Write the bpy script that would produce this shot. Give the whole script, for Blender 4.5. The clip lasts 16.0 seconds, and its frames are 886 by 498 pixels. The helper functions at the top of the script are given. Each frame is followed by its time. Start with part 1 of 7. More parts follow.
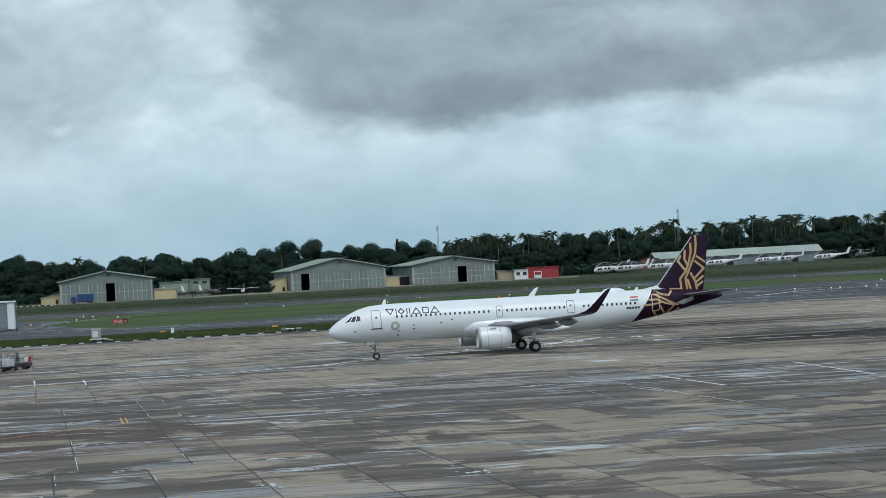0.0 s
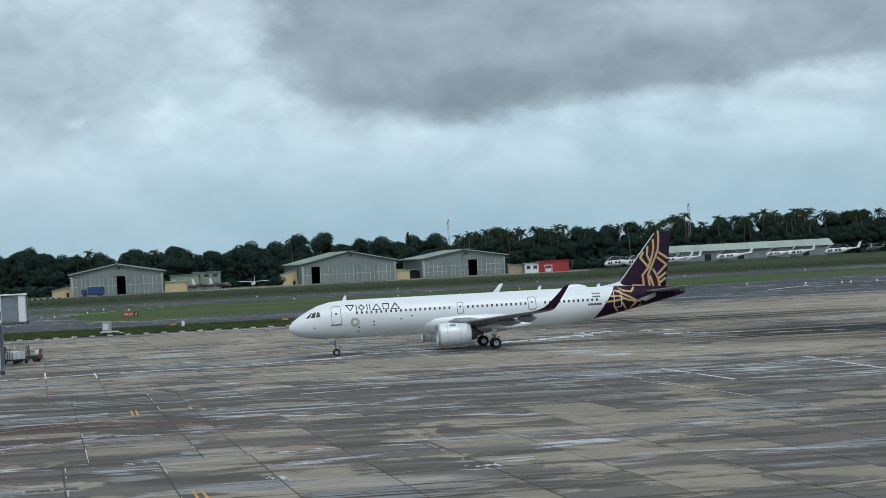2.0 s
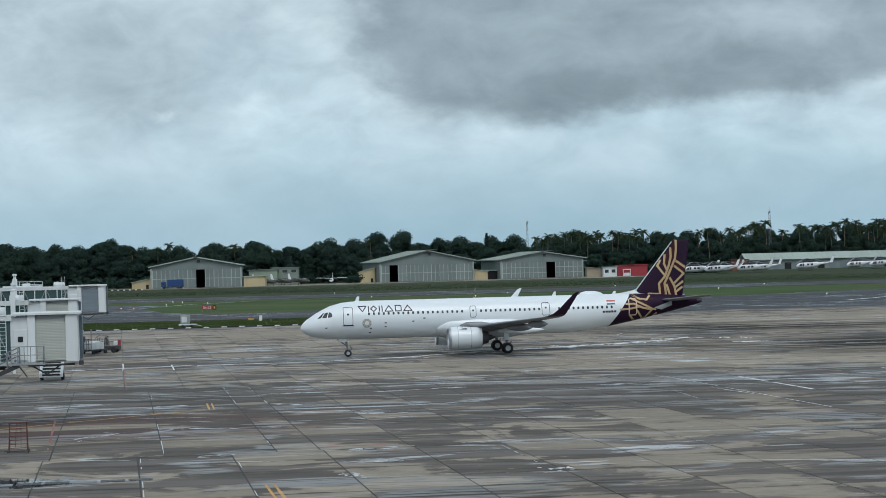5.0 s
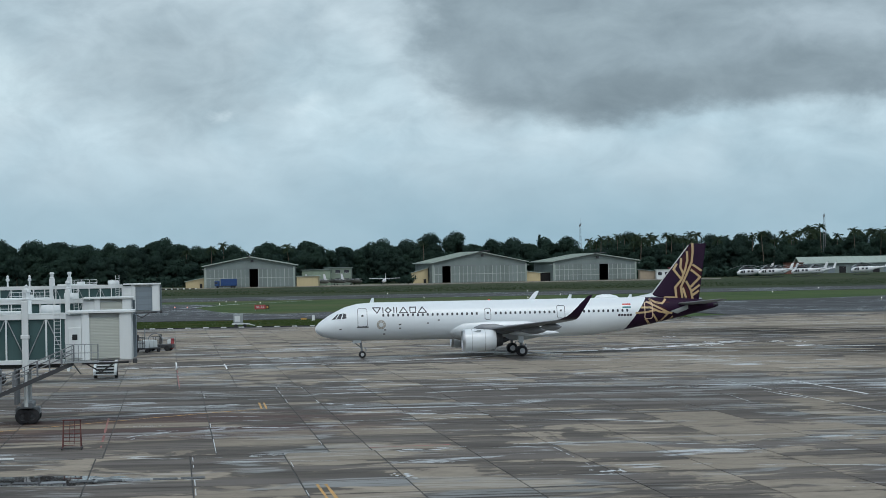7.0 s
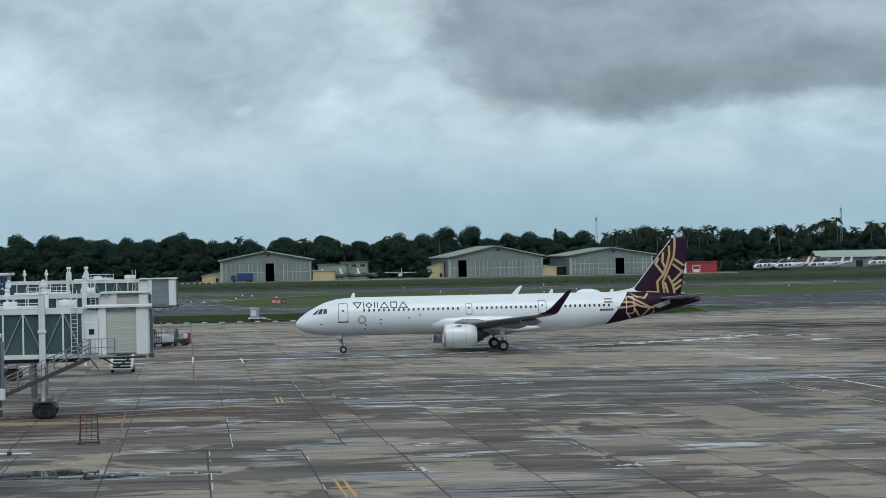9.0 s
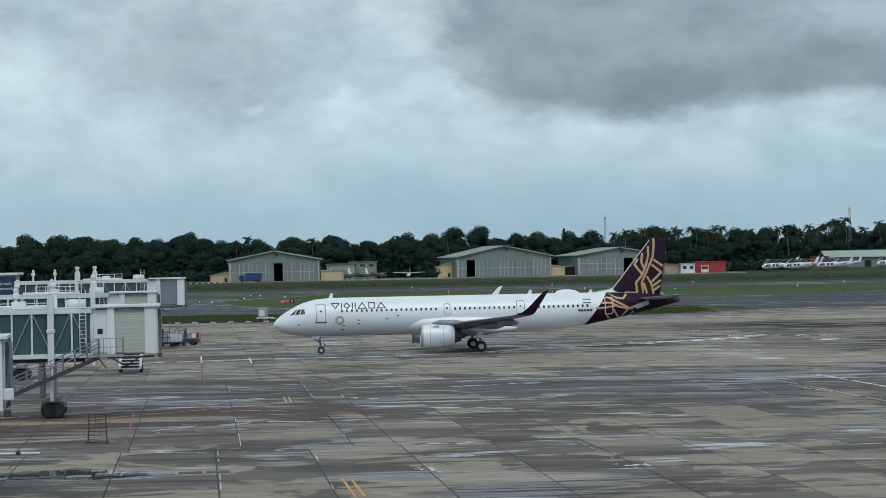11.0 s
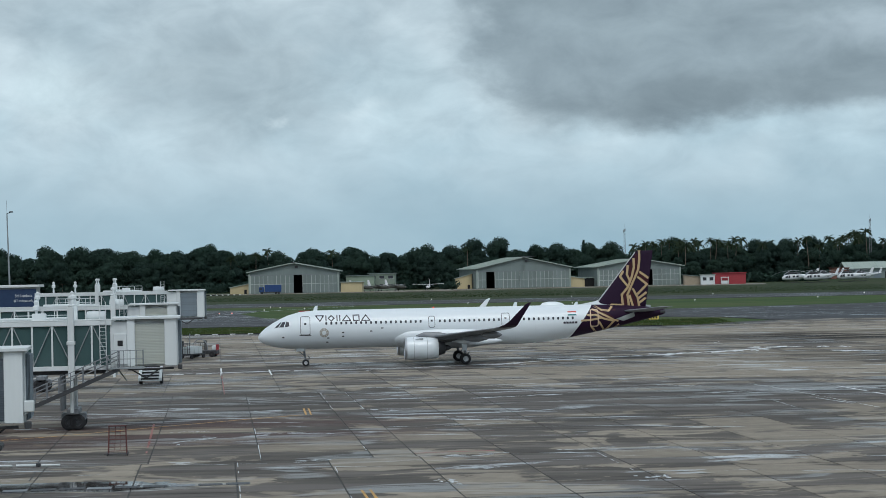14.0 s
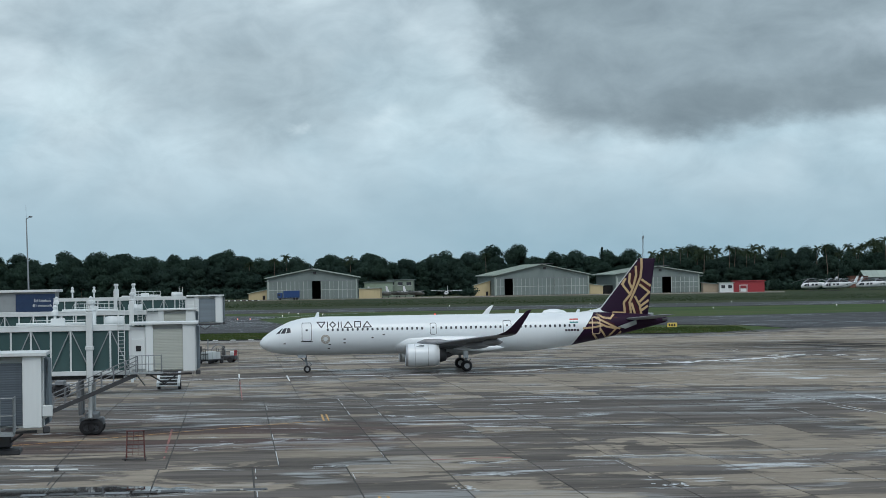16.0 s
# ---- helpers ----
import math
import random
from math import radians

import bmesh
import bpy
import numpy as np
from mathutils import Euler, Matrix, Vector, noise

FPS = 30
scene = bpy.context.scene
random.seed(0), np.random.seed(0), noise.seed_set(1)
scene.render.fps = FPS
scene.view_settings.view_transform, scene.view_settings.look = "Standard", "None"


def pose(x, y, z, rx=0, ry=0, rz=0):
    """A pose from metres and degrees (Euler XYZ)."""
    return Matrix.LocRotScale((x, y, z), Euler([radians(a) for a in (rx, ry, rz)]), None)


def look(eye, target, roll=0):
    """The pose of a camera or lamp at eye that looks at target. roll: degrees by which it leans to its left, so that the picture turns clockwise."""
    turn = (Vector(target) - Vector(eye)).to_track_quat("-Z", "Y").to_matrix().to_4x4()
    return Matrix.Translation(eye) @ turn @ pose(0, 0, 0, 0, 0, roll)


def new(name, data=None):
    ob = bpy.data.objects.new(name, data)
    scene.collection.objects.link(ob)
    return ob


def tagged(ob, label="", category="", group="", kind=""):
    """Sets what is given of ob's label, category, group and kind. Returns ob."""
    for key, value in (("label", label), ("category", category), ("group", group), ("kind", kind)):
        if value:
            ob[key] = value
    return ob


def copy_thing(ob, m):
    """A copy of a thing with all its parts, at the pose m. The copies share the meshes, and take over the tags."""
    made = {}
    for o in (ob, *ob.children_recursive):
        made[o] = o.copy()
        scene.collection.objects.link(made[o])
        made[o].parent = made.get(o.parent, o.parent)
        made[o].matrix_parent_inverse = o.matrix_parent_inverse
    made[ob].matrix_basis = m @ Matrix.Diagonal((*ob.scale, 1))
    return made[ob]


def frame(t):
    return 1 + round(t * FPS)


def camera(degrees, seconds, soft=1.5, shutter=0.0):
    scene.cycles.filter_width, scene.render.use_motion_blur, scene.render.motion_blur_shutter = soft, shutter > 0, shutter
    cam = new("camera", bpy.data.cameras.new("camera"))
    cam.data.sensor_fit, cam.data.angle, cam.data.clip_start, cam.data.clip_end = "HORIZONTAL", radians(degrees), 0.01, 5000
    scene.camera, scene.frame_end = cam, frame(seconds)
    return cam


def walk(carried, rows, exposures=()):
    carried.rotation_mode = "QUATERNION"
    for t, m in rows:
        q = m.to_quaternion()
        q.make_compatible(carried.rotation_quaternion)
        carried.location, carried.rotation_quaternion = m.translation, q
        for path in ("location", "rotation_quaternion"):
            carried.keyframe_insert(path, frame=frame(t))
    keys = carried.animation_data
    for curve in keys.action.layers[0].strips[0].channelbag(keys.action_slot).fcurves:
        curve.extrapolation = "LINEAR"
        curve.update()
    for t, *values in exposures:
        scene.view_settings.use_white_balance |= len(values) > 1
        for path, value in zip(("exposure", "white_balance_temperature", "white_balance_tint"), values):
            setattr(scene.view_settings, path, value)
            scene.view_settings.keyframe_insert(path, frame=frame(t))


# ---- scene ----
# ---- camera: it stands on a terrace and pans by hand ----
HEIGHT = 9.86
EYE = Vector((0, 0, HEIGHT))
cam = camera(25.25, 16.0, soft=0.6)
# seconds, turn to the right, tilt up, lean to the left, in degrees
GAZE = (
    (0, 4.112, 0.484, -3.019),
    (0.5, 4.151, 0.451, -3.016),
    (1, 4.098, 0.412, -3.014),
    (1.5, 3.979, 0.368, -3.020),
    (2, 3.799, 0.311, -2.918),
    (2.5, 3.546, 0.266, -2.787),
    (3, 3.281, 0.248, -2.566),
    (3.5, 2.921, 0.265, -2.268),
    (4, 2.498, 0.310, -1.970),
    (6.5, 0.246, 0.503, -1.067),
    (7, 0.000, 0.480, -1.050),
    (7.5, -0.130, 0.433, -1.079),
    (8, -0.242, 0.387, -1.140),
    (8.5, -0.368, 0.353, -1.157),
    (9, -0.468, 0.320, -1.125),
    (11.5, -0.797, 0.322, -1.098),
    (12, -0.903, 0.350, -1.097),
    (12.5, -0.989, 0.401, -1.101),
    (13, -1.078, 0.495, -1.033),
    (13.5, -1.150, 0.579, -1.104),
    (14, -1.269, 0.669, -1.157),
    (14.5, -1.467, 0.739, -1.175),
    (15, -1.625, 0.779, -1.221),
    (15.5, -1.752, 0.826, -1.132),
    (16, -1.798, 0.870, -0.910),
)


def gaze(turn, up, lean):
    a, b = radians(turn), radians(up)
    way = Vector((math.sin(a) * math.cos(b), math.cos(a) * math.cos(b), math.sin(b)))
    return look(EYE, EYE + way * 100, lean)


walk(cam, [(t, gaze(a, b, c)) for t, a, b, c in GAZE], exposures=((0.0, 0.09, 6150, 7), (4.2, 0.08, 6150, 7), (6.5, 0.0, 6150, 7), (16.0, -0.02, 6150, 7)))

# ---- light: an overcast tropical sky ----
world = bpy.data.worlds.new("overcast")
scene.world = world
world.use_nodes = True
wn = world.node_tree
wn.nodes.clear()
sky = wn.nodes.new("ShaderNodeTexSky")
sky.sky_type, sky.sun_disc = "NISHITA", False
sky.sun_elevation, sky.sun_rotation = radians(58), radians(200)
sky.dust_density, sky.air_density = 4.0, 1.0
low = wn.nodes.new("ShaderNodeBackground")
low.inputs["Strength"].default_value = 0.05
veil = wn.nodes.new("ShaderNodeBackground")
veil.inputs["Color"].default_value = (0.52, 0.61, 0.67, 1)
veil.inputs["Strength"].default_value = 0.62
both = wn.nodes.new("ShaderNodeAddShader")
wout = wn.nodes.new("ShaderNodeOutputWorld")
wn.links.new(sky.outputs[0], low.inputs["Color"])
wn.links.new(low.outputs[0], both.inputs[0])
wn.links.new(veil.outputs[0], both.inputs[1])
wn.links.new(both.outputs[0], wout.inputs["Surface"])

sun = new("sun", bpy.data.lights.new("sun", "SUN"))
sun.data.energy, sun.data.angle, sun.data.color = 1.0, radians(25), (1.0, 0.985, 0.96)
sun.matrix_world = look((60, -160, 300), (0, 60, 0))


# ---- building helpers ----
def part(name, bm, material, parent=None, label="", smooth=False):
    me = bpy.data.meshes.new(name)
    bm.normal_update()
    bm.to_mesh(me)
    bm.free()
    if smooth:
        me.polygons.foreach_set("use_smooth", [True] * len(me.polygons))
    me.materials.append(material)
    ob = new(name, me)
    ob.parent = parent
    if label:
        ob["label"] = label
    return ob


def share(name, me, parent, m, label=""):
    ob = new(name, me)
    ob.parent = parent
    ob.matrix_local = m
    if label:
        ob["label"] = label
    return ob


def thing(name, m, label, category, group="", kind=""):
    ob = new(name)
    ob.empty_display_size = 0.2
    ob.matrix_world = m
    return tagged(ob, label, category, group, kind)


def box(bm, x, y, z, sx, sy, sz, m=None, bevel=0.0):
    """A box whose base stands at z, centred on x, y."""
    made = bmesh.ops.create_cube(bm, size=1)["verts"]
    for v in made:
        v.co = Vector((x + v.co.x * sx, y + v.co.y * sy, z + (v.co.z + 0.5) * sz))
    if bevel:
        edges = list({e for v in made for e in v.link_edges})
        out = bmesh.ops.bevel(bm, geom=edges, offset=bevel, segments=1, affect="EDGES", profile=0.5)
        made = list({v for f in out["faces"] for v in f.verts} | {v for v in made if v.is_valid})
    if m is not None:
        bmesh.ops.transform(bm, matrix=m, verts=[v for v in made if v.is_valid])
    return bm


def tube(bm, a, b, r0, r1=None, n=8, cap=True):
    a, b = Vector(a), Vector(b)
    r1 = r0 if r1 is None else r1
    d = (b - a).normalized()
    u = d.orthogonal().normalized()
    w = d.cross(u)
    rings = []
    for c, r in ((a, r0), (b, r1)):
        rings.append([bm.verts.new(c + (u * math.cos(k * math.tau / n) + w * math.sin(k * math.tau / n)) * r) for k in range(n)])
    for k in range(n):
        bm.faces.new((rings[0][k], rings[0][(k + 1) % n], rings[1][(k + 1) % n], rings[1][k]))
    if cap:
        bm.faces.new(rings[0][::-1])
        bm.faces.new(rings[1])
    return bm


def loft(bm, rings, closed=True, caps=True):
    made = [[bm.verts.new(p) for p in ring] for ring in rings]
    n = len(made[0])
    for r, s in zip(made, made[1:]):
        for k in range(n if closed else n - 1):
            bm.faces.new((r[k], r[(k + 1) % n], s[(k + 1) % n], s[k]))
    if caps:
        bm.faces.new(made[0][::-1])
        bm.faces.new(made[-1])
    return bm


def lathe(bm, profile, centre, axis="x", n=24):
    """Turns a profile of (along, radius) round an axis through centre."""
    c = Vector(centre)
    rings = []
    for s, r in profile:
        ring = []
        for k in range(n):
            a = k * math.tau / n
            p = (s, r * math.cos(a), r * math.sin(a)) if axis == "x" else (r * math.cos(a), s, r * math.sin(a)) if axis == "y" else (r * math.cos(a), r * math.sin(a), s)
            ring.append(c + Vector(p))
        rings.append(ring)
    return loft(bm, rings, True, False)


def mesh_of(bm, material, name, smooth=False):
    me = bpy.data.meshes.new(name)
    bm.normal_update()
    bm.to_mesh(me)
    bm.free()
    if smooth:
        me.polygons.foreach_set("use_smooth", [True] * len(me.polygons))
    me.materials.append(material)
    return me


# ---- materials ----
def nodes_of(name):
    m = bpy.data.materials.new(name)
    m.use_nodes = True
    nt = m.node_tree
    return m, nt, nt.nodes["Principled BSDF"]


def add(nt, kind, **inputs):
    n = nt.nodes.new(kind)
    for k, v in inputs.items():
        n.inputs[k.replace("_", " ")].default_value = v
    return n


def ramp(nt, source, stops):
    n = nt.nodes.new("ShaderNodeValToRGB")
    while len(n.color_ramp.elements) < len(stops):
        n.color_ramp.elements.new(0.5)
    for e, (p, c) in zip(n.color_ramp.elements, stops):
        e.position = p
        e.color = (*c, 1) if len(c) == 3 else c
    nt.links.new(source, n.inputs["Fac"])
    return n


def noise_of(nt, scale, detail=4.0, rough=0.55, vector=None, distort=0.0):
    n = add(nt, "ShaderNodeTexNoise", Scale=scale, Detail=detail, Roughness=rough, Distortion=distort)
    if vector is not None:
        nt.links.new(vector, n.inputs["Vector"])
    return n.outputs["Fac"]


def calc(nt, op, a, b=None, c=None, clamp=False):
    n = nt.nodes.new("ShaderNodeMath")
    n.operation, n.use_clamp = op, clamp
    for i, v in enumerate((a, b, c)):
        if v is None:
            continue
        if isinstance(v, (int, float)):
            n.inputs[i].default_value = v
        else:
            nt.links.new(v, n.inputs[i])
    return n.outputs[0]


def blend(nt, fac, a, b, mode="MIX"):
    n = nt.nodes.new("ShaderNodeMix")
    n.data_type, n.blend_type = "RGBA", mode
    for socket, v in ((n.inputs[0], fac), (n.inputs[6], a), (n.inputs[7], b)):
        if isinstance(v, (int, float)):
            socket.default_value = v
        elif isinstance(v, tuple):
            socket.default_value = (*v, 1)
        else:
            nt.links.new(v, socket)
    return n.outputs[2]


def paint(name, colour, rough=0.5, metal=0.0, wear=0.25, scale=1.5, dirt=None, coat=0.0, bump=0.0, streak=False, shine=0.5):
    """A painted or plain surface with broad stains and fine grain; pieces differ a little."""
    m, nt, bsdf = nodes_of(name)
    tc = nt.nodes.new("ShaderNodeTexCoord")
    vec = tc.outputs["Object"]
    if streak:
        mp = nt.nodes.new("ShaderNodeMapping")
        mp.inputs["Scale"].default_value = (1, 1, 0.12)
        nt.links.new(vec, mp.inputs["Vector"])
        vec = mp.outputs[0]
    big = noise_of(nt, scale, 5, 0.6, vec)
    fine = noise_of(nt, scale * 14, 3, 0.6, vec)
    dark = dirt or tuple(c * 0.55 for c in colour)
    f = calc(nt, "MULTIPLY", ramp(nt, big, ((0.42, (0, 0, 0)), (0.75, (1, 1, 1)))).outputs[0], wear)
    col = blend(nt, f, colour, dark)
    col = blend(nt, calc(nt, "MULTIPLY", fine, wear * 0.5), col, tuple(c * 0.7 for c in colour))
    info = nt.nodes.new("ShaderNodeObjectInfo")
    hsv = nt.nodes.new("ShaderNodeHueSaturation")
    nt.links.new(calc(nt, "MULTIPLY_ADD", info.outputs["Random"], 0.14, 0.93), hsv.inputs["Value"])
    nt.links.new(col, hsv.inputs["Color"])
    nt.links.new(hsv.outputs[0], bsdf.inputs["Base Color"])
    nt.links.new(calc(nt, "MULTIPLY_ADD", big, 0.25, rough - 0.1, True), bsdf.inputs["Roughness"])
    bsdf.inputs["Metallic"].default_value = metal
    bsdf.inputs["Specular IOR Level"].default_value = shine
    bsdf.inputs["Coat Weight"].default_value = coat
    if bump:
        b = add(nt, "ShaderNodeBump", Strength=0.5, Distance=bump)
        nt.links.new(fine, b.inputs["Height"])
        nt.links.new(b.outputs[0], bsdf.inputs["Normal"])
    return m


def glow(name, colour, strength):
    m, nt, bsdf = nodes_of(name)
    bsdf.inputs["Base Color"].default_value = (*colour, 1)
    bsdf.inputs["Emission Color"].default_value = (*colour, 1)
    bsdf.inputs["Emission Strength"].default_value = strength
    return m


def glass(name, colour, rough=0.12):
    """Dark tinted glazing: a glossy skin over a deep tone."""
    m, nt, bsdf = nodes_of(name)
    tc = nt.nodes.new("ShaderNodeTexCoord")
    n = noise_of(nt, 0.6, 3, 0.5, tc.outputs["Object"])
    nt.links.new(blend(nt, n, colour, tuple(c * 0.5 for c in colour)), bsdf.inputs["Base Color"])
    bsdf.inputs["Roughness"].default_value = rough
    bsdf.inputs["Transmission Weight"].default_value = 0.35
    bsdf.inputs["IOR"].default_value = 1.45
    return m


def asphalt(name, light, dark, wet=0.5):
    """Worn asphalt, part dry and part damp with crisp edges. Standing water lies in the low spots and mirrors the sky."""
    m, nt, bsdf = nodes_of(name)
    geo = nt.nodes.new("ShaderNodeNewGeometry")
    turn = nt.nodes.new("ShaderNodeMapping")
    turn.inputs["Rotation"].default_value = (0, 0, radians(-12))
    turn.inputs["Scale"].default_value = (0.55, 1.0, 1.0)
    nt.links.new(geo.outputs["Position"], turn.inputs["Vector"])
    v = turn.outputs[0]
    broad = noise_of(nt, 0.03, 3, 0.55, v, 0.3)
    mid = noise_of(nt, 0.17, 8, 0.62, v, 0.7)
    fine = noise_of(nt, 0.75, 5, 0.65, v, 0.4)
    grain = noise_of(nt, 5.0, 5, 0.7, geo.outputs["Position"])
    # dry tone: stains and grain, worn in patches
    dry = blend(nt, ramp(nt, fine, ((0.35, (0, 0, 0)), (0.68, (1, 1, 1)))).outputs[0], light, tuple(c * 0.72 for c in light))
    dry = blend(nt, calc(nt, "MULTIPLY", grain, 0.5), dry, tuple(c * 0.6 for c in light))
    # damp where the noise says so
    level = calc(nt, "ADD", calc(nt, "MULTIPLY", mid, 0.62), calc(nt, "MULTIPLY", broad, 0.38))
    damp = ramp(nt, level, ((0.485 - 0.06 * (wet - 0.5), (0, 0, 0)), (0.50 - 0.06 * (wet - 0.5), (0.75, 0.75, 0.75)), (0.56, (1, 1, 1)))).outputs[0]
    low = noise_of(nt, 0.20, 7, 0.62, v, 1.2)
    spread = noise_of(nt, 0.022, 2, 0.5, geo.outputs["Position"])
    hollow = calc(nt, "ADD", calc(nt, "MULTIPLY", low, 0.70), calc(nt, "MULTIPLY", spread, 0.30))
    pool = ramp(nt, hollow, ((0.575 - 0.05 * wet, (0, 0, 0)), (0.60 - 0.05 * wet, (0.8, 0.8, 0.8)), (0.66, (1, 1, 1)))).outputs[0]
    thin = nt.nodes.new("ShaderNodeMapping")
    thin.inputs["Rotation"].default_value = (0, 0, radians(-20))
    thin.inputs["Scale"].default_value = (0.16, 1.0, 1.0)
    nt.links.new(geo.outputs["Position"], thin.inputs["Vector"])
    runs = calc(nt, "ADD", calc(nt, "MULTIPLY", noise_of(nt, 0.42, 6, 0.6, thin.outputs[0], 0.8), 0.75), calc(nt, "MULTIPLY", spread, 0.25))
    pool = calc(nt, "MAXIMUM", pool, ramp(nt, runs, ((0.62 - 0.06 * wet, (0, 0, 0)), (0.65 - 0.06 * wet, (1, 1, 1)))).outputs[0])
    damp = calc(nt, "MAXIMUM", damp, pool)
    dirt = ramp(nt, runs, ((0.36, (1, 1, 1)), (0.43, (0, 0, 0)))).outputs[0]
    base = blend(nt, calc(nt, "MULTIPLY", dirt, 0.55), dry, dark)
    col = blend(nt, calc(nt, "MULTIPLY", damp, 0.9), base, blend(nt, fine, dark, tuple(c * 1.5 for c in dark)))
    nt.links.new(col, bsdf.inputs["Base Color"])
    r = calc(nt, "MULTIPLY_ADD", damp, -0.22, 0.95)
    r = calc(nt, "SUBTRACT", r, calc(nt, "MULTIPLY", pool, 0.60), None, True)
    nt.links.new(r, bsdf.inputs["Roughness"])
    nt.links.new(calc(nt, "ADD", calc(nt, "MULTIPLY_ADD", damp, 0.08, 0.08), calc(nt, "MULTIPLY", pool, 0.45)), bsdf.inputs["Specular IOR Level"])
    b = add(nt, "ShaderNodeBump", Strength=0.4, Distance=0.02)
    nt.links.new(calc(nt, "MULTIPLY", grain, calc(nt, "SUBTRACT", 1.0, pool)), b.inputs["Height"])
    nt.links.new(b.outputs[0], bsdf.inputs["Normal"])
    return m


def apron_concrete(name, joined):
    """Old slabs after rain: dry tan fields with stained rims, damp dark ones, films of water and pale streaks."""
    light, dark = (0.34, 0.30, 0.243), (0.062, 0.056, 0.052)
    m, nt, bsdf = nodes_of(name)
    geo = nt.nodes.new("ShaderNodeNewGeometry")
    place = geo.outputs["Position"]
    info = nt.nodes.new("ShaderNodeObjectInfo")
    each = geo.outputs["Random Per Island"] if joined else info.outputs["Random"]
    sp = nt.nodes.new("ShaderNodeSeparateXYZ")
    nt.links.new(place, sp.inputs[0])

    def mapped(sx, sy, turn):
        n = nt.nodes.new("ShaderNodeMapping")
        n.inputs["Rotation"].default_value = (0, 0, radians(turn))
        n.inputs["Scale"].default_value = (sx, sy, 1)
        nt.links.new(place, n.inputs["Vector"])
        return n.outputs[0]

    def zone(cx, cy, rx, ry):
        """1 in the middle of a stretch of the apron, fading to 0 at its rim."""
        dx, dy = calc(nt, "MULTIPLY_ADD", sp.outputs[0], 1 / rx, -cx / rx), calc(nt, "MULTIPLY_ADD", sp.outputs[1], 1 / ry, -cy / ry)
        d = calc(nt, "SQRT", calc(nt, "ADD", calc(nt, "MULTIPLY", dx, dx), calc(nt, "MULTIPLY", dy, dy)))
        return calc(nt, "SUBTRACT", 1.0, d, None, True)

    def step(source, lo, hi, top=1.0):
        return ramp(nt, source, ((lo, (0, 0, 0)), (hi, (top, top, top)))).outputs[0]

    def weigh(*pairs):
        total = 0.0
        for v, k in pairs:
            total = calc(nt, "MULTIPLY_ADD", v, k, total)
        return total

    blot = noise_of(nt, 0.17, 7, 0.60, mapped(0.75, 1.0, -6), 1.0)
    broad = noise_of(nt, 0.035, 3, 0.5, place, 0.3)
    swept = noise_of(nt, 0.26, 6, 0.60, mapped(0.14, 1.0, -5), 0.6)
    thin = noise_of(nt, 0.8, 5, 0.64, mapped(0.10, 1.0, -7), 0.6)
    fine = noise_of(nt, 0.8, 6, 0.68, place, 0.5)
    grain = noise_of(nt, 6.0, 5, 0.7, place)
    # how far a joint across the slabs lies
    v = calc(nt, "ADD", calc(nt, "MULTIPLY", sp.outputs[0], -math.sin(radians(7.8))), calc(nt, "MULTIPLY", sp.outputs[1], math.cos(radians(7.8))))
    gap = calc(nt, "PINGPONG", calc(nt, "ADD", v, 29.0), 2.5)
    seep = calc(nt, "MULTIPLY", calc(nt, "SUBTRACT", 1.0, step(gap, 0.02, 0.40)), step(broad, 0.40, 0.60))

    # dry concrete, slab by slab, with sweepings and grain
    dry = blend(nt, step(fine, 0.35, 0.70), light, tuple(c * 0.74 for c in light))
    dry = blend(nt, calc(nt, "MULTIPLY", grain, 0.45), dry, tuple(c * 0.6 for c in light))
    dry = blend(nt, step(thin, 0.54, 0.64, 0.38), dry, tuple(c * 0.5 for c in light))
    hsv = nt.nodes.new("ShaderNodeHueSaturation")
    nt.links.new(calc(nt, "MULTIPLY_ADD", each, 0.30, 0.86), hsv.inputs["Value"])
    nt.links.new(dry, hsv.inputs["Color"])

    # damp fields with crisp edges; a dry swath by the taxi lane, a wetter one nearer
    level = weigh((blot, 0.62), (broad, 0.20), (swept, 0.18), (each, 0.13))
    level = calc(nt, "SUBTRACT", level, 0.066)
    # the (-8, 207) zone is damp and also paints the airliner's dark reflection
    for (cx, cy, rx, ry), k in (((30, 195, 60, 26), -0.16), ((-5, 290, 90, 50), -0.10), ((95, 290, 80, 60), -0.20), ((15, 150, 80, 24), 0.15), ((-30, 140, 26, 34), 0.03), ((-8, 207, 36, 11), 0.17), ((28, 96, 16, 22), 0.06)):
        level = calc(nt, "MULTIPLY_ADD", zone(cx, cy, rx, ry), k, level)
    level = calc(nt, "MULTIPLY_ADD", seep, 0.05, level)
    damp = ramp(nt, level, ((0.490, (0, 0, 0)), (0.496, (0.80, 0.80, 0.80)), (0.58, (1, 1, 1)))).outputs[0]
    rim = ramp(nt, level, ((0.462, (0, 0, 0)), (0.486, (0.45, 0.45, 0.45)))).outputs[0]
    base = blend(nt, rim, hsv.outputs[0], tuple(c * 0.5 for c in light))
    tone = blend(nt, step(swept, 0.45, 0.55), dark, tuple(c * 2.0 for c in dark))
    tone = blend(nt, step(thin, 0.52, 0.61, 0.6), tone, tuple(c * 0.45 for c in dark))
    col = blend(nt, calc(nt, "MULTIPLY", damp, 0.88), base, tone)
    # brown-red wash by the bridge wheels, rubber on the taxi lane
    wash = calc(nt, "MULTIPLY", step(zone(-22, 128, 26, 17), 0.0, 0.5), step(swept, 0.44, 0.54, 0.65))
    col = blend(nt, wash, col, (0.075, 0.040, 0.036))
    rubber = calc(nt, "MULTIPLY", calc(nt, "MAXIMUM", zone(58, 215, 34, 30), zone(50, 275, 40, 26)), step(swept, 0.36, 0.52))
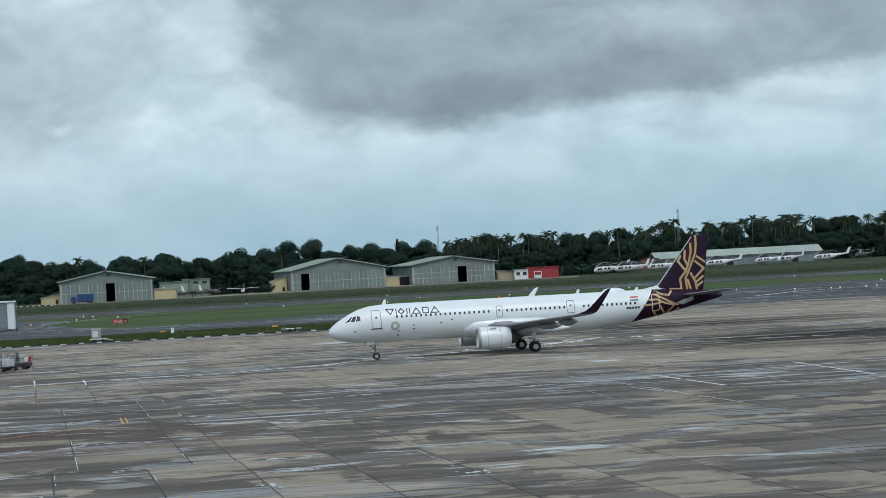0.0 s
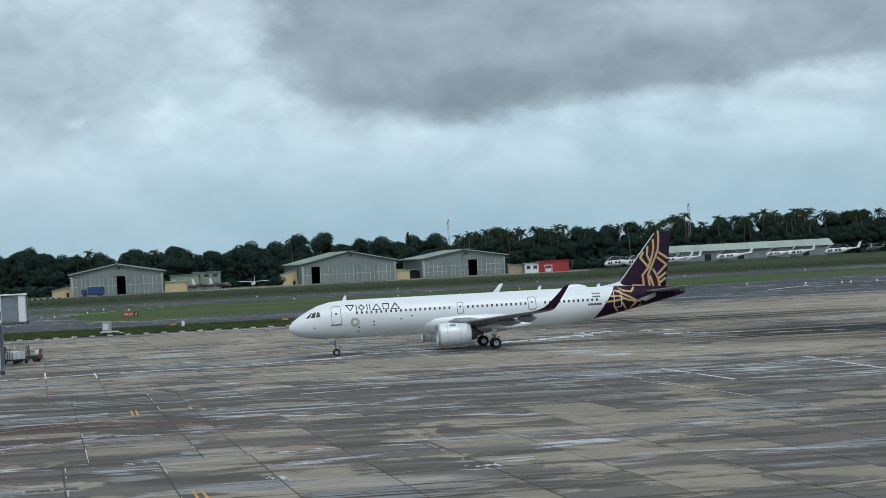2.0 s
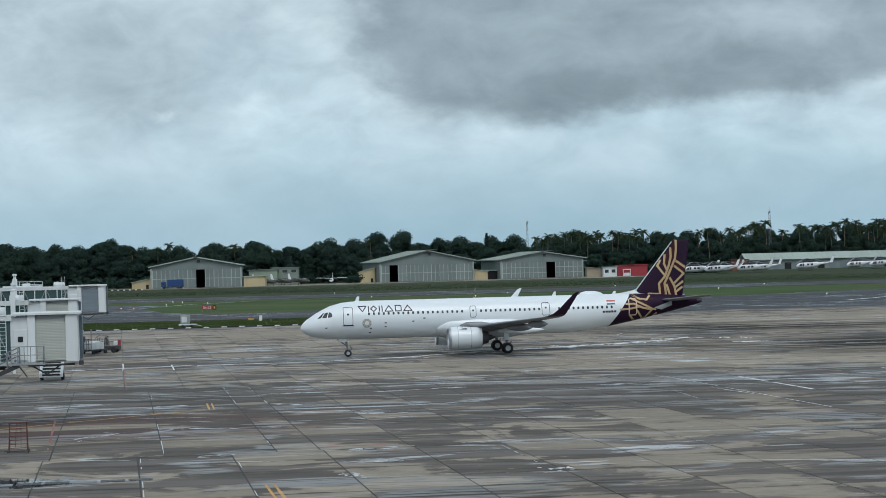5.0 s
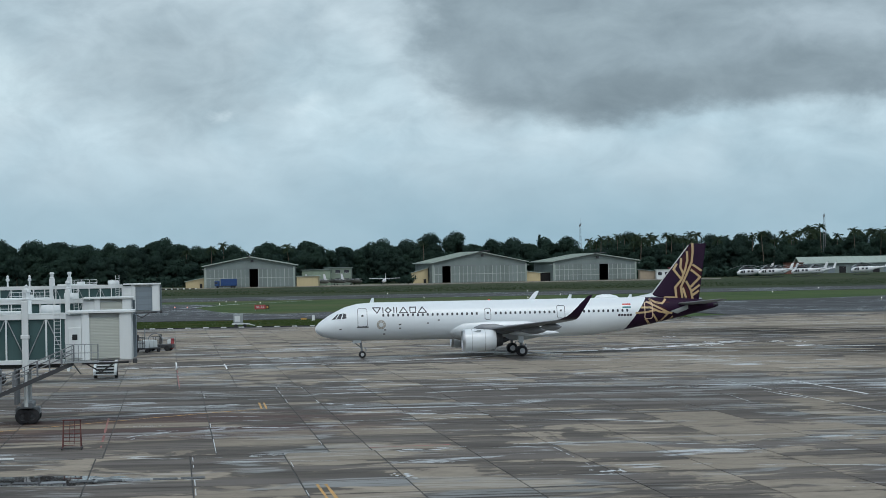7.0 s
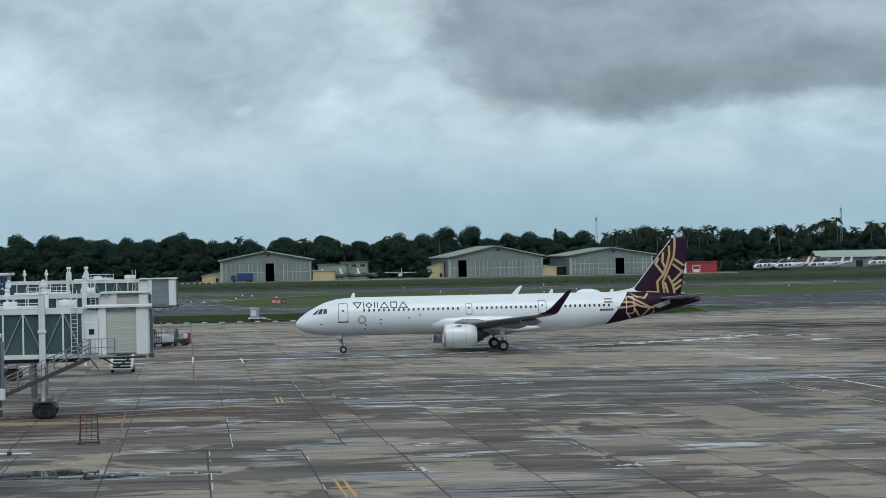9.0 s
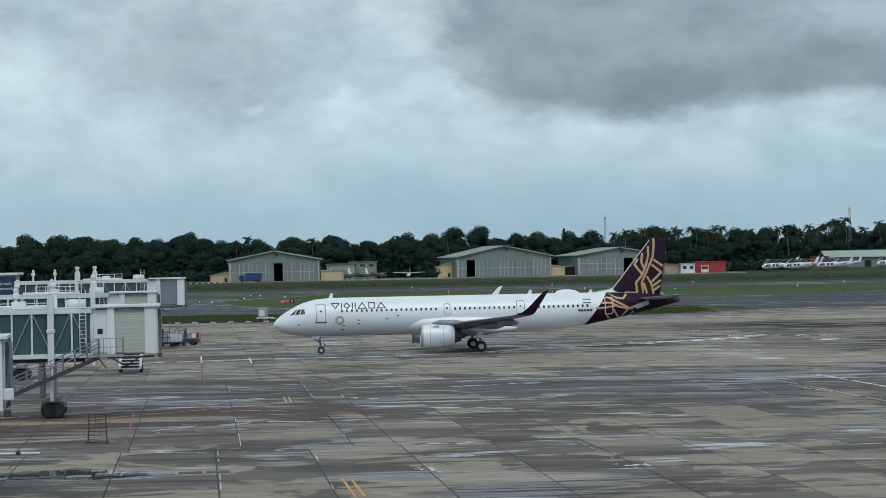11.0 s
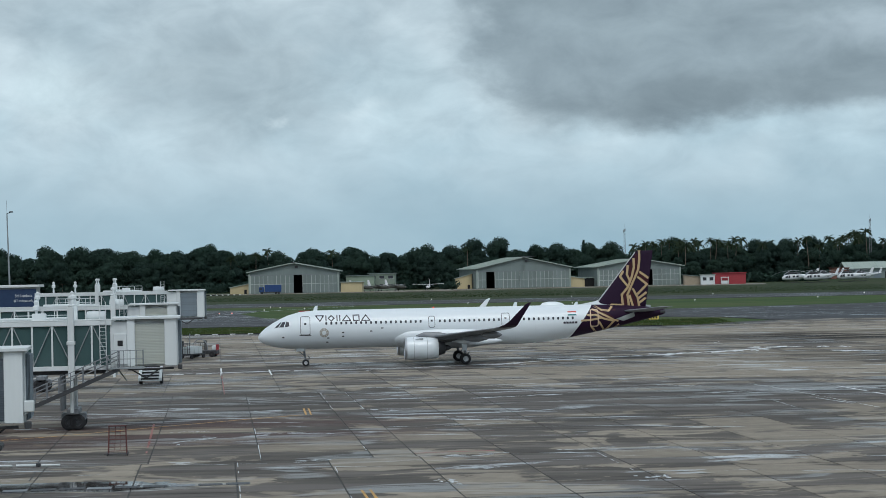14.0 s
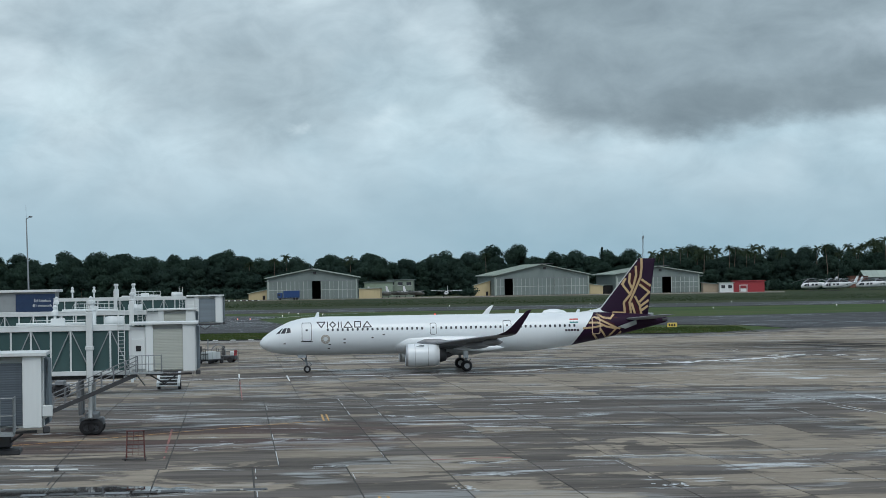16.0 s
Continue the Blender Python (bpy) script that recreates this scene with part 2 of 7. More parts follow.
    col = blend(nt, calc(nt, "MULTIPLY", rubber, 1.6, None, True), col, (0.032, 0.030, 0.029))
    col = blend(nt, calc(nt, "MULTIPLY", seep, 0.55), col, dark)

    # films of water in the damp fields, and one deep puddle by the drain
    hollow = weigh((noise_of(nt, 0.13, 5, 0.5, mapped(0.45, 1.0, -4), 0.8), 0.68), (broad, 0.20), (thin, 0.12))
    hollow = calc(nt, "MULTIPLY_ADD", zone(15, 150, 80, 28), 0.035, hollow)
    film = calc(nt, "MULTIPLY", step(hollow, 0.532, 0.552), calc(nt, "SUBTRACT", 1.0, step(thin, 0.50, 0.58)))
    brim = calc(nt, "MULTIPLY_ADD", noise_of(nt, 0.6, 3, 0.5, place), 0.7, calc(nt, "SUBTRACT", zone(-20.5, 93.6, 9.5, 3.4), 0.28))
    puddle = step(brim, 0.42, 0.45)
    # pale blue-grey colour in long ragged streaks
    pale_level = weigh((noise_of(nt, 0.26, 7, 0.66, mapped(0.24, 1.0, -6), 1.3), 0.74), (noise_of(nt, 0.028, 2, 0.5, place), 0.26))
    pale_level = calc(nt, "MULTIPLY_ADD", zone(15, 152, 80, 30), 0.022, pale_level)
    pale = ramp(nt, pale_level, ((0.582, (0, 0, 0)), (0.594, (0.55, 0.55, 0.55)), (0.65, (1, 1, 1)))).outputs[0]
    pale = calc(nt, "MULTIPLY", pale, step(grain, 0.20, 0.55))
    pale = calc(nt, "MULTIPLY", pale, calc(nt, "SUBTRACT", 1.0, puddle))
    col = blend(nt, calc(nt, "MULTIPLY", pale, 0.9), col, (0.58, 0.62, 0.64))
    col = blend(nt, puddle, col, (0.035, 0.032, 0.030))
    nt.links.new(col, bsdf.inputs["Base Color"])
    r = calc(nt, "MULTIPLY_ADD", damp, -0.18, 0.93)
    r = calc(nt, "MULTIPLY_ADD", film, -0.42, r)
    r = calc(nt, "MULTIPLY", r, calc(nt, "SUBTRACT", 1.0, calc(nt, "MULTIPLY", puddle, 0.95)), None, True)
    nt.links.new(r, bsdf.inputs["Roughness"])
    shine = weigh((damp, 0.03), (film, 0.30), (puddle, 0.38))
    nt.links.new(calc(nt, "ADD", shine, 0.06), bsdf.inputs["Specular IOR Level"])
    b = add(nt, "ShaderNodeBump", Strength=0.4, Distance=0.02)
    nt.links.new(calc(nt, "MULTIPLY", grain, calc(nt, "SUBTRACT", 1.0, calc(nt, "MAXIMUM", film, puddle))), b.inputs["Height"])
    nt.links.new(b.outputs[0], bsdf.inputs["Normal"])
    return m


def grass(name, a, b, c, scale=0.05):
    m, nt, bsdf = nodes_of(name)
    geo = nt.nodes.new("ShaderNodeNewGeometry")
    mp = nt.nodes.new("ShaderNodeMapping")
    mp.inputs["Scale"].default_value = (0.5, 1, 1)
    nt.links.new(geo.outputs["Position"], mp.inputs["Vector"])
    big = noise_of(nt, scale, 5, 0.65, mp.outputs[0], 0.5)
    fine = noise_of(nt, scale * 22, 4, 0.7, mp.outputs[0])
    col = ramp(nt, big, ((0.36, a), (0.50, b), (0.62, c))).outputs[0]
    col = blend(nt, fine, col, blend(nt, 0.65, col, (0.01, 0.015, 0.006)))
    nt.links.new(col, bsdf.inputs["Base Color"])
    bsdf.inputs["Roughness"].default_value = 0.9
    bsdf.inputs["Specular IOR Level"].default_value = 0.15
    bp = add(nt, "ShaderNodeBump", Strength=0.4, Distance=0.2)
    nt.links.new(fine, bp.inputs["Height"])
    nt.links.new(bp.outputs[0], bsdf.inputs["Normal"])
    return m


def leaf(name, a, b, dry=None, patch_scale=0.05):
    """Leaves or blades that differ one by one; grass also turns straw-coloured in patches."""
    m, nt, bsdf = nodes_of(name)
    geo = nt.nodes.new("ShaderNodeNewGeometry")
    info = nt.nodes.new("ShaderNodeObjectInfo")
    mixed = calc(nt, "ADD", calc(nt, "MULTIPLY", geo.outputs["Random Per Island"], 0.5), calc(nt, "MULTIPLY", info.outputs["Random"], 0.5))
    col = blend(nt, mixed, a, b)
    if dry:
        spots = noise_of(nt, patch_scale, 5, 0.65, geo.outputs["Position"], 0.4)
        col = blend(nt, ramp(nt, spots, ((0.36, (0, 0, 0)), (0.50, (1, 1, 1)))).outputs[0], blend(nt, 0.7, col, a), col)
        col = blend(nt, ramp(nt, spots, ((0.52, (0, 0, 0)), (0.72, (1, 1, 1)))).outputs[0], col, dry)
    nt.links.new(col, bsdf.inputs["Base Color"])
    bsdf.inputs["Roughness"].default_value = 0.75
    bsdf.inputs["Specular IOR Level"].default_value = 0.12
    thin = nt.nodes.new("ShaderNodeBsdfTranslucent")
    nt.links.new(col, thin.inputs["Color"])
    mix = nt.nodes.new("ShaderNodeMixShader")
    mix.inputs[0].default_value = 0.42
    nt.links.new(bsdf.outputs[0], mix.inputs[1])
    nt.links.new(thin.outputs[0], mix.inputs[2])
    nt.links.new(mix.outputs[0], nt.nodes["Material Output"].inputs["Surface"])
    return m


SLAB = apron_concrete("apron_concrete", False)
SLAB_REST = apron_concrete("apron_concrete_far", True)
JOINT = paint("joint_filler", (0.05, 0.048, 0.045), 0.8)
ASPHALT = asphalt("asphalt", (0.088, 0.091, 0.096), (0.045, 0.047, 0.051), 0.22)
FIELD = grass("field_grass", (0.044, 0.086, 0.020), (0.066, 0.112, 0.027), (0.105, 0.112, 0.045), 0.03)
ROUGH = grass("rough_ground", (0.026, 0.044, 0.016), (0.040, 0.060, 0.021), (0.066, 0.066, 0.032), 0.02)
SCRUB = leaf("rough_grass", (0.020, 0.038, 0.013), (0.038, 0.060, 0.019), (0.060, 0.064, 0.026), 0.03)
VERGE = leaf("verge_grass", (0.046, 0.074, 0.022), (0.078, 0.104, 0.034), (0.14, 0.125, 0.055), 0.09)
# leaf greens are shifted to blue: the haze of distance is in the colour
FOLIAGE = leaf("foliage", (0.031, 0.059, 0.047), (0.041, 0.074, 0.052))
FOLIAGE_DARK = leaf("dark_foliage", (0.030, 0.056, 0.048), (0.040, 0.071, 0.051))
PALM = leaf("palm_leaf", (0.026, 0.045, 0.028), (0.048, 0.068, 0.034))
BARK = paint("bark", (0.16, 0.13, 0.10), 0.85, scale=0.8)
WHITE = paint("aircraft_white", (0.75, 0.80, 0.82), 0.28, wear=0.10, scale=0.35, coat=0.4, streak=False)
GREYMETAL = paint("grey_metal", (0.22, 0.235, 0.25), 0.45, 0.2, 0.3)
DARKMETAL = paint("dark_metal", (0.06, 0.062, 0.066), 0.5, 0.4)
STEEL = paint("bare_steel", (0.55, 0.56, 0.57), 0.35, 0.8)
RUBBER = paint("tyre_rubber", (0.022, 0.022, 0.024), 0.75)
PURPLE = paint("aubergine_paint", (0.019, 0.006, 0.024), 0.5, wear=0.2, shine=0.22)
GOLD = paint("gold_paint", (0.50, 0.36, 0.19), 0.4, wear=0.15)
DOORGOLD = paint("door_outline_gold", (0.62, 0.47, 0.33), 0.4, wear=0.1)
MAROON = paint("maroon_paint", (0.045, 0.008, 0.014), 0.5, wear=0.2, shine=0.22)
PLATE = paint("bare_plate", (0.36, 0.40, 0.40), 0.5, 0.1, 0.3)
INK = paint("aubergine_lettering", (0.022, 0.016, 0.028), 0.4)
SILVER = paint("emblem_silver", (0.40, 0.38, 0.33), 0.4, 0.2)
PANE = paint("cabin_pane", (0.045, 0.05, 0.06), 0.2)
GALV = paint("ribbed_cladding", (0.20, 0.245, 0.235), 0.6, 0.0, 0.6, 0.12, dirt=(0.13, 0.16, 0.15), streak=True)
ROOFING = paint("pale_roofing", (0.34, 0.40, 0.36), 0.5, 0.1, 0.4, 0.1)
CREAM = paint("cream_render", (0.52, 0.44, 0.26), 0.8, wear=0.35, scale=0.3, streak=True)
# near black, for black parts and for the shade seen in openings
DARK = paint("dark_interior", (0.02, 0.021, 0.023), 0.9)
BRIDGE_WHITE = paint("bridge_white", (0.67, 0.71, 0.71), 0.5, wear=0.42, scale=0.5, streak=True)
BRIDGE_GREY = paint("bridge_grey", (0.27, 0.30, 0.31), 0.5, wear=0.4, scale=0.5)
BEIGE = paint("shutter_beige", (0.42, 0.445, 0.40), 0.6, wear=0.3, scale=0.6)
SLATE = paint("shutter_slate", (0.17, 0.21, 0.24), 0.55, wear=0.3)
SLATE_DARK = paint("shutter_dark_slate", (0.075, 0.095, 0.115), 0.6, wear=0.3)
GREENGLASS = glass("tinted_glass", (0.115, 0.205, 0.205), 0.05)
BLUE = paint("blue_paint", (0.012, 0.05, 0.17), 0.6)
RED = paint("red_paint", (0.34, 0.035, 0.045), 0.55, wear=0.4)
RUST = paint("rusty_red_steel", (0.10, 0.030, 0.026), 0.7, wear=0.5)
LINE = paint("worn_white_line", (0.78, 0.80, 0.80), 0.6, wear=0.6, scale=1.2, dirt=(0.25, 0.24, 0.22))
SIGN_YELLOW = paint("sign_yellow", (0.70, 0.52, 0.12), 0.5)
YELLOW = paint("worn_yellow_line", (0.60, 0.33, 0.07), 0.6, wear=0.8, scale=1.5, dirt=(0.22, 0.17, 0.10))
REDLINE = paint("worn_red_line", (0.32, 0.10, 0.085), 0.65, wear=0.9, scale=1.5, dirt=(0.2, 0.15, 0.13))
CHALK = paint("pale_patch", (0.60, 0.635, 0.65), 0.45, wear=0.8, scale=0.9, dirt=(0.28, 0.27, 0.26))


# ---- sky backdrop: a cloud sheet far behind everything ----
def cloud_material():
    m = bpy.data.materials.new("cloud_deck")
    m.use_nodes = True
    nt = m.node_tree
    nt.nodes.clear()
    tc = nt.nodes.new("ShaderNodeTexCoord")
    sep = nt.nodes.new("ShaderNodeSeparateXYZ")
    nt.links.new(tc.outputs["Object"], sep.inputs[0])
    az = calc(nt, "MULTIPLY", calc(nt, "ARCTAN2", sep.outputs[0], sep.outputs[1]), 180 / math.pi)
    el = calc(nt, "MULTIPLY", calc(nt, "ARCTAN2", sep.outputs[2], 4200.0), 180 / math.pi)
    pos = nt.nodes.new("ShaderNodeCombineXYZ")
    nt.links.new(az, pos.inputs[0])
    nt.links.new(calc(nt, "MULTIPLY", el, 1.7), pos.inputs[1])
    warp = add(nt, "ShaderNodeTexNoise", Scale=0.34, Detail=8.0, Roughness=0.60)
    nt.links.new(pos.outputs[0], warp.inputs["Vector"])
    ws = nt.nodes.new("ShaderNodeSeparateColor")
    nt.links.new(warp.outputs["Color"], ws.inputs[0])
    a2 = calc(nt, "ADD", az, calc(nt, "MULTIPLY_ADD", ws.outputs[0], 4.0, -2.0))
    e2 = calc(nt, "ADD", el, calc(nt, "MULTIPLY_ADD", ws.outputs[1], 1.8, -0.9))

    def blob(ca, ce, ra, re, tilt=0.0, hard=0.6, power=2.0):
        """1 inside a leaning rounded field of the sky, 0 outside, soft between."""
        da, de = calc(nt, "SUBTRACT", a2, ca), calc(nt, "SUBTRACT", e2, ce)
        de = calc(nt, "SUBTRACT", de, calc(nt, "MULTIPLY", da, tilt))
        da, de = calc(nt, "DIVIDE", da, ra), calc(nt, "DIVIDE", de, re)
        da, de = calc(nt, "POWER", calc(nt, "ABSOLUTE", da), power), calc(nt, "POWER", calc(nt, "ABSOLUTE", de), power)
        d = calc(nt, "POWER", calc(nt, "ADD", da, de), 1.0 / power)
        n = nt.nodes.new("ShaderNodeMapRange")
        n.interpolation_type = "SMOOTHSTEP"
        nt.links.new(d, n.inputs["Value"])
        n.inputs["From Min"].default_value, n.inputs["From Max"].default_value = 1.0, hard
        return n.outputs[0]

    fine = noise_of(nt, 0.46, 8, 0.58, pos.outputs[0], 0.35)
    soft = noise_of(nt, 0.16, 4, 0.5, pos.outputs[0], 0.3)
    base = ramp(nt, calc(nt, "DIVIDE", el, 12.0), ((0.0, (0.33, 0.47, 0.55)), (0.10, (0.345, 0.485, 0.562)), (0.20, (0.40, 0.53, 0.60)), (0.28, (0.475, 0.605, 0.67)), (0.40, (0.485, 0.61, 0.67)), (0.66, (0.42, 0.51, 0.56)), (1.0, (0.42, 0.50, 0.55)))).outputs[0]
    upper = ramp(nt, calc(nt, "DIVIDE", el, 12.0), ((0.16, (0.25, 0.25, 0.25)), (0.36, (1, 1, 1)))).outputs[0]
    base = blend(nt, calc(nt, "MULTIPLY", upper, ramp(nt, soft, ((0.40, (0, 0, 0)), (0.62, (1, 1, 1)))).outputs[0]), base, blend(nt, 0.6, base, (0.66, 0.75, 0.79)))
    col = base
    for ca, ce, ra, re, tilt, hard, power, colour, amount in ((-7.8, 5.7, 5.0, 2.4, 0.0, 0.25, 2.0, (0.39, 0.465, 0.505), 0.65), (10.6, 9.25, 12.4, 5.0, 0.078, 0.84, 3.5, (0.30, 0.368, 0.408), 0.95),
                                                  (6.5, 5.15, 8.5, 1.1, 0.078, 0.1, 2.5, (0.205, 0.255, 0.285), 0.55), (11.5, 6.8, 4.5, 1.0, 0.06, 0.1, 2.0, (0.44, 0.52, 0.57), 0.65), (4.0, 7.0, 3.0, 0.7, 0.1, 0.1, 2.0, (0.37, 0.45, 0.49), 0.5),
                                                  (-2.6, 5.4, 1.5, 2.2, 0.0, 0.1, 2.0, (0.54, 0.66, 0.71), 0.6), (1.0, 8.2, 3.0, 1.0, 0.0, 0.1, 2.0, (0.27, 0.335, 0.37), 0.6),
                                                  (-6.5, 4.7, 0.4, 0.4, 0.0, 0.0, 2.0, (0.66, 0.76, 0.80), 0.5), (-3.6, 4.9, 0.9, 0.5, 0.2, 0.0, 2.0, (0.64, 0.74, 0.78), 0.5), (-12.5, 5.7, 1.9, 1.9, 0.0, 0.1, 2.0, (0.60, 0.72, 0.76), 0.6)):
        col = blend(nt, calc(nt, "MULTIPLY", blob(ca, ce, ra, re, tilt, hard, power), amount), col, colour)
    shade = ramp(nt, fine, ((0.3, (0.84, 0.85, 0.86)), (0.7, (1.16, 1.15, 1.14)))).outputs[0]
    col = blend(nt, upper, col, blend(nt, 1.0, col, shade, "MULTIPLY"))
    em = nt.nodes.new("ShaderNodeEmission")
    nt.links.new(col, em.inputs["Color"])
    out = nt.nodes.new("ShaderNodeOutputMaterial")
    nt.links.new(em.outputs[0], out.inputs["Surface"])
    return m


def cloud_sheet():
    bm = bmesh.new()
    rows = []
    for z in (-60, 300, 900, 1800, 3200):
        rows.append([(math.sin(radians(a)) * 4200, math.cos(radians(a)) * 4200, z) for a in range(-70, 71, 5)])
    loft(bm, rows, closed=False, caps=False)
    ob = part("backdrop", bm, cloud_material(), None, smooth=True)
    return tagged(ob, "heavy grey monsoon clouds drifting over the airfield", "sky", kind="structure")


clouds = cloud_sheet()

# ---- ground ----
TURN = radians(7.8)  # the slab grid leans by this
bm = bmesh.new()
bmesh.ops.create_grid(bm, x_segments=8, y_segments=8, size=4600)
for v in bm.verts:
    v.co.z = -0.16
tagged(part("ground", bm, FIELD), "flat airfield ground covered in green grass", "ground", kind="structure")


def strip(name, pts, z, material, label, category, thick=0.12):
    bm = bmesh.new()
    top = [bm.verts.new((x, y, z)) for x, y in pts]
    low = [bm.verts.new((x, y, z - thick)) for x, y in pts]
    bm.faces.new(top)
    n = len(pts)
    for k in range(n):
        bm.faces.new((top[k], low[k], low[(k + 1) % n], top[(k + 1) % n]))
    bmesh.ops.recalc_face_normals(bm, faces=bm.faces)
    bmesh.ops.triangulate(bm, faces=bm.faces)
    return tagged(part(name, bm, material), label, category, kind="structure")


# far to near: runway, taxiway, the paved fan on the east side
strip("runway", [(-900, 585), (900, 668), (900, 745), (-900, 662)], -0.06, ASPHALT, "dark grey asphalt runway between grass strips", "runway", 0.09)
strip("taxiway", [(-900, 382), (-58, 386), (0, 390), (20, 398), (36, 402), (46, 392), (52, 366), (60, 364), (110, 365), (400, 366), (900, 366), (900, 470), (260, 500), (175, 526), (138, 540), (95, 500), (40, 478),
                  (-19, 447), (-36, 434), (-50, 450), (-66, 520), (-64, 560), (-110, 610), (-220, 610), (-260, 500), (-900, 460)], -0.05, ASPHALT,
      "weathered grey asphalt taxiway behind the apron", "taxiway", 0.1)


strip("rough_ground", [(-900, 668), (900, 752), (900, 1900), (-900, 1900)], -0.13, ROUGH, "dark rough grass between the runway and the hangars", "grass", 0.02)
strip("hangar_apron", [(-170, 1040), (-60, 1046), (40, 1068), (150, 1066), (158, 1130), (150, 1160), (-60, 1130), (-170, 1100)], -0.07, SLAB_REST, "grey concrete hardstanding before the hangars", "hardstanding", 0.08)


# ---- trees ----
def leaves(bm, centre, radius, count, size, rng, flat=0.8):
    """Small leaf clumps through the outer part of an uneven ball."""
    for _ in range(count):
        d = Vector((rng.gauss(0, 1), rng.gauss(0, 1), rng.gauss(0, 1) * flat)).normalized()
        p = Vector(centre) + Vector((d.x, d.y, d.z * flat)) * radius * (0.45 + 0.6 * rng.random())
        u = Vector((rng.gauss(0, 1), rng.gauss(0, 1), rng.gauss(0, 0.6))).normalized()
        w = u.cross(d if abs(u.dot(d)) < 0.9 else Vector((0, 0, 1))).normalized()
        s = size * (0.6 + 0.8 * rng.random())
        bm.faces.new([bm.verts.new(p + q) for q in (u * s, (u * 0.2 + w * 0.9) * s, -u * s * 0.9, (-w * 0.8 - u * 0.1) * s)])


def crown_mesh(lobes, count, size, rng, material):
    """A crown of leaf clumps on uneven lobes; the leaves shade with the rounding of their lobe."""
    verts, faces, normals = [], [], []
    for c, r, flat in lobes:
        bumps = [Vector((rng.gauss(0, 1), rng.gauss(0, 1), rng.gauss(0, 1))).normalized() for _ in range(5)]
        for _ in range(count):
            d = Vector((rng.gauss(0, 1), rng.gauss(0, 1), rng.gauss(0.15, 1))).normalized()
            swell = 1 + 0.22 * max(d.dot(q) for q in bumps) ** 3
            p = c + Vector((d.x, d.y, d.z * flat)) * r * swell * (0.62 + 0.42 * rng.random() ** 0.6)
            u = Vector((rng.gauss(0, 1), rng.gauss(0, 1), rng.gauss(0, 0.7))).normalized()
            w = u.cross(d if abs(u.dot(d)) < 0.9 else Vector((0, 0, 1))).normalized()
            s = size * (0.5 + 0.9 * rng.random())
            i = len(verts)
            verts += [p + q for q in (u * s, (u * 0.2 + w * 0.9) * s, -u * s * 0.9, (-w * 0.8 - u * 0.1) * s)]
            n = (d + Vector((rng.gauss(0, 0.4), rng.gauss(0, 0.4), 0.35 + rng.gauss(0, 0.3)))).normalized()
            normals += [n] * 4
            flip = u.cross(w).dot(n) < 0
            faces.append((i + 3, i + 2, i + 1, i) if flip else (i, i + 1, i + 2, i + 3))
    me = bpy.data.meshes.new("crown")
    me.from_pydata(verts, [], faces)
    me.normals_split_custom_set_from_vertices(normals)
    me.materials.append(material)
    return me


def broadleaf(seed, high, wide, material, name="tree"):
    rng = random.Random(seed)
    root = thing(name, pose(0, 0, 0), "dark green broadleaf tree with a dense uneven crown", "tree", "trees along the airfield edge")
    bm = bmesh.new()
    tube(bm, (0, 0, -0.3), (0.2, 0, high * 0.45), 0.45, 0.28, 7)
    lobes = []
    for k in range(24):
        a, r = rng.random() * math.tau, wide * (0.10 + 0.36 * rng.random())
        c = Vector((math.cos(a) * r, math.sin(a) * r, high * (0.28 + 0.46 * rng.random() - 0.35 * (r / wide) ** 2)))
        size = wide * (0.11 + 0.11 * rng.random())
        lobes.append((c, min(size, high - c.z), 0.62 + 0.2 * rng.random()))
        tube(bm, (0.1, 0, high * 0.35), c, 0.2, 0.06, 5)
    for k in range(4):
        lobes.append((Vector((rng.gauss(0, 0.13) * wide, rng.gauss(0, 0.13) * wide, high * rng.uniform(0.72, 0.84))), high * 0.16, 0.8))
    lobes.append((Vector((wide * 0.1, 0, high * 0.45)), wide * 0.34, 0.8))
    part("trunk", bm, BARK, root)
    new("crown", crown_mesh(lobes, 460, 0.44, rng, material)).parent = root
    return root


def palm(seed, high):
    rng = random.Random(seed)
    root = thing("palm_tree", pose(0, 0, 0), "tall coconut palm with a slim bare trunk", "tree", "palms along the airfield edge")
    lean = Vector((rng.uniform(-1.5, 1.5), rng.uniform(-1, 1), 0))
    bm = bmesh.new()
    tube(bm, (0, 0, -0.3), lean * 0.35 + Vector((0, 0, high * 0.5)), 0.28, 0.2, 6)
    tube(bm, lean * 0.35 + Vector((0, 0, high * 0.5)), lean + Vector((0, 0, high - 2)), 0.2, 0.16, 6)
    part("trunk", bm, BARK, root)
    bm = bmesh.new()
    top = lean + Vector((0, 0, high - 2))
    for k in range(26):
        a = k * 2.4 + rng.uniform(-0.2, 0.2)
        rise = rng.uniform(-0.7, 1.5)
        length = rng.uniform(4.0, 5.6)
        out, side = Vector((math.cos(a), math.sin(a), 0)), Vector((-math.sin(a), math.cos(a), 0))
        flat = 1 / math.sqrt(1 + rise * rise)
        prev = None
        for s in range(8):
            f = s / 7
            p = top + out * length * f * flat + Vector((0, 0, rise * flat * length * f - 2.2 * f * f * f - 0.6 * f))
            w = 0.50 * math.sin(math.pi * (0.10 + 0.88 * f)) * (1.2 if s % 2 else 0.45)
            row = [bm.verts.new(p + side * w - Vector((0, 0, 0.9 * w))), bm.verts.new(p), bm.verts.new(p - side * w - Vector((0, 0, 0.9 * w)))]
            if prev:
                bm.faces.new((prev[0], prev[1], row[1], row[0]))
                bm.faces.new((prev[1], prev[2], row[2], row[1]))
            prev = row
    part("crown", bm, PALM, root)
    return root


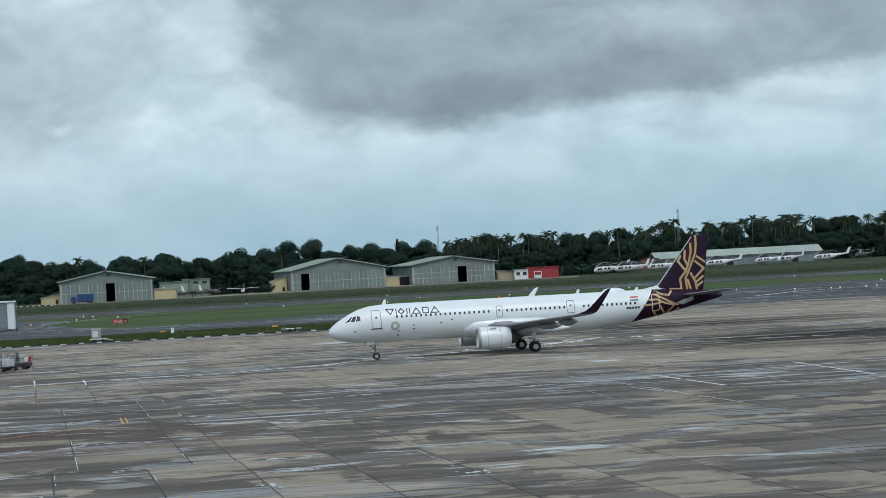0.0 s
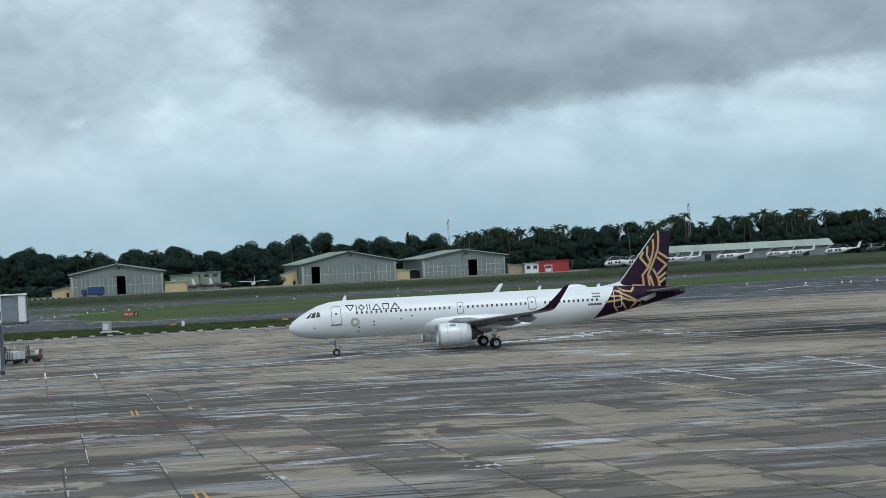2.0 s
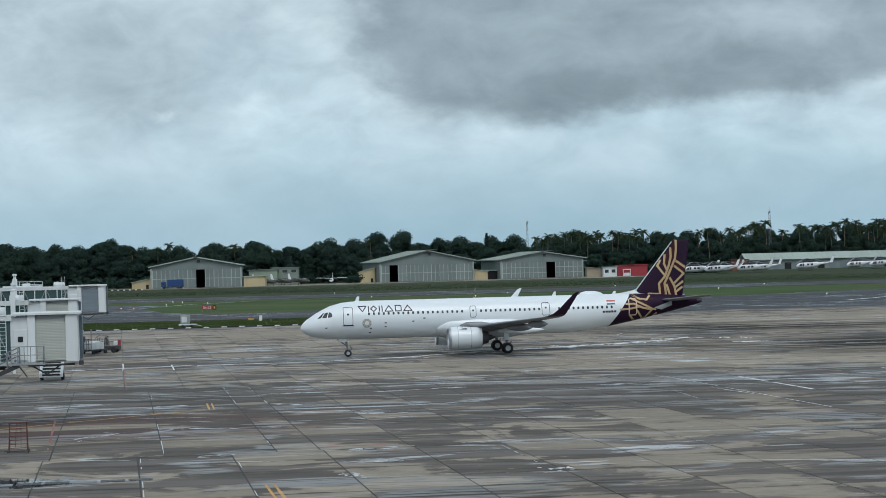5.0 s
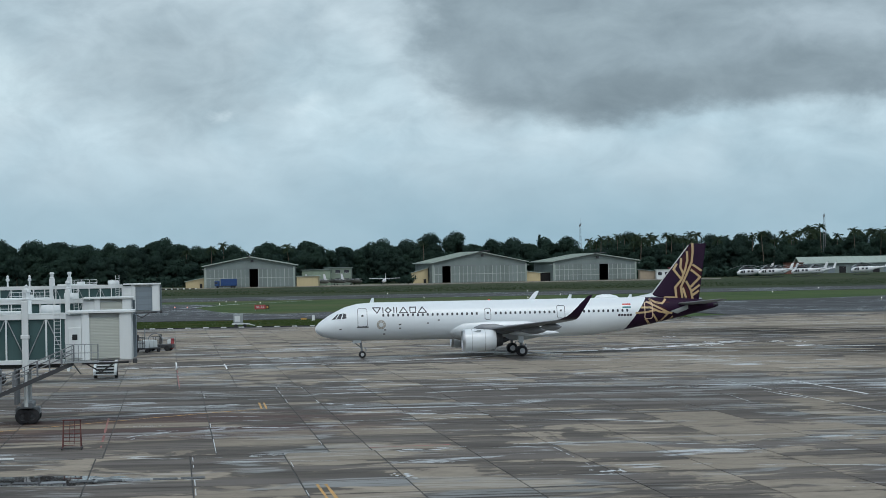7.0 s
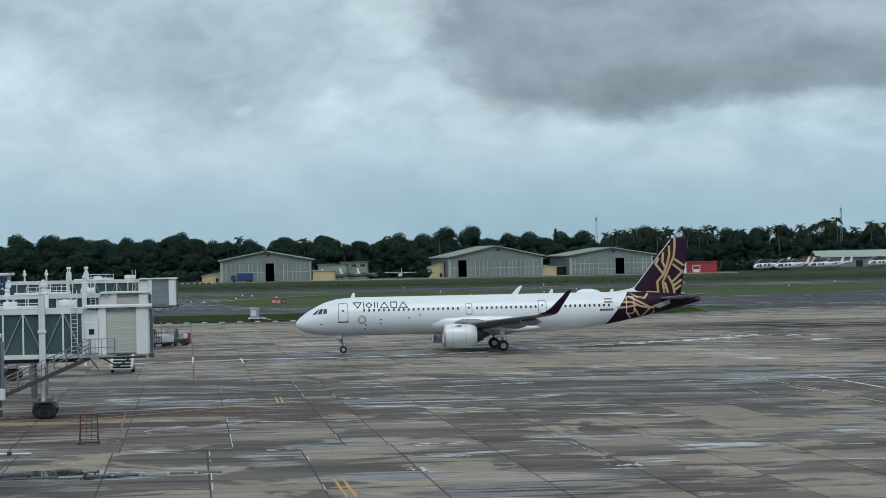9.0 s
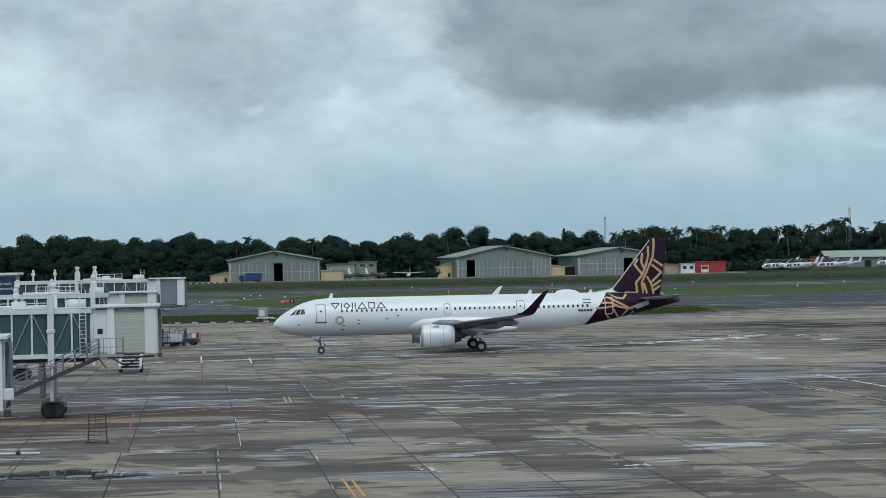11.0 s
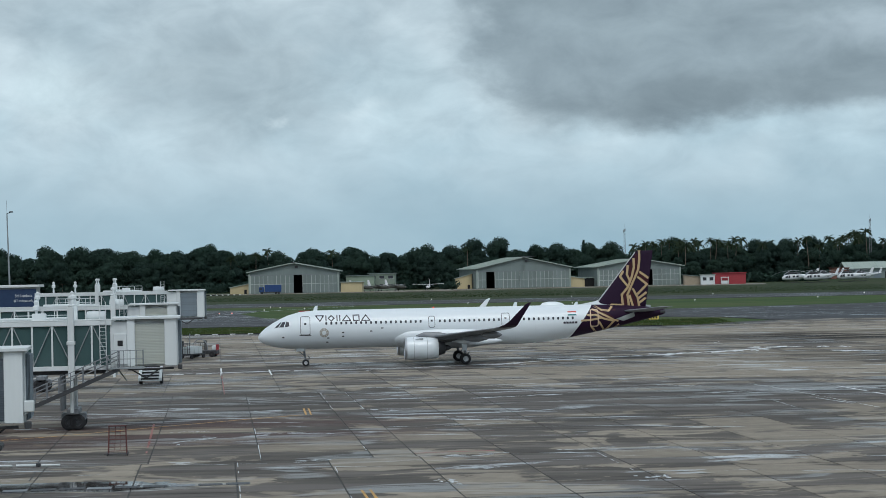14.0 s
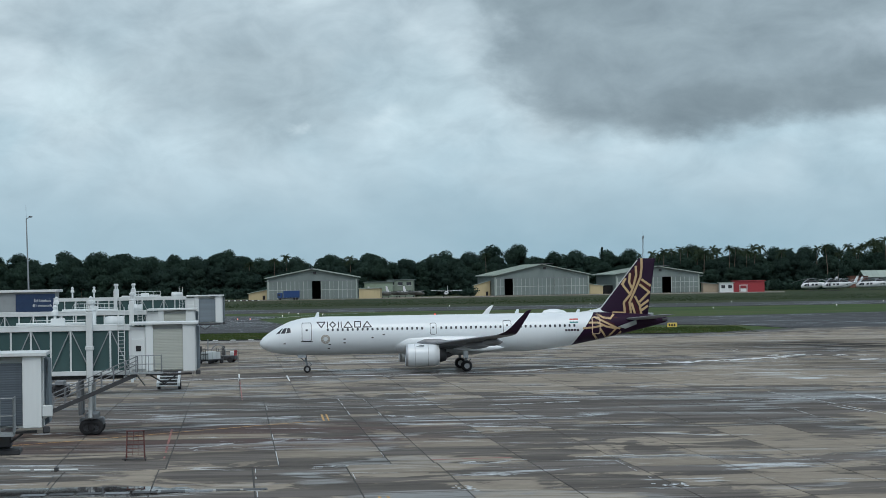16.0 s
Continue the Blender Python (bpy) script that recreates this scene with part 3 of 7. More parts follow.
def spire(seed, high):
    rng = random.Random(seed)
    root = thing("conifer_tree", pose(0, 0, 0), "narrow dark conifer rising above the tree line", "tree", "trees along the airfield edge")
    bm = bmesh.new()
    tube(bm, (0, 0, -0.3), (0, 0, high * 0.97), 0.35, 0.05, 6)
    part("trunk", bm, BARK, root)
    bm = bmesh.new()
    for k in range(26):
        f = 0.18 + 0.8 * k / 26
        r = 0.3 + 3.0 * (1 - f)
        leaves(bm, (rng.uniform(-0.4, 0.4), rng.uniform(-0.4, 0.4), high * f), r, 34, 0.55, rng, 0.5)
    part("crown", bm, FOLIAGE_DARK, root)
    return root


def woods():
    rng = random.Random(5)
    kinds = [broadleaf(11, 22, 17, FOLIAGE), broadleaf(12, 24, 15, FOLIAGE_DARK), broadleaf(13, 20, 19, FOLIAGE), broadleaf(14, 23, 13, FOLIAGE_DARK),
             broadleaf(15, 18, 16, FOLIAGE_DARK)]
    palms = [palm(21, 26), palm(22, 24), palm(23, 27)]
    spires = [spire(31, 27), spire(32, 24)]
    spots = []
    # rows from the front to the back, by bearing
    for row, (far, step, lo, hi) in enumerate(((1215, 0.52, 0.62, 0.86), (1250, 0.44, 0.80, 1.02), (1300, 0.30, 0.95, 1.13))):
        b = -17.0
        while b < 20.5:
            spots.append((b + rng.uniform(-0.2, 0.2), far + rng.uniform(-14, 14), rng.uniform(lo, hi), row))
            b += step
    used = set()
    for b, far, size, row in spots:
        # the eastern woods stand behind the helicopter park, farther off
        away = far + (190 if b > 9.5 else 0)
        grow = size * away / 1240 * 1.16 * (1.08 if b < -7.5 else 0.92 if 2.5 < b < 9.5 else 0.93 if b >= 9.5 else 1.0)
        src = rng.choice(kinds)
        m = pose(math.tan(radians(b)) * away, away, -0.1, 0, 0, rng.uniform(0, 360)) @ Matrix.Diagonal((grow * 0.95, grow * 0.95, grow * rng.uniform(0.9, 1.08), 1))
        put(src, m, used)
    for k in range(105):
        b = rng.choice((rng.uniform(-16, 20), rng.uniform(4, 20), rng.uniform(9, 20), rng.uniform(10, 20), rng.gauss(6.5, 1.0)))
        away = 1262 + rng.uniform(-40, 40) + (190 if b > 9.5 else 0)
        s = (rng.uniform(0.88, 1.08) if b < 3 else rng.uniform(0.98, 1.18)) * away / 1260
        s *= 0.95 if 2.5 < b < 9.5 else 1.0 if b >= 9.5 else 1.04
        put(rng.choice(palms), pose(math.tan(radians(b)) * away, away, -0.1, 0, 0, rng.uniform(0, 360)) @ Matrix.Diagonal((s, s, s, 1)), used)
    for b, s, k in ((2.8, 1.1, 0), (-0.85, 0.92, 1), (-0.5, 0.88, 1), (-0.2, 0.93, 1), (0.1, 0.9, 1), (0.3, 0.95, 1), (0.6, 0.86, 1), (-13.4, 0.95, 1)):
        put(spires[k], pose(math.tan(radians(b)) * 1275, 1275, -0.1, 0, 0, 40 * b) @ Matrix.Diagonal((s, s, s, 1)), used)
    bm = bmesh.new()
    # the undergrowth that closes the foot of the woods
    for k in range(5600):
        b = rng.uniform(-17.5, 21)
        away = 1205 + rng.uniform(-8, 30) + (190 if b > 9.5 else 0)
        leaves(bm, (math.tan(radians(b)) * away, away, rng.uniform(0.2, 5.5)), 1.4, 4, 1.2, rng)
    for k in range(5200):
        b = rng.uniform(-17.5, 21)
        away = 1345 + rng.uniform(0, 30) + (190 if b > 9.5 else 0)
        leaves(bm, (math.tan(radians(b)) * away, away, rng.uniform(0.2, 17)), 2.2, 5, 2.4, rng)
    tagged(part("undergrowth", bm, FOLIAGE_DARK), "dense dark undergrowth at the foot of the trees", "bushes", kind="stuff")


def put(src, m, used):
    """The first use moves the model itself, later uses are copies."""
    if src.name not in used:
        used.add(src.name)
        src.matrix_world = m
        return src
    ob = copy_thing(src, m)
    ob.matrix_world = m
    return ob


woods()


# ---- the airliner: x runs aft from the nose, y to starboard, z up from the ground ----
HULL = ((0.0, 3.20, 0.04, 0.04), (0.10, 3.21, 0.30, 0.30), (0.35, 3.24, 0.60, 0.58), (0.8, 3.30, 0.93, 0.90), (1.5, 3.42, 1.27, 1.24), (2.3, 3.57, 1.53, 1.53),
        (3.2, 3.73, 1.73, 1.79), (4.5, 3.87, 1.88, 1.99), (6.0, 3.93, 1.96, 2.06), (7.5, 3.94, 1.975, 2.07), (12.0, 3.94, 1.975, 2.07), (20.0, 3.94, 1.975, 2.07),
        (28.5, 3.94, 1.975, 2.07), (31.0, 4.02, 1.95, 1.99), (34.0, 4.24, 1.77, 1.76), (37.0, 4.52, 1.44, 1.46), (40.0, 4.79, 1.02, 1.08), (42.5, 4.97, 0.60, 0.68),
        (44.2, 5.06, 0.26, 0.32), (44.5, 5.06, 0.15, 0.20))


def hull_at(x):
    xs = [h[0] for h in HULL]
    return [float(np.interp(x, xs, [h[k] for h in HULL])) for k in (1, 2, 3)]


def skin(x, z, side=-1, off=0.012):
    """The point of the hull's skin at x and z, on one side, a little proud of it."""
    zc, ry, rz = hull_at(x)
    s = max(-0.97, min(0.97, (z - zc) / rz))
    return Vector((x, side * (ry * math.sqrt(1 - s * s) + off), zc + s * rz))


def fin_edges(z):
    return 36.95 + 0.793 * (z - 6.15), 42.3 + 0.147 * (z - 5.3)


def fin_skin(x, z, side=-1, off=0.012):
    f = (z - 5.6) / 6.16
    lead, trail = fin_edges(z)
    x = max(lead + 0.1, min(trail - 0.05, x))
    u = max(0.0, min(1.0, (x - lead) / max(0.1, trail - lead)))
    half = (0.30 - 0.18 * f) * math.sqrt(u) * (1 - u) * 2.2
    return Vector((x, side * (half + off), z))


def ribbon(bm, line, width, where, side, step=0.11):
    """A painted band along a line of (x, z), laid on a curved skin."""
    for (x0, z0), (x1, z1) in zip(line, line[1:]):
        d = Vector((x1 - x0, z1 - z0))
        n = max(1, int(d.length / step))
        d.normalize()
        px, pz = -d.y * width / 2, d.x * width / 2
        ex, ez = d.x * width * 0.3, d.y * width * 0.3
        prev = None
        for k in range(n + 1):
            f = k / n
            x, z = x0 - ex + (x1 - x0 + 2 * ex) * f, z0 - ez + (z1 - z0 + 2 * ez) * f
            row = [bm.verts.new(where(x + px, z + pz, side)), bm.verts.new(where(x - px, z - pz, side))]
            if prev:
                bm.faces.new((prev[0], prev[1], row[1], row[0]))
            prev = row
    return bm


def patch(bm, pts, where, side, n=4):
    """A four-sided painted field on a curved skin."""
    grid = []
    for i in range(n + 1):
        row = []
        for j in range(n + 1):
            u, v = i / n, j / n
            x = (1 - u) * ((1 - v) * pts[0][0] + v * pts[3][0]) + u * ((1 - v) * pts[1][0] + v * pts[2][0])
            z = (1 - u) * ((1 - v) * pts[0][1] + v * pts[3][1]) + u * ((1 - v) * pts[1][1] + v * pts[2][1])
            row.append(bm.verts.new(where(x, z, side)))
        grid.append(row)
    for a, b in zip(grid, grid[1:]):
        for j in range(n):
            bm.faces.new((a[j], b[j], b[j + 1], a[j + 1]))
    return bm


def airfoil(x, y, z, chord, thick, n=9):
    """A wing section: upper side from the trailing edge forward, then the lower side back."""
    up, low = [], []
    for k in range(n + 1):
        u = (k / n) ** 1.6
        t = thick * chord * 2.6 * (0.297 * math.sqrt(u) - 0.126 * u - 0.352 * u * u + 0.284 * u ** 3 - 0.104 * u ** 4) * 1.9
        up.append(Vector((x + u * chord, y, z + t * 1.1)))
        low.append(Vector((x + u * chord, y, z - t * 0.8)))
    return up[::-1] + low[1:]


def wheel_meshes(r, w):
    bm = bmesh.new()
    prof = [(-w / 2, r * 0.50), (-w / 2, r * 0.86), (-w * 0.36, r * 0.97), (0, r), (w * 0.36, r * 0.97), (w / 2, r * 0.86), (w / 2, r * 0.50)]
    lathe(bm, prof, (0, 0, 0), "y", 28)
    tyre = mesh_of(bm, RUBBER, "tyre", True)
    bm = bmesh.new()
    for s in (-1, 1):
        lathe(bm, [(s * w * 0.5, r * 0.51), (s * w * 0.30, r * 0.46), (s * w * 0.28, r * 0.24), (s * w * 0.46, r * 0.18), (s * w * 0.46, 0.005)], (0, 0, 0), "y", 18)
        for k in range(8):
            a = k * math.tau / 8
            tube(bm, (math.cos(a) * r * 0.37, s * w * 0.26, math.sin(a) * r * 0.37), (math.cos(a) * r * 0.37, s * w * 0.33, math.sin(a) * r * 0.37), r * 0.05, n=6)
    rim = mesh_of(bm, STEEL, "rim")
    return tyre, rim


def airliner():
    root = thing("airliner", pose(0, 0, 0), "white twin-engine airliner with aubergine and gold tail, taxiing on the apron", "airplane")
    n = 40

    def ring(x):
        zc, ry, rz = hull_at(x)
        return [Vector((x, ry * math.sin(k * math.tau / n), zc + rz * math.cos(k * math.tau / n))) for k in range(n)]

    xs = sorted({h[0] for h in HULL} | {0.2, 1.1, 1.9, 2.7, 3.8, 5.2, 9, 15, 17, 23, 26, 29.5, 32.5, 35.5, 38.5, 41.3, 43.4})
    bm = bmesh.new()
    loft(bm, [ring(x) for x in xs])
    hull = part("fuselage", bm, hull_paint(), root, "gloss white fuselage with an aubergine rear end", True)

    # belly fairing
    bm = bmesh.new()
    rows = []
    for x, ry, rz in ((13.6, 0.9, 0.5), (14.6, 1.7, 1.0), (16, 2.15, 1.35), (19, 2.3, 1.45), (23, 2.25, 1.4), (25, 1.9, 1.1), (26.8, 1.0, 0.5)):
        rows.append([Vector((x, ry * math.sin(k * math.tau / 20), 3.0 + rz * math.cos(k * math.tau / 20))) for k in range(20)])
    loft(bm, rows)
    part("belly_fairing", bm, WHITE, root, "", True)

    for side in (-1, 1):
        # wing with its upturned tip
        bm = bmesh.new()
        rows = []
        for y, x, z, c, t in ((1.2, 16.0, 2.55, 7.6, 0.13), (2.0, 16.5, 2.62, 7.1, 0.13), (4.2, 17.6, 2.88, 5.6, 0.12), (6.4, 18.75, 3.12, 4.2, 0.11), (11.0, 21.1, 3.58, 3.1, 0.10),
                              (15.8, 23.55, 4.05, 2.0, 0.10), (16.6, 24.05, 4.2, 1.75, 0.09)):
            rows.append(airfoil(x, side * y, z, c, t))
        loft(bm, rows)
        wing = part("wing", bm, GREYMETAL, root, "grey metal wing", True)
        bm = bmesh.new()
        rows = []
        for y, x, z, c in ((16.58, 24.04, 4.2, 1.76), (17.1, 24.65, 4.45, 1.35), (17.45, 25.2, 4.9, 1.02), (17.7, 25.95, 5.7, 0.76), (17.9, 26.72, 6.5, 0.46), (17.93, 27.05, 6.66, 0.24)):
            f = min(1.0, (z - 4.2) / 1.0)
            sec = airfoil(0, 0, 0, c, 0.075)
            rows.append([Vector((x + p.x, side * (y - p.z * f), z + p.z * (1 - f))) for p in sec])
        loft(bm, rows)
        part("sharklet", bm, PURPLE if side < 0 else WHITE, wing, "dark aubergine upturned wing tip" if side < 0 else "upturned wing tip with a white inner face", True)
        for y, x, z, l in ((4.0, 20.6, 2.45, 5.4), (8.2, 21.2, 2.90, 3.0), (12.2, 22.8, 3.32, 2.2)):
            bm = bmesh.new()
            prof = [(0, 0.02), (0.12 * l, 0.16), (0.35 * l, 0.28), (0.6 * l, 0.30), (0.85 * l, 0.18), (l, 0.02)]
            lathe(bm, prof, (x, side * y, z), "x", 12)
            for v in bm.verts:
                v.co.z = z + (v.co.z - z) * 1.35
            part("flap_fairing", bm, WHITE if y < 5 else GREYMETAL, wing, "", True)
        # engine
        ey, ez, ex = side * 5.75, 1.86, 15.35
        bm = bmesh.new()
        lathe(bm, [(0.55, 0.90), (0.12, 0.98), (0.0, 1.05), (0.04, 1.12), (0.25, 1.18), (0.9, 1.22), (1.9, 1.22), (2.8, 1.16), (3.55, 1.05), (3.55, 1.0), (2.6, 0.95)], (ex, ey, ez), "x", 36)
        nac = part("nacelle", bm, WHITE, root, "white engine nacelle", True)
        bm = bmesh.new()
        lathe(bm, [(0.53, 0.905), (0.10, 0.985), (-0.012, 1.055), (0.03, 1.128), (0.24, 1.190)], (ex, ey, ez), "x", 36)
        part("intake_lip", bm, STEEL, nac, "bare metal intake lip", True)
        for sx, sr in ((0.95, 1.224), (2.35, 1.200)):
            bm = bmesh.new()
            lathe(bm, [(sx, sr - 0.01), (sx, sr + 0.006), (sx + 0.03, sr + 0.006), (sx + 0.03, sr - 0.01)], (ex, ey, ez), "x", 36)
            part("seam", bm, GREYMETAL, nac)
        bm = bmesh.new()
        loft(bm, [[Vector((ex + 1.0, ey - side * 0.0 - 0.75, ez + 0.92)), Vector((ex + 1.9, ey - 0.75, ez + 0.92)), Vector((ex + 1.9, ey - 0.72, ez + 0.90)), Vector((ex + 1.0, ey - 0.72, ez + 0.90))],
                  [Vector((ex + 1.5, ey - 0.98, ez + 1.10)), Vector((ex + 1.95, ey - 1.0, ez + 1.12)), Vector((ex + 1.95, ey - 0.97, ez + 1.10)), Vector((ex + 1.5, ey - 0.95, ez + 1.08))]])
        part("strake", bm, WHITE, nac)
        bm = bmesh.new()
        lathe(bm, [(0.9, 0.90), (0.9, 0.30), (0.55, 0.18), (0.35, 0.01)], (ex, ey, ez), "x", 24)
        for k in range(18):
            a = k * math.tau / 18
            q = [Vector((ex + 0.78 + dx, ey + r * math.cos(a + da), ez + r * math.sin(a + da))) for r, da, dx in ((0.28, 0, 0), (0.88, 0.05, 0), (0.88, 0.24, 0.12), (0.28, 0.2, 0.12))]
            bm.faces.new([bm.verts.new(p) for p in q])
        part("fan", bm, DARKMETAL, nac)
        bm = bmesh.new()
        lathe(bm, [(2.5, 0.86), (3.6, 0.80), (4.3, 0.60), (4.32, 0.50), (4.0, 0.48)], (ex, ey, ez), "x", 24)
        lathe(bm, [(3.9, 0.40), (4.6, 0.28), (5.1, 0.03)], (ex, ey, ez), "x", 16)
        part("exhaust_nozzle", bm, DARKMETAL, nac, "dark metal exhaust nozzle", True)
        bm = bmesh.new()
        rows = []
        for x, z0, z1, w in ((16.6, 3.18, 3.25, 0.05), (17.4, 3.0, 3.55, 0.22), (19.0, 2.7, 3.55, 0.24), (20.6, 2.75, 3.2, 0.16), (21.6, 2.9, 3.1, 0.04)):
            rows.append([Vector((x, ey - w, z0)), Vector((x, ey + w, z0)), Vector((x, ey + w, z1)), Vector((x, ey - w, z1))])
        loft(bm, rows)
        part("pylon", bm, GREYMETAL, nac, "", True)
        # tailplane
        bm = bmesh.new()
        loft(bm, [airfoil(39.4, side * 0.3, 5.15, 3.7, 0.10), airfoil(40.5, side * 2.2, 5.32, 2.9, 0.09), airfoil(42.6, side * 6.0, 5.68, 1.5, 0.09), airfoil(42.9, side * 6.22, 5.70, 1.1, 0.06)])
        part("tailplane", bm, GREYMETAL, root, "grey metal tailplane", True)
        # doors, outlined
        for x0, x1, z0, z1, mat in ((4.55, 5.55, 3.45, 5.38, INK), (18.3, 18.95, 3.95, 5.15, INK), (26.2, 27.05, 3.95, 5.3, INK), (35.96, 36.81, 3.66, 5.46, DOORGOLD)):
            bm = bmesh.new()
            w = 0.10 if mat is DOORGOLD else 0.05
            c = 0.12
            ribbon(bm, ((x0 + c, z0), (x1 - c, z0), (x1, z0 + c), (x1, z1 - c), (x1 - c, z1), (x0 + c, z1), (x0, z1 - c), (x0, z0 + c), (x0 + c, z0)), w, lambda x, z, q: skin(x, z, q, 0.024), side)
            door = part("door", bm, mat, hull)
            bm = bmesh.new()
            xm, zm = (x0 + x1) / 2, z0 + (z1 - z0) * 0.6
            ribbon(bm, ((xm - 0.05, zm), (xm + 0.05, zm)), 0.2, skin, side)
            part("door_window", bm, PANE, door)
        bm = bmesh.new()
        ribbon(bm, ((4.45, 3.40), (5.65, 3.40)), 0.10, skin, side)
        part("door_sill", bm, DARK, hull)
        # cockpit panes
        for pts in (((1.75, 4.22), (2.15, 4.28), (2.52, 4.80), (2.42, 4.82)), ((2.25, 4.28), (2.75, 4.30), (2.95, 4.88), (2.62, 4.82)), ((2.85, 4.30), (3.35, 4.38), (3.30, 4.84), (3.03, 4.90))):
            bm = bmesh.new()
            patch(bm, pts, lambda x, z, s: skin(x, z, s, 0.02), side)
            part("cockpit_window", bm, PANE, hull, "", True)
        # plain shapes where the livery has its name, then the emblem, flag and registration
        lo, hi = 4.86, 5.44
        mid = (lo + hi) / 2
        for lines in ((((6.18, hi), (6.62, lo), (7.02, hi), (6.18, hi)),), (((7.28, lo), (7.28, hi)),), (((7.52, mid), (7.84, hi), (8.16, mid), (7.84, lo), (7.52, mid)),),
                      (((8.46, lo), (8.46, hi)), ((8.76, lo), (8.76, hi))), (((9.04, lo), (9.50, hi), (9.92, lo), (9.04, lo)),),
                      (((10.20, lo), (10.20, hi), (10.82, hi), (10.82, lo), (10.20, lo)),), (((11.08, lo), (11.54, hi), (11.98, lo), (11.08, lo)),)):
            bm = bmesh.new()
            for line in lines:
                ribbon(bm, line, 0.11, skin, side)
            part("livery_bar", bm, INK, hull)
        bm = bmesh.new()
        for k in range(8):
            a = k * math.tau / 8
            cx, cz = 7.05 + 0.31 * math.cos(a), 3.62 + 0.31 * math.sin(a)
            ribbon(bm, [(cx + 0.19 * math.cos(a + b), cz + 0.19 * math.sin(a + b)) for b in (-2.1, -0.9, 0.9, 2.1)], 0.10, skin, side)
        part("emblem", bm, SILVER, hull, "pale bronze eight-lobed emblem")
        for z, mat in ((5.28, FLAG_RED), (5.12, WHITE), (4.96, FLAG_TEAL)):
            bm = bmesh.new()
            ribbon(bm, ((33.5, z), (34.35, z)), 0.16, skin, side)
            part("flag_stripe", bm, mat, hull)
        for k in range(5):
            bm = bmesh.new()
            ribbon(bm, ((33.0 + k * 0.32, 4.12), (33.12 + k * 0.32, 4.12)), 0.22, skin, side)
            part("registration_bar", bm, INK, hull)
        for x, z in ((2.6, 3.2), (9.0, 3.6), (13.2, 4.0), (9.0, 3.2), (7.4, 3.05), (7.3, 2.6), (12.0, 3.7)):
            bm = bmesh.new()
            ribbon(bm, ((x, z), (x + 0.16, z)), 0.12, skin, side)
            part("static_port", bm, DARKMETAL, hull)
        # gold bands on the rear hull
        for line in (((36.48, 5.84), (37.22, 5.42), (38.01, 5.30), (38.43, 5.74)),
                     ((36.23, 5.49), (37.54, 4.84), (38.60, 4.30), (39.05, 4.19)),
                     ((35.62, 4.89), (36.58, 4.87), (37.52, 4.43), (38.61, 4.20)),
                     ((34.96, 4.29), (36.13, 4.37), (37.09, 4.55)),
                     ((38.61, 4.20), (37.60, 3.07)),
                     ((36.88, 4.14), (37.60, 3.17)),
                     ((36.05, 3.64), (36.75, 2.88)),
                     ((39.17, 3.81), (38.55, 3.19))):
            bm = bmesh.new()
            ribbon(bm, line, 0.21, skin, side)
            part("gold_band", bm, GOLD, hull)
        for line in (((35.97, 5.19), (37.00, 4.82), (38.17, 4.31)),
                     ((36.68, 5.58), (37.35, 5.16), (38.39, 4.62)),
                     ((37.39, 5.42), (38.77, 5.39))):
            bm = bmesh.new()
            ribbon(bm, line, 0.16, lambda x, z, q: skin(x, z, q, 0.008), side)
            part("maroon_band", bm, MAROON, hull)
        # bare plate where the tailplane swings
        bm = bmesh.new()
        patch(bm, ((38.82, 4.40), (39.7, 4.14), (40.95, 4.62), (40.89, 5.10)), lambda x, z, q: skin(x, z, q, 0.03), side, 6)
        part("tailplane_plate", bm, PLATE, hull, "pale bare metal plate round the tailplane root", True)

    # cabin windows, one pane each
    bm = bmesh.new()
    w, h = 0.11, 0.155
    q = [(-w * 0.6, -h), (w * 0.6, -h), (w, -h * 0.55), (w, h * 0.55), (w * 0.6, h), (-w * 0.6, h), (-w, h * 0.55), (-w, -h * 0.55)]
    bm.faces.new([bm.verts.new((x, 0.0, z)) for x, z in q])
    pane_mesh = mesh_of(bm, PANE, "cabin_window")
    for side in (-1, 1):
        for first, last in ((7.3, 17.8), (19.5, 25.9), (28.1, 34.0)):
            x = first
            while x < last:
                p = skin(x, 4.62, side, 0.015)
                zc, ry, rz = hull_at(x)
                tilt = math.degrees(math.asin((p.z - zc) / rz)) * (1 if side < 0 else -1)
                share("cabin_window", pane_mesh, hull, pose(p.x, p.y, p.z, -tilt))
                x += 0.533

    # fin
    bm = bmesh.new()
    rows = []
    for z, t in ((5.3, 0.05), (6.15, 0.055), (6.6, 0.06), (8.9, 0.06), (11.2, 0.06), (11.7, 0.05), (11.78, 0.02)):
        lead, trail = fin_edges(z)
        x, c = lead, trail - lead
        sec = airfoil(0, 0, 0, c, t * 1.2)
        rows.append([Vector((x + p.x, p.z, z)) for p in sec])
    loft(bm, rows)
    fin = part("fin", bm, PURPLE, root, "aubergine fin with gold bands", True)
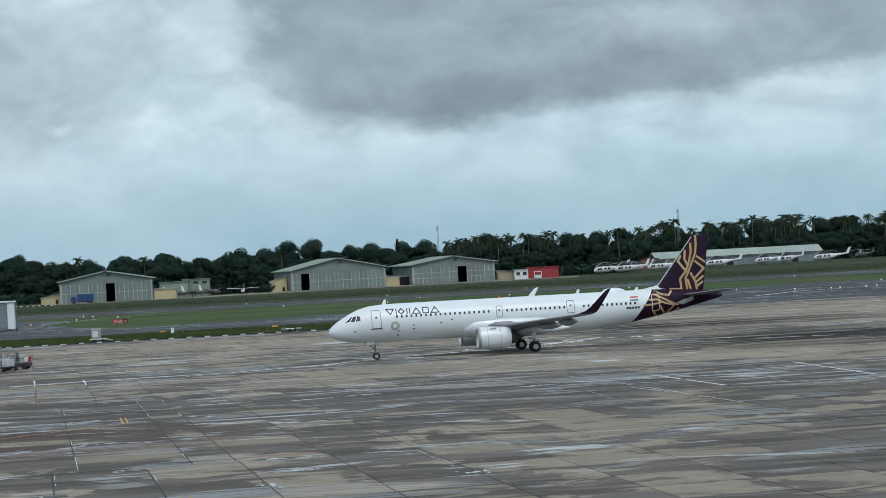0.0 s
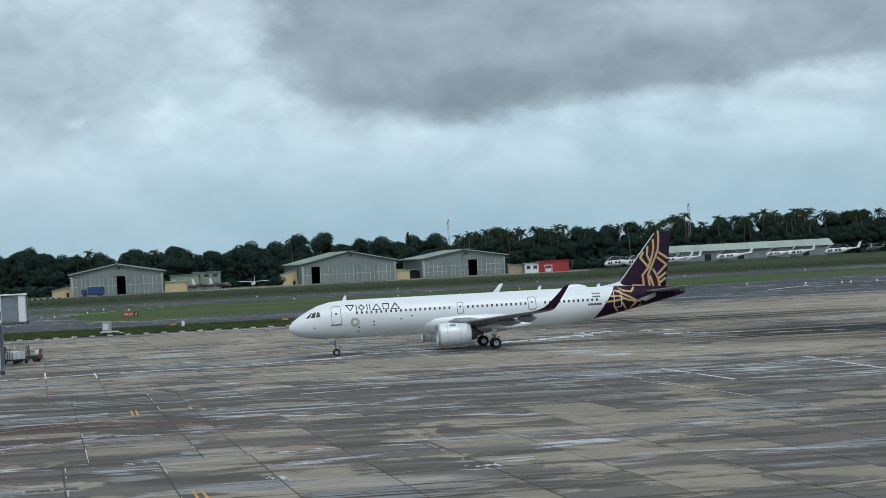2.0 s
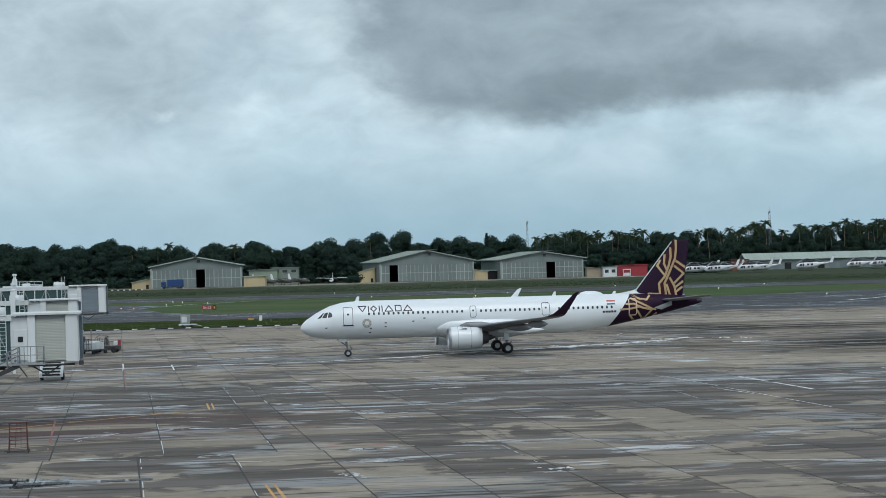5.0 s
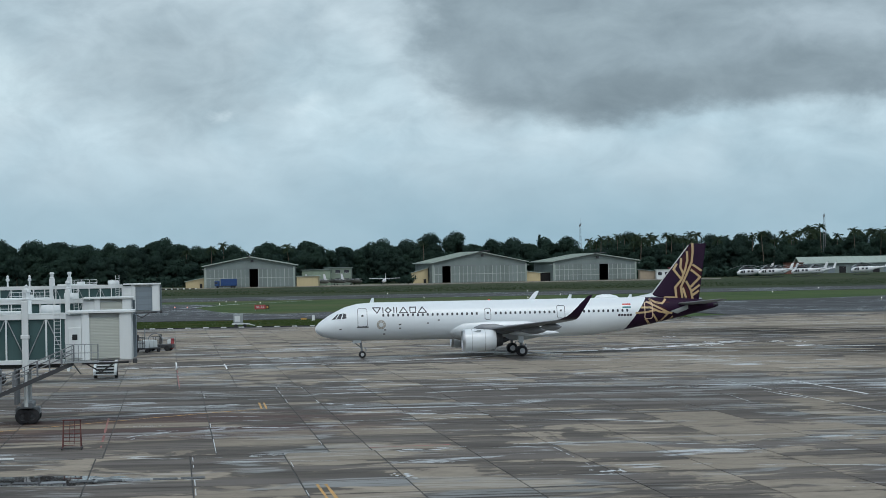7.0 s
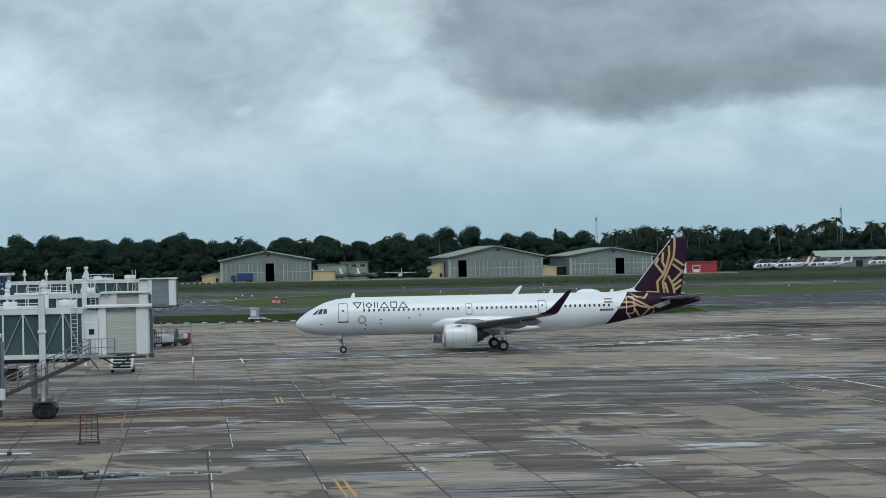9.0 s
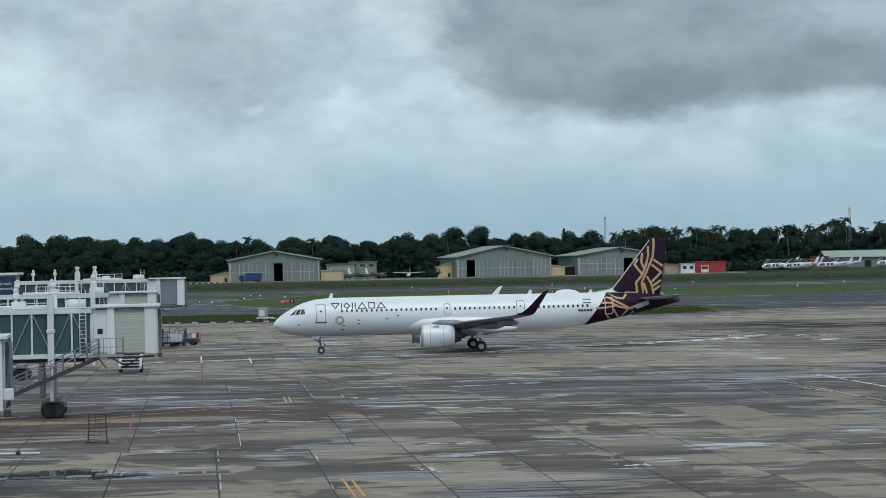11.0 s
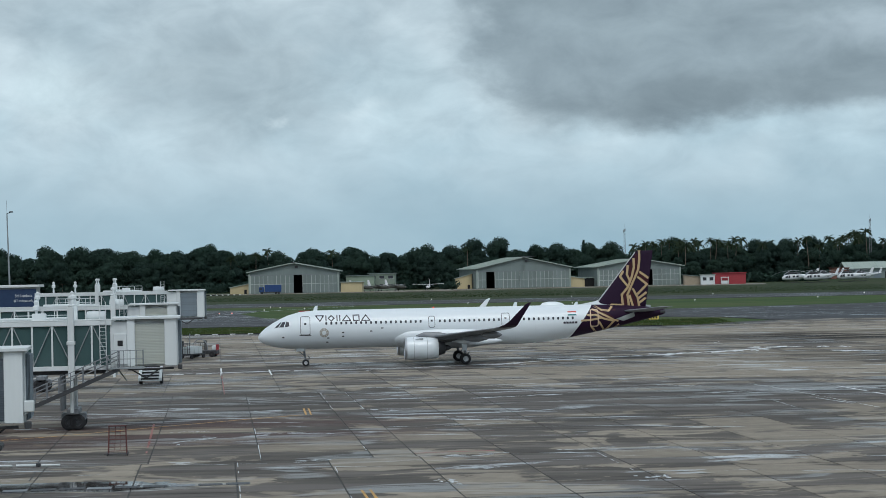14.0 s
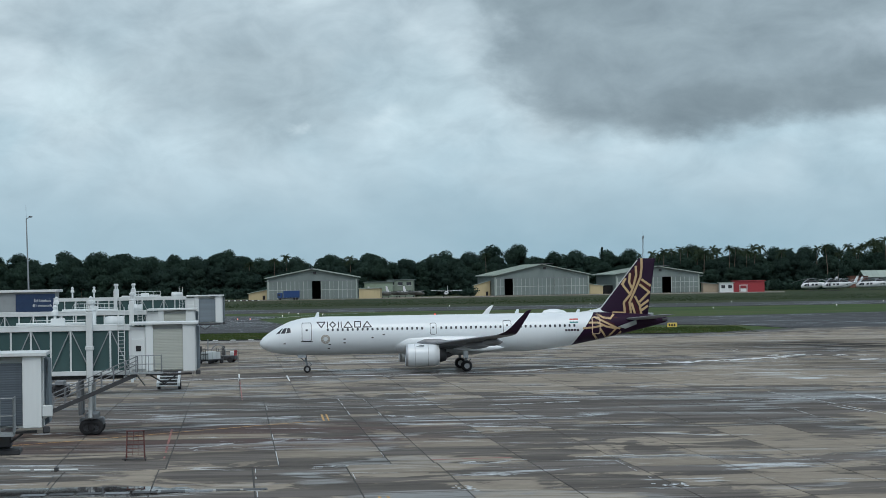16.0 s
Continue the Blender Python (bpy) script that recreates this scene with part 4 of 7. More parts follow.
    for side in (-1, 1):
        for line in (((41.71, 11.73), (41.71, 10.78), (41.57, 9.75), (41.21, 8.93), (40.69, 7.81), (40.3, 6.99), (40.42, 6.06), (40.46, 5.2)),
                     ((41.07, 10.9), (41.09, 9.97), (40.82, 8.94), (40.38, 7.82), (39.67, 7.01), (39.77, 5.85), (38.5, 5.92), (38.05, 5.5)),
                     ((40.41, 10.15), (40.3, 9.2), (40.54, 8.64)),
                     ((39.87, 9.54), (39.54, 8.97), (40.26, 8.02)),
                     ((41.73, 9.44), (42.66, 8.8)),
                     ((41.51, 8.89), (42.53, 8.08), (41.47, 7.07)),
                     ((42.4, 7.18), (41.6, 6.61)),
                     ((42.3, 6.56), (41.7, 6.14)),
                     ((40.94, 7.6), (41.44, 6.66), (41.62, 5.62), (41.68, 5.2)),
                     ((40.54, 6.88), (40.86, 5.85), (41.05, 5.2))):
            bm = bmesh.new()
            ribbon(bm, line, 0.25, fin_proud, side)
            part("gold_band", bm, GOLD, fin)
        for line in (((41.40, 11.3), (41.40, 10.3), (41.2, 9.35), (40.78, 8.35), (40.0, 7.05), (40.08, 5.5)),
                     ((40.75, 10.4), (40.68, 9.4), (40.45, 8.4)), ((41.62, 9.16), (42.58, 8.44)), ((40.70, 7.25), (41.15, 6.2), (41.34, 5.2))):
            bm = bmesh.new()
            ribbon(bm, line, 0.34, lambda x, z, q: fin_skin(x, z, q, 0.035), side)
            part("maroon_band", bm, MAROON, fin)
    bm = bmesh.new()
    tube(bm, (fin_edges(6.3)[0], 0, 6.3), (fin_edges(11.6)[0], 0, 11.6), 0.075, 0.05, 6)
    part("leading_edge", bm, STEEL, fin, "bright metal leading edge")
    bm = bmesh.new()
    loft(bm, [[Vector((x, -w, 5.7)), Vector((x, 0, z)), Vector((x, w, 5.7))] for x, z, w in ((33.6, 5.9, 0.03), (35.4, 6.1, 0.10), (36.6, 6.32, 0.18), (37.2, 6.5, 0.2), (38.5, 6.5, 0.2))])
    part("dorsal_fillet", bm, WHITE, fin, "white dorsal fillet", True)
    bm = bmesh.new()
    lathe(bm, [(43.9, 0.34), (44.45, 0.22), (44.5, 0.15), (44.3, 0.12)], (0, 0, 5.06), "x", 14)
    part("tail_exhaust", bm, DARKMETAL, hull)
    for x, z, hgt in ((5.9, 5.95, 0.55), (27.6, 6.0, 0.45), (34.3, 5.98, 0.35), (22.0, 1.55, -0.35)):
        bm = bmesh.new()
        loft(bm, [[Vector((x + dx, dy, z - 0.08)) for dx, dy in ((0, 0), (0.22, 0.03), (0.5, 0), (0.22, -0.03))], [Vector((x + 0.3 + dx * 0.5, dy * 0.5, z + hgt)) for dx, dy in ((0, 0), (0.22, 0.03), (0.5, 0), (0.22, -0.03))]])
        part("antenna", bm, WHITE, hull)
    bm = bmesh.new()
    lathe(bm, [(0, 0.02), (0.3, 0.34), (0.9, 0.48), (1.8, 0.48), (2.5, 0.30), (2.9, 0.02)], (30.6, 0, 5.92), "x", 16)
    part("satellite_dome", bm, WHITE, hull, "", True)

    # undercarriage
    spins = []
    tyre, rim = wheel_meshes(0.585, 0.42)
    for side in (-1, 1):
        bm = bmesh.new()
        tube(bm, (21.9, side * 3.5, 3.0), (21.98, side * 3.8, 0.6), 0.19, 0.15, 10)
        tube(bm, (21.98, side * 3.3, 0.585), (21.98, side * 4.3, 0.585), 0.10, n=8)
        tube(bm, (21.9, side * 2.0, 2.3), (21.95, side * 3.72, 1.4), 0.09, n=6)
        tube(bm, (22.2, side * 3.78, 1.0), (22.45, side * 3.75, 1.3), 0.06, n=6)
        leg = part("main_leg", bm, GREYMETAL, root)
        bm = bmesh.new()
        box(bm, 21.9, side * 3.98, 1.45, 0.55, 0.05, 1.0, bevel=0.02)
        part("gear_door", bm, WHITE, leg)
        for y in (3.40, 4.20):
            hub = new("main_wheel")
            hub.parent = root
            hub.matrix_local = pose(21.98, side * y, 0.585)
            share("tyre", tyre, hub, Matrix())
            share("rim", rim, hub, Matrix())
            spins.append((hub, 21.98, side * y, 0.585))
    tyre, rim = wheel_meshes(0.385, 0.24)
    bm = bmesh.new()
    tube(bm, (4.85, 0, 2.2), (5.07, 0, 0.5), 0.13, 0.10, 10)
    tube(bm, (5.3, 0, 1.15), (5.55, 0, 0.85), 0.05, n=6)
    tube(bm, (5.55, 0, 0.85), (5.15, 0, 0.5), 0.05, n=6)
    tube(bm, (5.07, -0.3, 0.385), (5.07, 0.3, 0.385), 0.06, n=8)
    tube(bm, (3.9, 0, 2.0), (4.98, 0, 1.1), 0.06, n=6)
    box(bm, 4.9, 0, 1.25, 0.2, 0.34, 0.14)
    leg = part("nose_leg", bm, GREYMETAL, root)
    for side in (-1, 1):
        bm = bmesh.new()
        box(bm, 4.5, side * 0.42, 1.62, 0.9, 0.04, 0.40, bevel=0.015)
        part("gear_door", bm, WHITE, leg)
        hub = new("nose_wheel")
        hub.parent = root
        hub.matrix_local = pose(5.07, side * 0.25, 0.385)
        share("tyre", tyre, hub, Matrix())
        share("rim", rim, hub, Matrix())
        spins.append((hub, 5.07, side * 0.25, 0.385))
    bm = bmesh.new()
    lathe(bm, [(0, 0.08), (0.06, 0.08), (0.10, 0.05), (0.12, 0.005)], (19.0, 0, 6.0), "z", 10)
    part("beacon", bm, BEACON, hull, "red beacon")
    return root, spins


def fin_proud(x, z, side):
    return fin_skin(x, z, side, 0.05)


def hull_paint():
    """White ahead of a slanting line, aubergine behind it; faint seams round the frames."""
    m, nt, bsdf = nodes_of("livery_paint")
    tc = nt.nodes.new("ShaderNodeTexCoord")
    sep = nt.nodes.new("ShaderNodeSeparateXYZ")
    nt.links.new(tc.outputs["Object"], sep.inputs[0])
    x, z = sep.outputs[0], sep.outputs[2]
    edge = calc(nt, "SUBTRACT", x, calc(nt, "MULTIPLY_ADD", z, 0.72, 31.98))
    aft = calc(nt, "GREATER_THAN", edge, 0.0)
    broad = noise_of(nt, 0.5, 4, 0.6, tc.outputs["Object"])
    white = blend(nt, broad, (0.75, 0.80, 0.82), (0.68, 0.73, 0.75))
    seam = calc(nt, "LESS_THAN", calc(nt, "PINGPONG", x, 1.066), 0.012)
    white = blend(nt, calc(nt, "MULTIPLY", seam, 0.14), white, (0.45, 0.46, 0.48))
    nt.links.new(blend(nt, aft, white, (0.019, 0.006, 0.023)), bsdf.inputs["Base Color"])
    nt.links.new(calc(nt, "MULTIPLY_ADD", aft, 0.25, 0.30), bsdf.inputs["Roughness"])
    nt.links.new(calc(nt, "MULTIPLY_ADD", aft, -0.34, 0.5), bsdf.inputs["Specular IOR Level"])
    return m


FLAG_RED = paint("flag_red", (0.55, 0.10, 0.08), 0.5)
FLAG_TEAL = paint("flag_teal", (0.05, 0.22, 0.22), 0.5)
BEACON = glow("beacon_glass", (0.9, 0.05, 0.03), 1.5)
plane, spins = airliner()


# ---- apron markings and clutter share this grid: u runs across the slab joints, v along them ----
def grid_point(u, v):
    c, s = math.cos(TURN), math.sin(TURN)
    return u * c - v * s, u * s + v * c


# the bed below the slabs shows in the joints
strip("apron", [(-400, -30), (400, -30), (400, 372), (110, 368), (60, 366), (51.5, 361), (44.5, 354), (36, 342), (28, 337), (2, 338), (-48, 335), (-400, 332)], -0.03, JOINT, "damp stained concrete apron of large square slabs", "apron", 0.2)
APRON = bpy.data.objects["apron"]


def mark(name, pts, width, material, label, category="marking", z=0.004):
    """A worn painted line along points on the ground, with ragged ends."""
    bm = bmesh.new()
    rng = random.Random(len(pts) * 7 + int(abs(pts[0][0] * 10)))
    for (x0, y0), (x1, y1) in zip(pts, pts[1:]):
        d = Vector((x1 - x0, y1 - y0))
        side = Vector((-d.y, d.x)).normalized() * width / 2
        n = max(2, int(d.length / 1.2))
        prev = None
        for k in range(n + 1):
            p = Vector((x0, y0)) + d * (k / n)
            w = side * rng.uniform(0.65, 1.15)
            row = [bm.verts.new((p.x + w.x, p.y + w.y, z)), bm.verts.new((p.x - w.x, p.y - w.y, z))]
            if prev and rng.random() > 0.06:
                bm.faces.new((prev[0], prev[1], row[1], row[0]))
            prev = row
    return tagged(part(name, bm, material), label, category, kind="structure")


W = "worn white paint line on the apron"
mark("line_white", [(-33.5, 199.7), (-22.6, 204.0), (-7.9, 205.2), (1.7, 210.7), (9.0, 218.6), (18.8, 224.6), (33.1, 237.0), (38, 241)], 0.9, LINE, W)
mark("line_white", [(18.6, 223.2), (22.0, 224.5)], 0.5, LINE, W)
mark("line_white", [(31, 234), (36.4, 240.0)], 0.9, LINE, W)
mark("line_white", [(-28.8, 212.0), (-26.6, 196.0)], 0.2, LINE, W)
mark("line_white", [(-23.1, 207.0), (-21.6, 196.0)], 0.16, LINE, W)
mark("line_white", [(22.1, 167.6), (28.1, 126.6)], 0.10, LINE, "pale sealed joint between slabs")
mark("line_white", [(28.2, 161.3), (30.6, 143.7)], 0.3, LINE, "pale sealed joint between slabs")
mark("line_white", [(24.0, 158.5), (36, 161.0), (60, 166)], 0.35, LINE, W)
mark("line_white", [(39.2, 227.1), (48.3, 222)], 0.7, LINE, W)
mark("line_white", [(50, 217), (58, 214)], 0.5, LINE, W)
mark("line_white", [(42.7, 146), (41.7, 169.2)], 0.25, LINE, "pale sealed joint between slabs")
for a, b in (((-12.4, 106.5), (-20.2, 164.6)), ((-6.0, 85.8), (-8.6, 105.8)), ((-11.0, 86.6), (-13.4, 104.4)), ((-8.9, 142.2), (-12.8, 170.0)), ((-11.1, 141.4), (-14.1, 164.6)), ((-6.3, 105.3), (-8.0, 118.7)),
             ((7.2, 94.9), (5.6, 107.5))):
    rng = random.Random(int(a[1] * 10))
    f = 0.0
    while f < 1:
        g = min(1, f + rng.uniform(0.05, 0.16))
        if rng.random() < 0.34:
            p, q = [(a[0] + (b[0] - a[0]) * s, a[1] + (b[1] - a[1]) * s) for s in (f, g)]
            mark("joint_sealant", [p, q], 0.05, CHALK, "flaking pale sealant in a slab joint")
        f = g
Y = "worn yellow guide line on the apron"
mark("line_yellow", [(-31, 121), (-26.9, 124.7), (-22.2, 130.1), (-16.6, 136.1), (-13.2, 139.2)], 0.24, YELLOW, Y)
mark("line_yellow", [(-13.75, 145.8), (-12.95, 139.2)], 0.14, YELLOW, Y)
mark("line_yellow", [(-13.4, 145.8), (-12.6, 139.2)], 0.14, YELLOW, Y)
mark("line_yellow", [(-5.95, 90.3), (-4.9, 83.0)], 0.15, YELLOW, Y)
mark("line_yellow", [(-5.55, 90.3), (-4.5, 83.0)], 0.15, YELLOW, Y)
mark("line_red", [(-22.7, 133.2), (-19.4, 111.1)], 0.14, REDLINE, "faded red line on the apron")
mark("line_red", [(-4.2, 108.1), (0.2, 109.0)], 0.3, REDLINE, "faded red line on the apron")
mark("line_red", [(-27.2, 200.5), (-22.2, 165.2)], 0.12, REDLINE, "faded red line on the apron")
mark("line_white", [(-90, 507), (-68, 508), (-58, 560), (-40, 600)], 0.7, CHALK, "pale taxiway edge line")
mark("line_white", [(-70, 500), (-30, 408), (20, 420)], 0.4, CHALK, "pale taxiway edge line", z=-0.04)
mark("line_white", [(96, 415), (112, 440), (140, 452), (190, 455)], 1.0, LINE, "pale curved guide line", z=-0.04)
mark("line_white", [(150, 440), (156, 455), (175, 462), (230, 466)], 1.0, LINE, "pale curved guide line", z=-0.04)
mark("line_white", [(150, 440), (165, 430), (230, 428)], 1.0, LINE, "pale curved guide line", z=-0.04)

mark("crack", [(-24.4, 98.5), (-23.4, 98.9), (-22.1, 99.1)], 0.12, JOINT, "dark crack in a broken slab")
mark("crack", [(-23.5, 101.6), (-23.1, 99.4), (-22.7, 96.8)], 0.10, JOINT, "dark crack in a broken slab")



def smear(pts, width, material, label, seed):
    """Pale marks on the slabs: a bundle of thin, broken, tapering slivers along a line."""
    rng = random.Random(seed)
    bm = bmesh.new()
    for (x0, y0), (x1, y1) in zip(pts, pts[1:]):
        d = Vector((x1 - x0, y1 - y0))
        for _ in range(int(9 + d.length * 1.3)):
            f = rng.uniform(-0.05, 0.9)
            g = min(1.05, f + rng.uniform(0.06, 0.34))
            off = rng.gauss(0, 0.26) * width
            half = width * rng.uniform(0.05, 0.20)
            z = 0.004 + rng.random() * 0.006
            rows = []
            for k in range(5):
                q = k / 4
                x, y = x0 + d.x * (f + (g - f) * q), y0 + d.y * (f + (g - f) * q) + off
                h = half * math.sin(math.pi * (0.06 + 0.88 * q)) * rng.uniform(0.6, 1.3)
                y += rng.uniform(-0.3, 0.3) * half
                rows.append((bm.verts.new((x, y - h, z)), bm.verts.new((x, y + h, z))))
            for p, q in zip(rows, rows[1:]):
                bm.faces.new((p[0], q[0], q[1], p[1]))
    return tagged(part("cement_streak", bm, material), label, "marking", kind="structure")


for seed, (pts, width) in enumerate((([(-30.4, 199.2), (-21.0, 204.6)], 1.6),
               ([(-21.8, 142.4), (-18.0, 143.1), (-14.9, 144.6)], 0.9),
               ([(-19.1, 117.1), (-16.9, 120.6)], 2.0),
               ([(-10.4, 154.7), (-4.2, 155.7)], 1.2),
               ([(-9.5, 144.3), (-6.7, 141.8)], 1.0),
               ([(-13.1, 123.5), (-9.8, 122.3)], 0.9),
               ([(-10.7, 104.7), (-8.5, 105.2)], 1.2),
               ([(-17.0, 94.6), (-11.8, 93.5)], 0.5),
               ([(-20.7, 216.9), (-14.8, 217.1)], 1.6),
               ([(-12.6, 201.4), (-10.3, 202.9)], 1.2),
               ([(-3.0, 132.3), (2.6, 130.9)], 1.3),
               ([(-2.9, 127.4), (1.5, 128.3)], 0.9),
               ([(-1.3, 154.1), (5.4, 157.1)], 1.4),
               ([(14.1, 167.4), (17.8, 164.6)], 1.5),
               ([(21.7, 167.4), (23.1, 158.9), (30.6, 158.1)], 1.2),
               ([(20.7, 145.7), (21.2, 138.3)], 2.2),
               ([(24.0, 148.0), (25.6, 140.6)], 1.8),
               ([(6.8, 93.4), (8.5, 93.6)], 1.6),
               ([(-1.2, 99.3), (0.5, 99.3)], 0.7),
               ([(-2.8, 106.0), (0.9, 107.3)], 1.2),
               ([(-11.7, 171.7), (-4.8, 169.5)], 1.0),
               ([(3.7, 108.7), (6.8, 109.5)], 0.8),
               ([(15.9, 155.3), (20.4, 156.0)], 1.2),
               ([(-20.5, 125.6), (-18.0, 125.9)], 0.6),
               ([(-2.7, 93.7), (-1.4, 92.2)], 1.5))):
    smear(pts, width, CHALK, "pale ragged streaks across damp slabs", seed)
for seed, (pts, width) in enumerate((([(5.1, 218.2), (12.5, 216.4)], 2.4),
               ([(13.4, 221.7), (17.3, 222.9)], 1.5),
               ([(18.2, 230.1), (19.4, 224.9), (24.2, 228.9), (27.7, 230.4), (32.5, 234.7)], 3.0),
               ([(31.3, 240.5), (36.5, 241.4)], 3.2),
               ([(31.6, 240.4), (32.7, 232.9)], 2.6),
               ([(38.8, 238.5), (40.9, 239.2)], 2.6),
               ([(41.9, 238.7), (43.1, 236.3)], 2.4),
               ([(39.1, 226.5), (44.1, 225.7)], 2.2),
               ([(28.6, 259.2), (30.2, 260.3)], 2.4),
               ([(-1.1, 208.9), (3.7, 209.5)], 1.6))):
    smear(pts, width * 1.5, LINE, "broken white paint of a taxi lane line", 90 + seed)

# drain along the slabs, in short grated lengths
drain = thing("drain_channel", pose(0, 0, 0), "shallow grated drain channel between slabs", "drain", kind="structure")
for k in range(9):
    u, v = -9.6 + k * 1.3, 94.6 + 0.06 * (k % 3)
    x, y = grid_point(u, v)
    bm = bmesh.new()
    box(bm, 0, 0, 0, 1.15, 0.9, 0.012, bevel=0.004)
    for j in range(5):
        box(bm, -0.46 + j * 0.23, 0, 0.012, 0.05, 0.8, 0.012)
    ob = part("grate", bm, DARKMETAL if k % 3 else GREYMETAL, drain)
    ob.matrix_local = pose(x, y, 0.003, 0, 0, 7.8)


# ---- apron slabs ----
def slabs():
    cells = []
    for v0, v1, edges in ((-29, 106, [0.75 + 4.93 * k for k in range(-14, 24)]),
                          (106, 166, [2.17 + 6.0 * k for k in range(-12, 2)] + [10.5 + 4.93 * k for k in range(0, 26)]),
                          (166, 366, [0.25 + 4.95 * k for k in range(-22, 36)])):
        n = round((v1 - v0) / 5)
        for i in range(n):
            v = v0 + (v1 - v0) * i / n
            for a, b in zip(edges, edges[1:]):
                x, y = grid_point((a + b) / 2, v + 2.5)
                if y > -28 and abs(x + 2) < 0.285 * max(y, 60) + 14 and y < float(np.interp(x, (2, 28, 36, 44.5, 51, 60), (331, 331, 335, 347, 354, 361))):
                    cells.append((a, b, v, v + 5.0))
    shapes = {}
    bm_rest_v, bm_rest_f = [], []
    rng = random.Random(3)
    for count, (a, b, v0, v1) in enumerate(sorted(cells, key=lambda c: c[2] + abs(c[0]) * 0.02)):
        w, d = b - a, v1 - v0
        x, y = grid_point((a + b) / 2, (v0 + v1) / 2)
        near = 74 < y < 150 and abs(x + 1) < 0.24 * y + 3
        if near and len([1 for s in shapes.values() for _ in range(s[1])]) < 300:
            key = round(w, 2)
            if key not in shapes:
                bm = bmesh.new()
                box(bm, 0, 0, -0.06, w - 0.07, d - 0.07, 0.06)
                top = [e for e in bm.edges if all(q.co.z > -0.001 for q in e.verts)]
                bmesh.ops.bevel(bm, geom=top, offset=0.012, segments=1, affect="EDGES")
                shapes[key] = [mesh_of(bm, SLAB, "slab"), 0]
            shapes[key][1] += 1
            share("slab", shapes[key][0], APRON, pose(x, y, rng.uniform(-0.006, 0.0), rng.uniform(-0.05, 0.05), rng.uniform(-0.05, 0.05), 7.8))
        else:
            z = rng.uniform(-0.006, 0.0)
            i = len(bm_rest_v)
            g = 0.03
            q = [grid_point(*p) for p in ((a + g, v0 + g), (b - g, v0 + g), (b - g, v1 - g), (a + g, v1 - g))]
            bm_rest_v += [(px, py, z) for px, py in q] + [(px, py, -0.06) for px, py in q]
            bm_rest_f += [(i, i + 1, i + 2, i + 3)] + [(i + k, i + 4 + k, i + 4 + (k + 1) % 4, i + (k + 1) % 4) for k in range(4)]
    me = bpy.data.meshes.new("slab_field")
    me.from_pydata(bm_rest_v, [], bm_rest_f)
    me.materials.append(SLAB_REST)
    ob = new("slab_field", me)
    ob.parent = APRON
    tagged(ob, "farther concrete slabs of the apron", kind="stuff")


# ---- jet bridges: local x runs from the root to the cab's mouth at 0, z up from the ground ----
def glazing_mesh():
    bm = bmesh.new()
    box(bm, 0, 0, 0, 1, 0.03, 1)
    return mesh_of(bm, GREENGLASS, "pane")


PANE_SHEET = glazing_mesh()


def rail(bm, a, b, high=1.0, posts=4, r=0.025):
    a, b = Vector(a), Vector(b)
    for f in (0.5, 1.0):
        tube(bm, a + Vector((0, 0, high * f)), b + Vector((0, 0, high * f)), r, n=5)
    for k in range(posts + 1):
        p = a.lerp(b, k / posts)
        tube(bm, p, p + Vector((0, 0, high)), r, n=5)


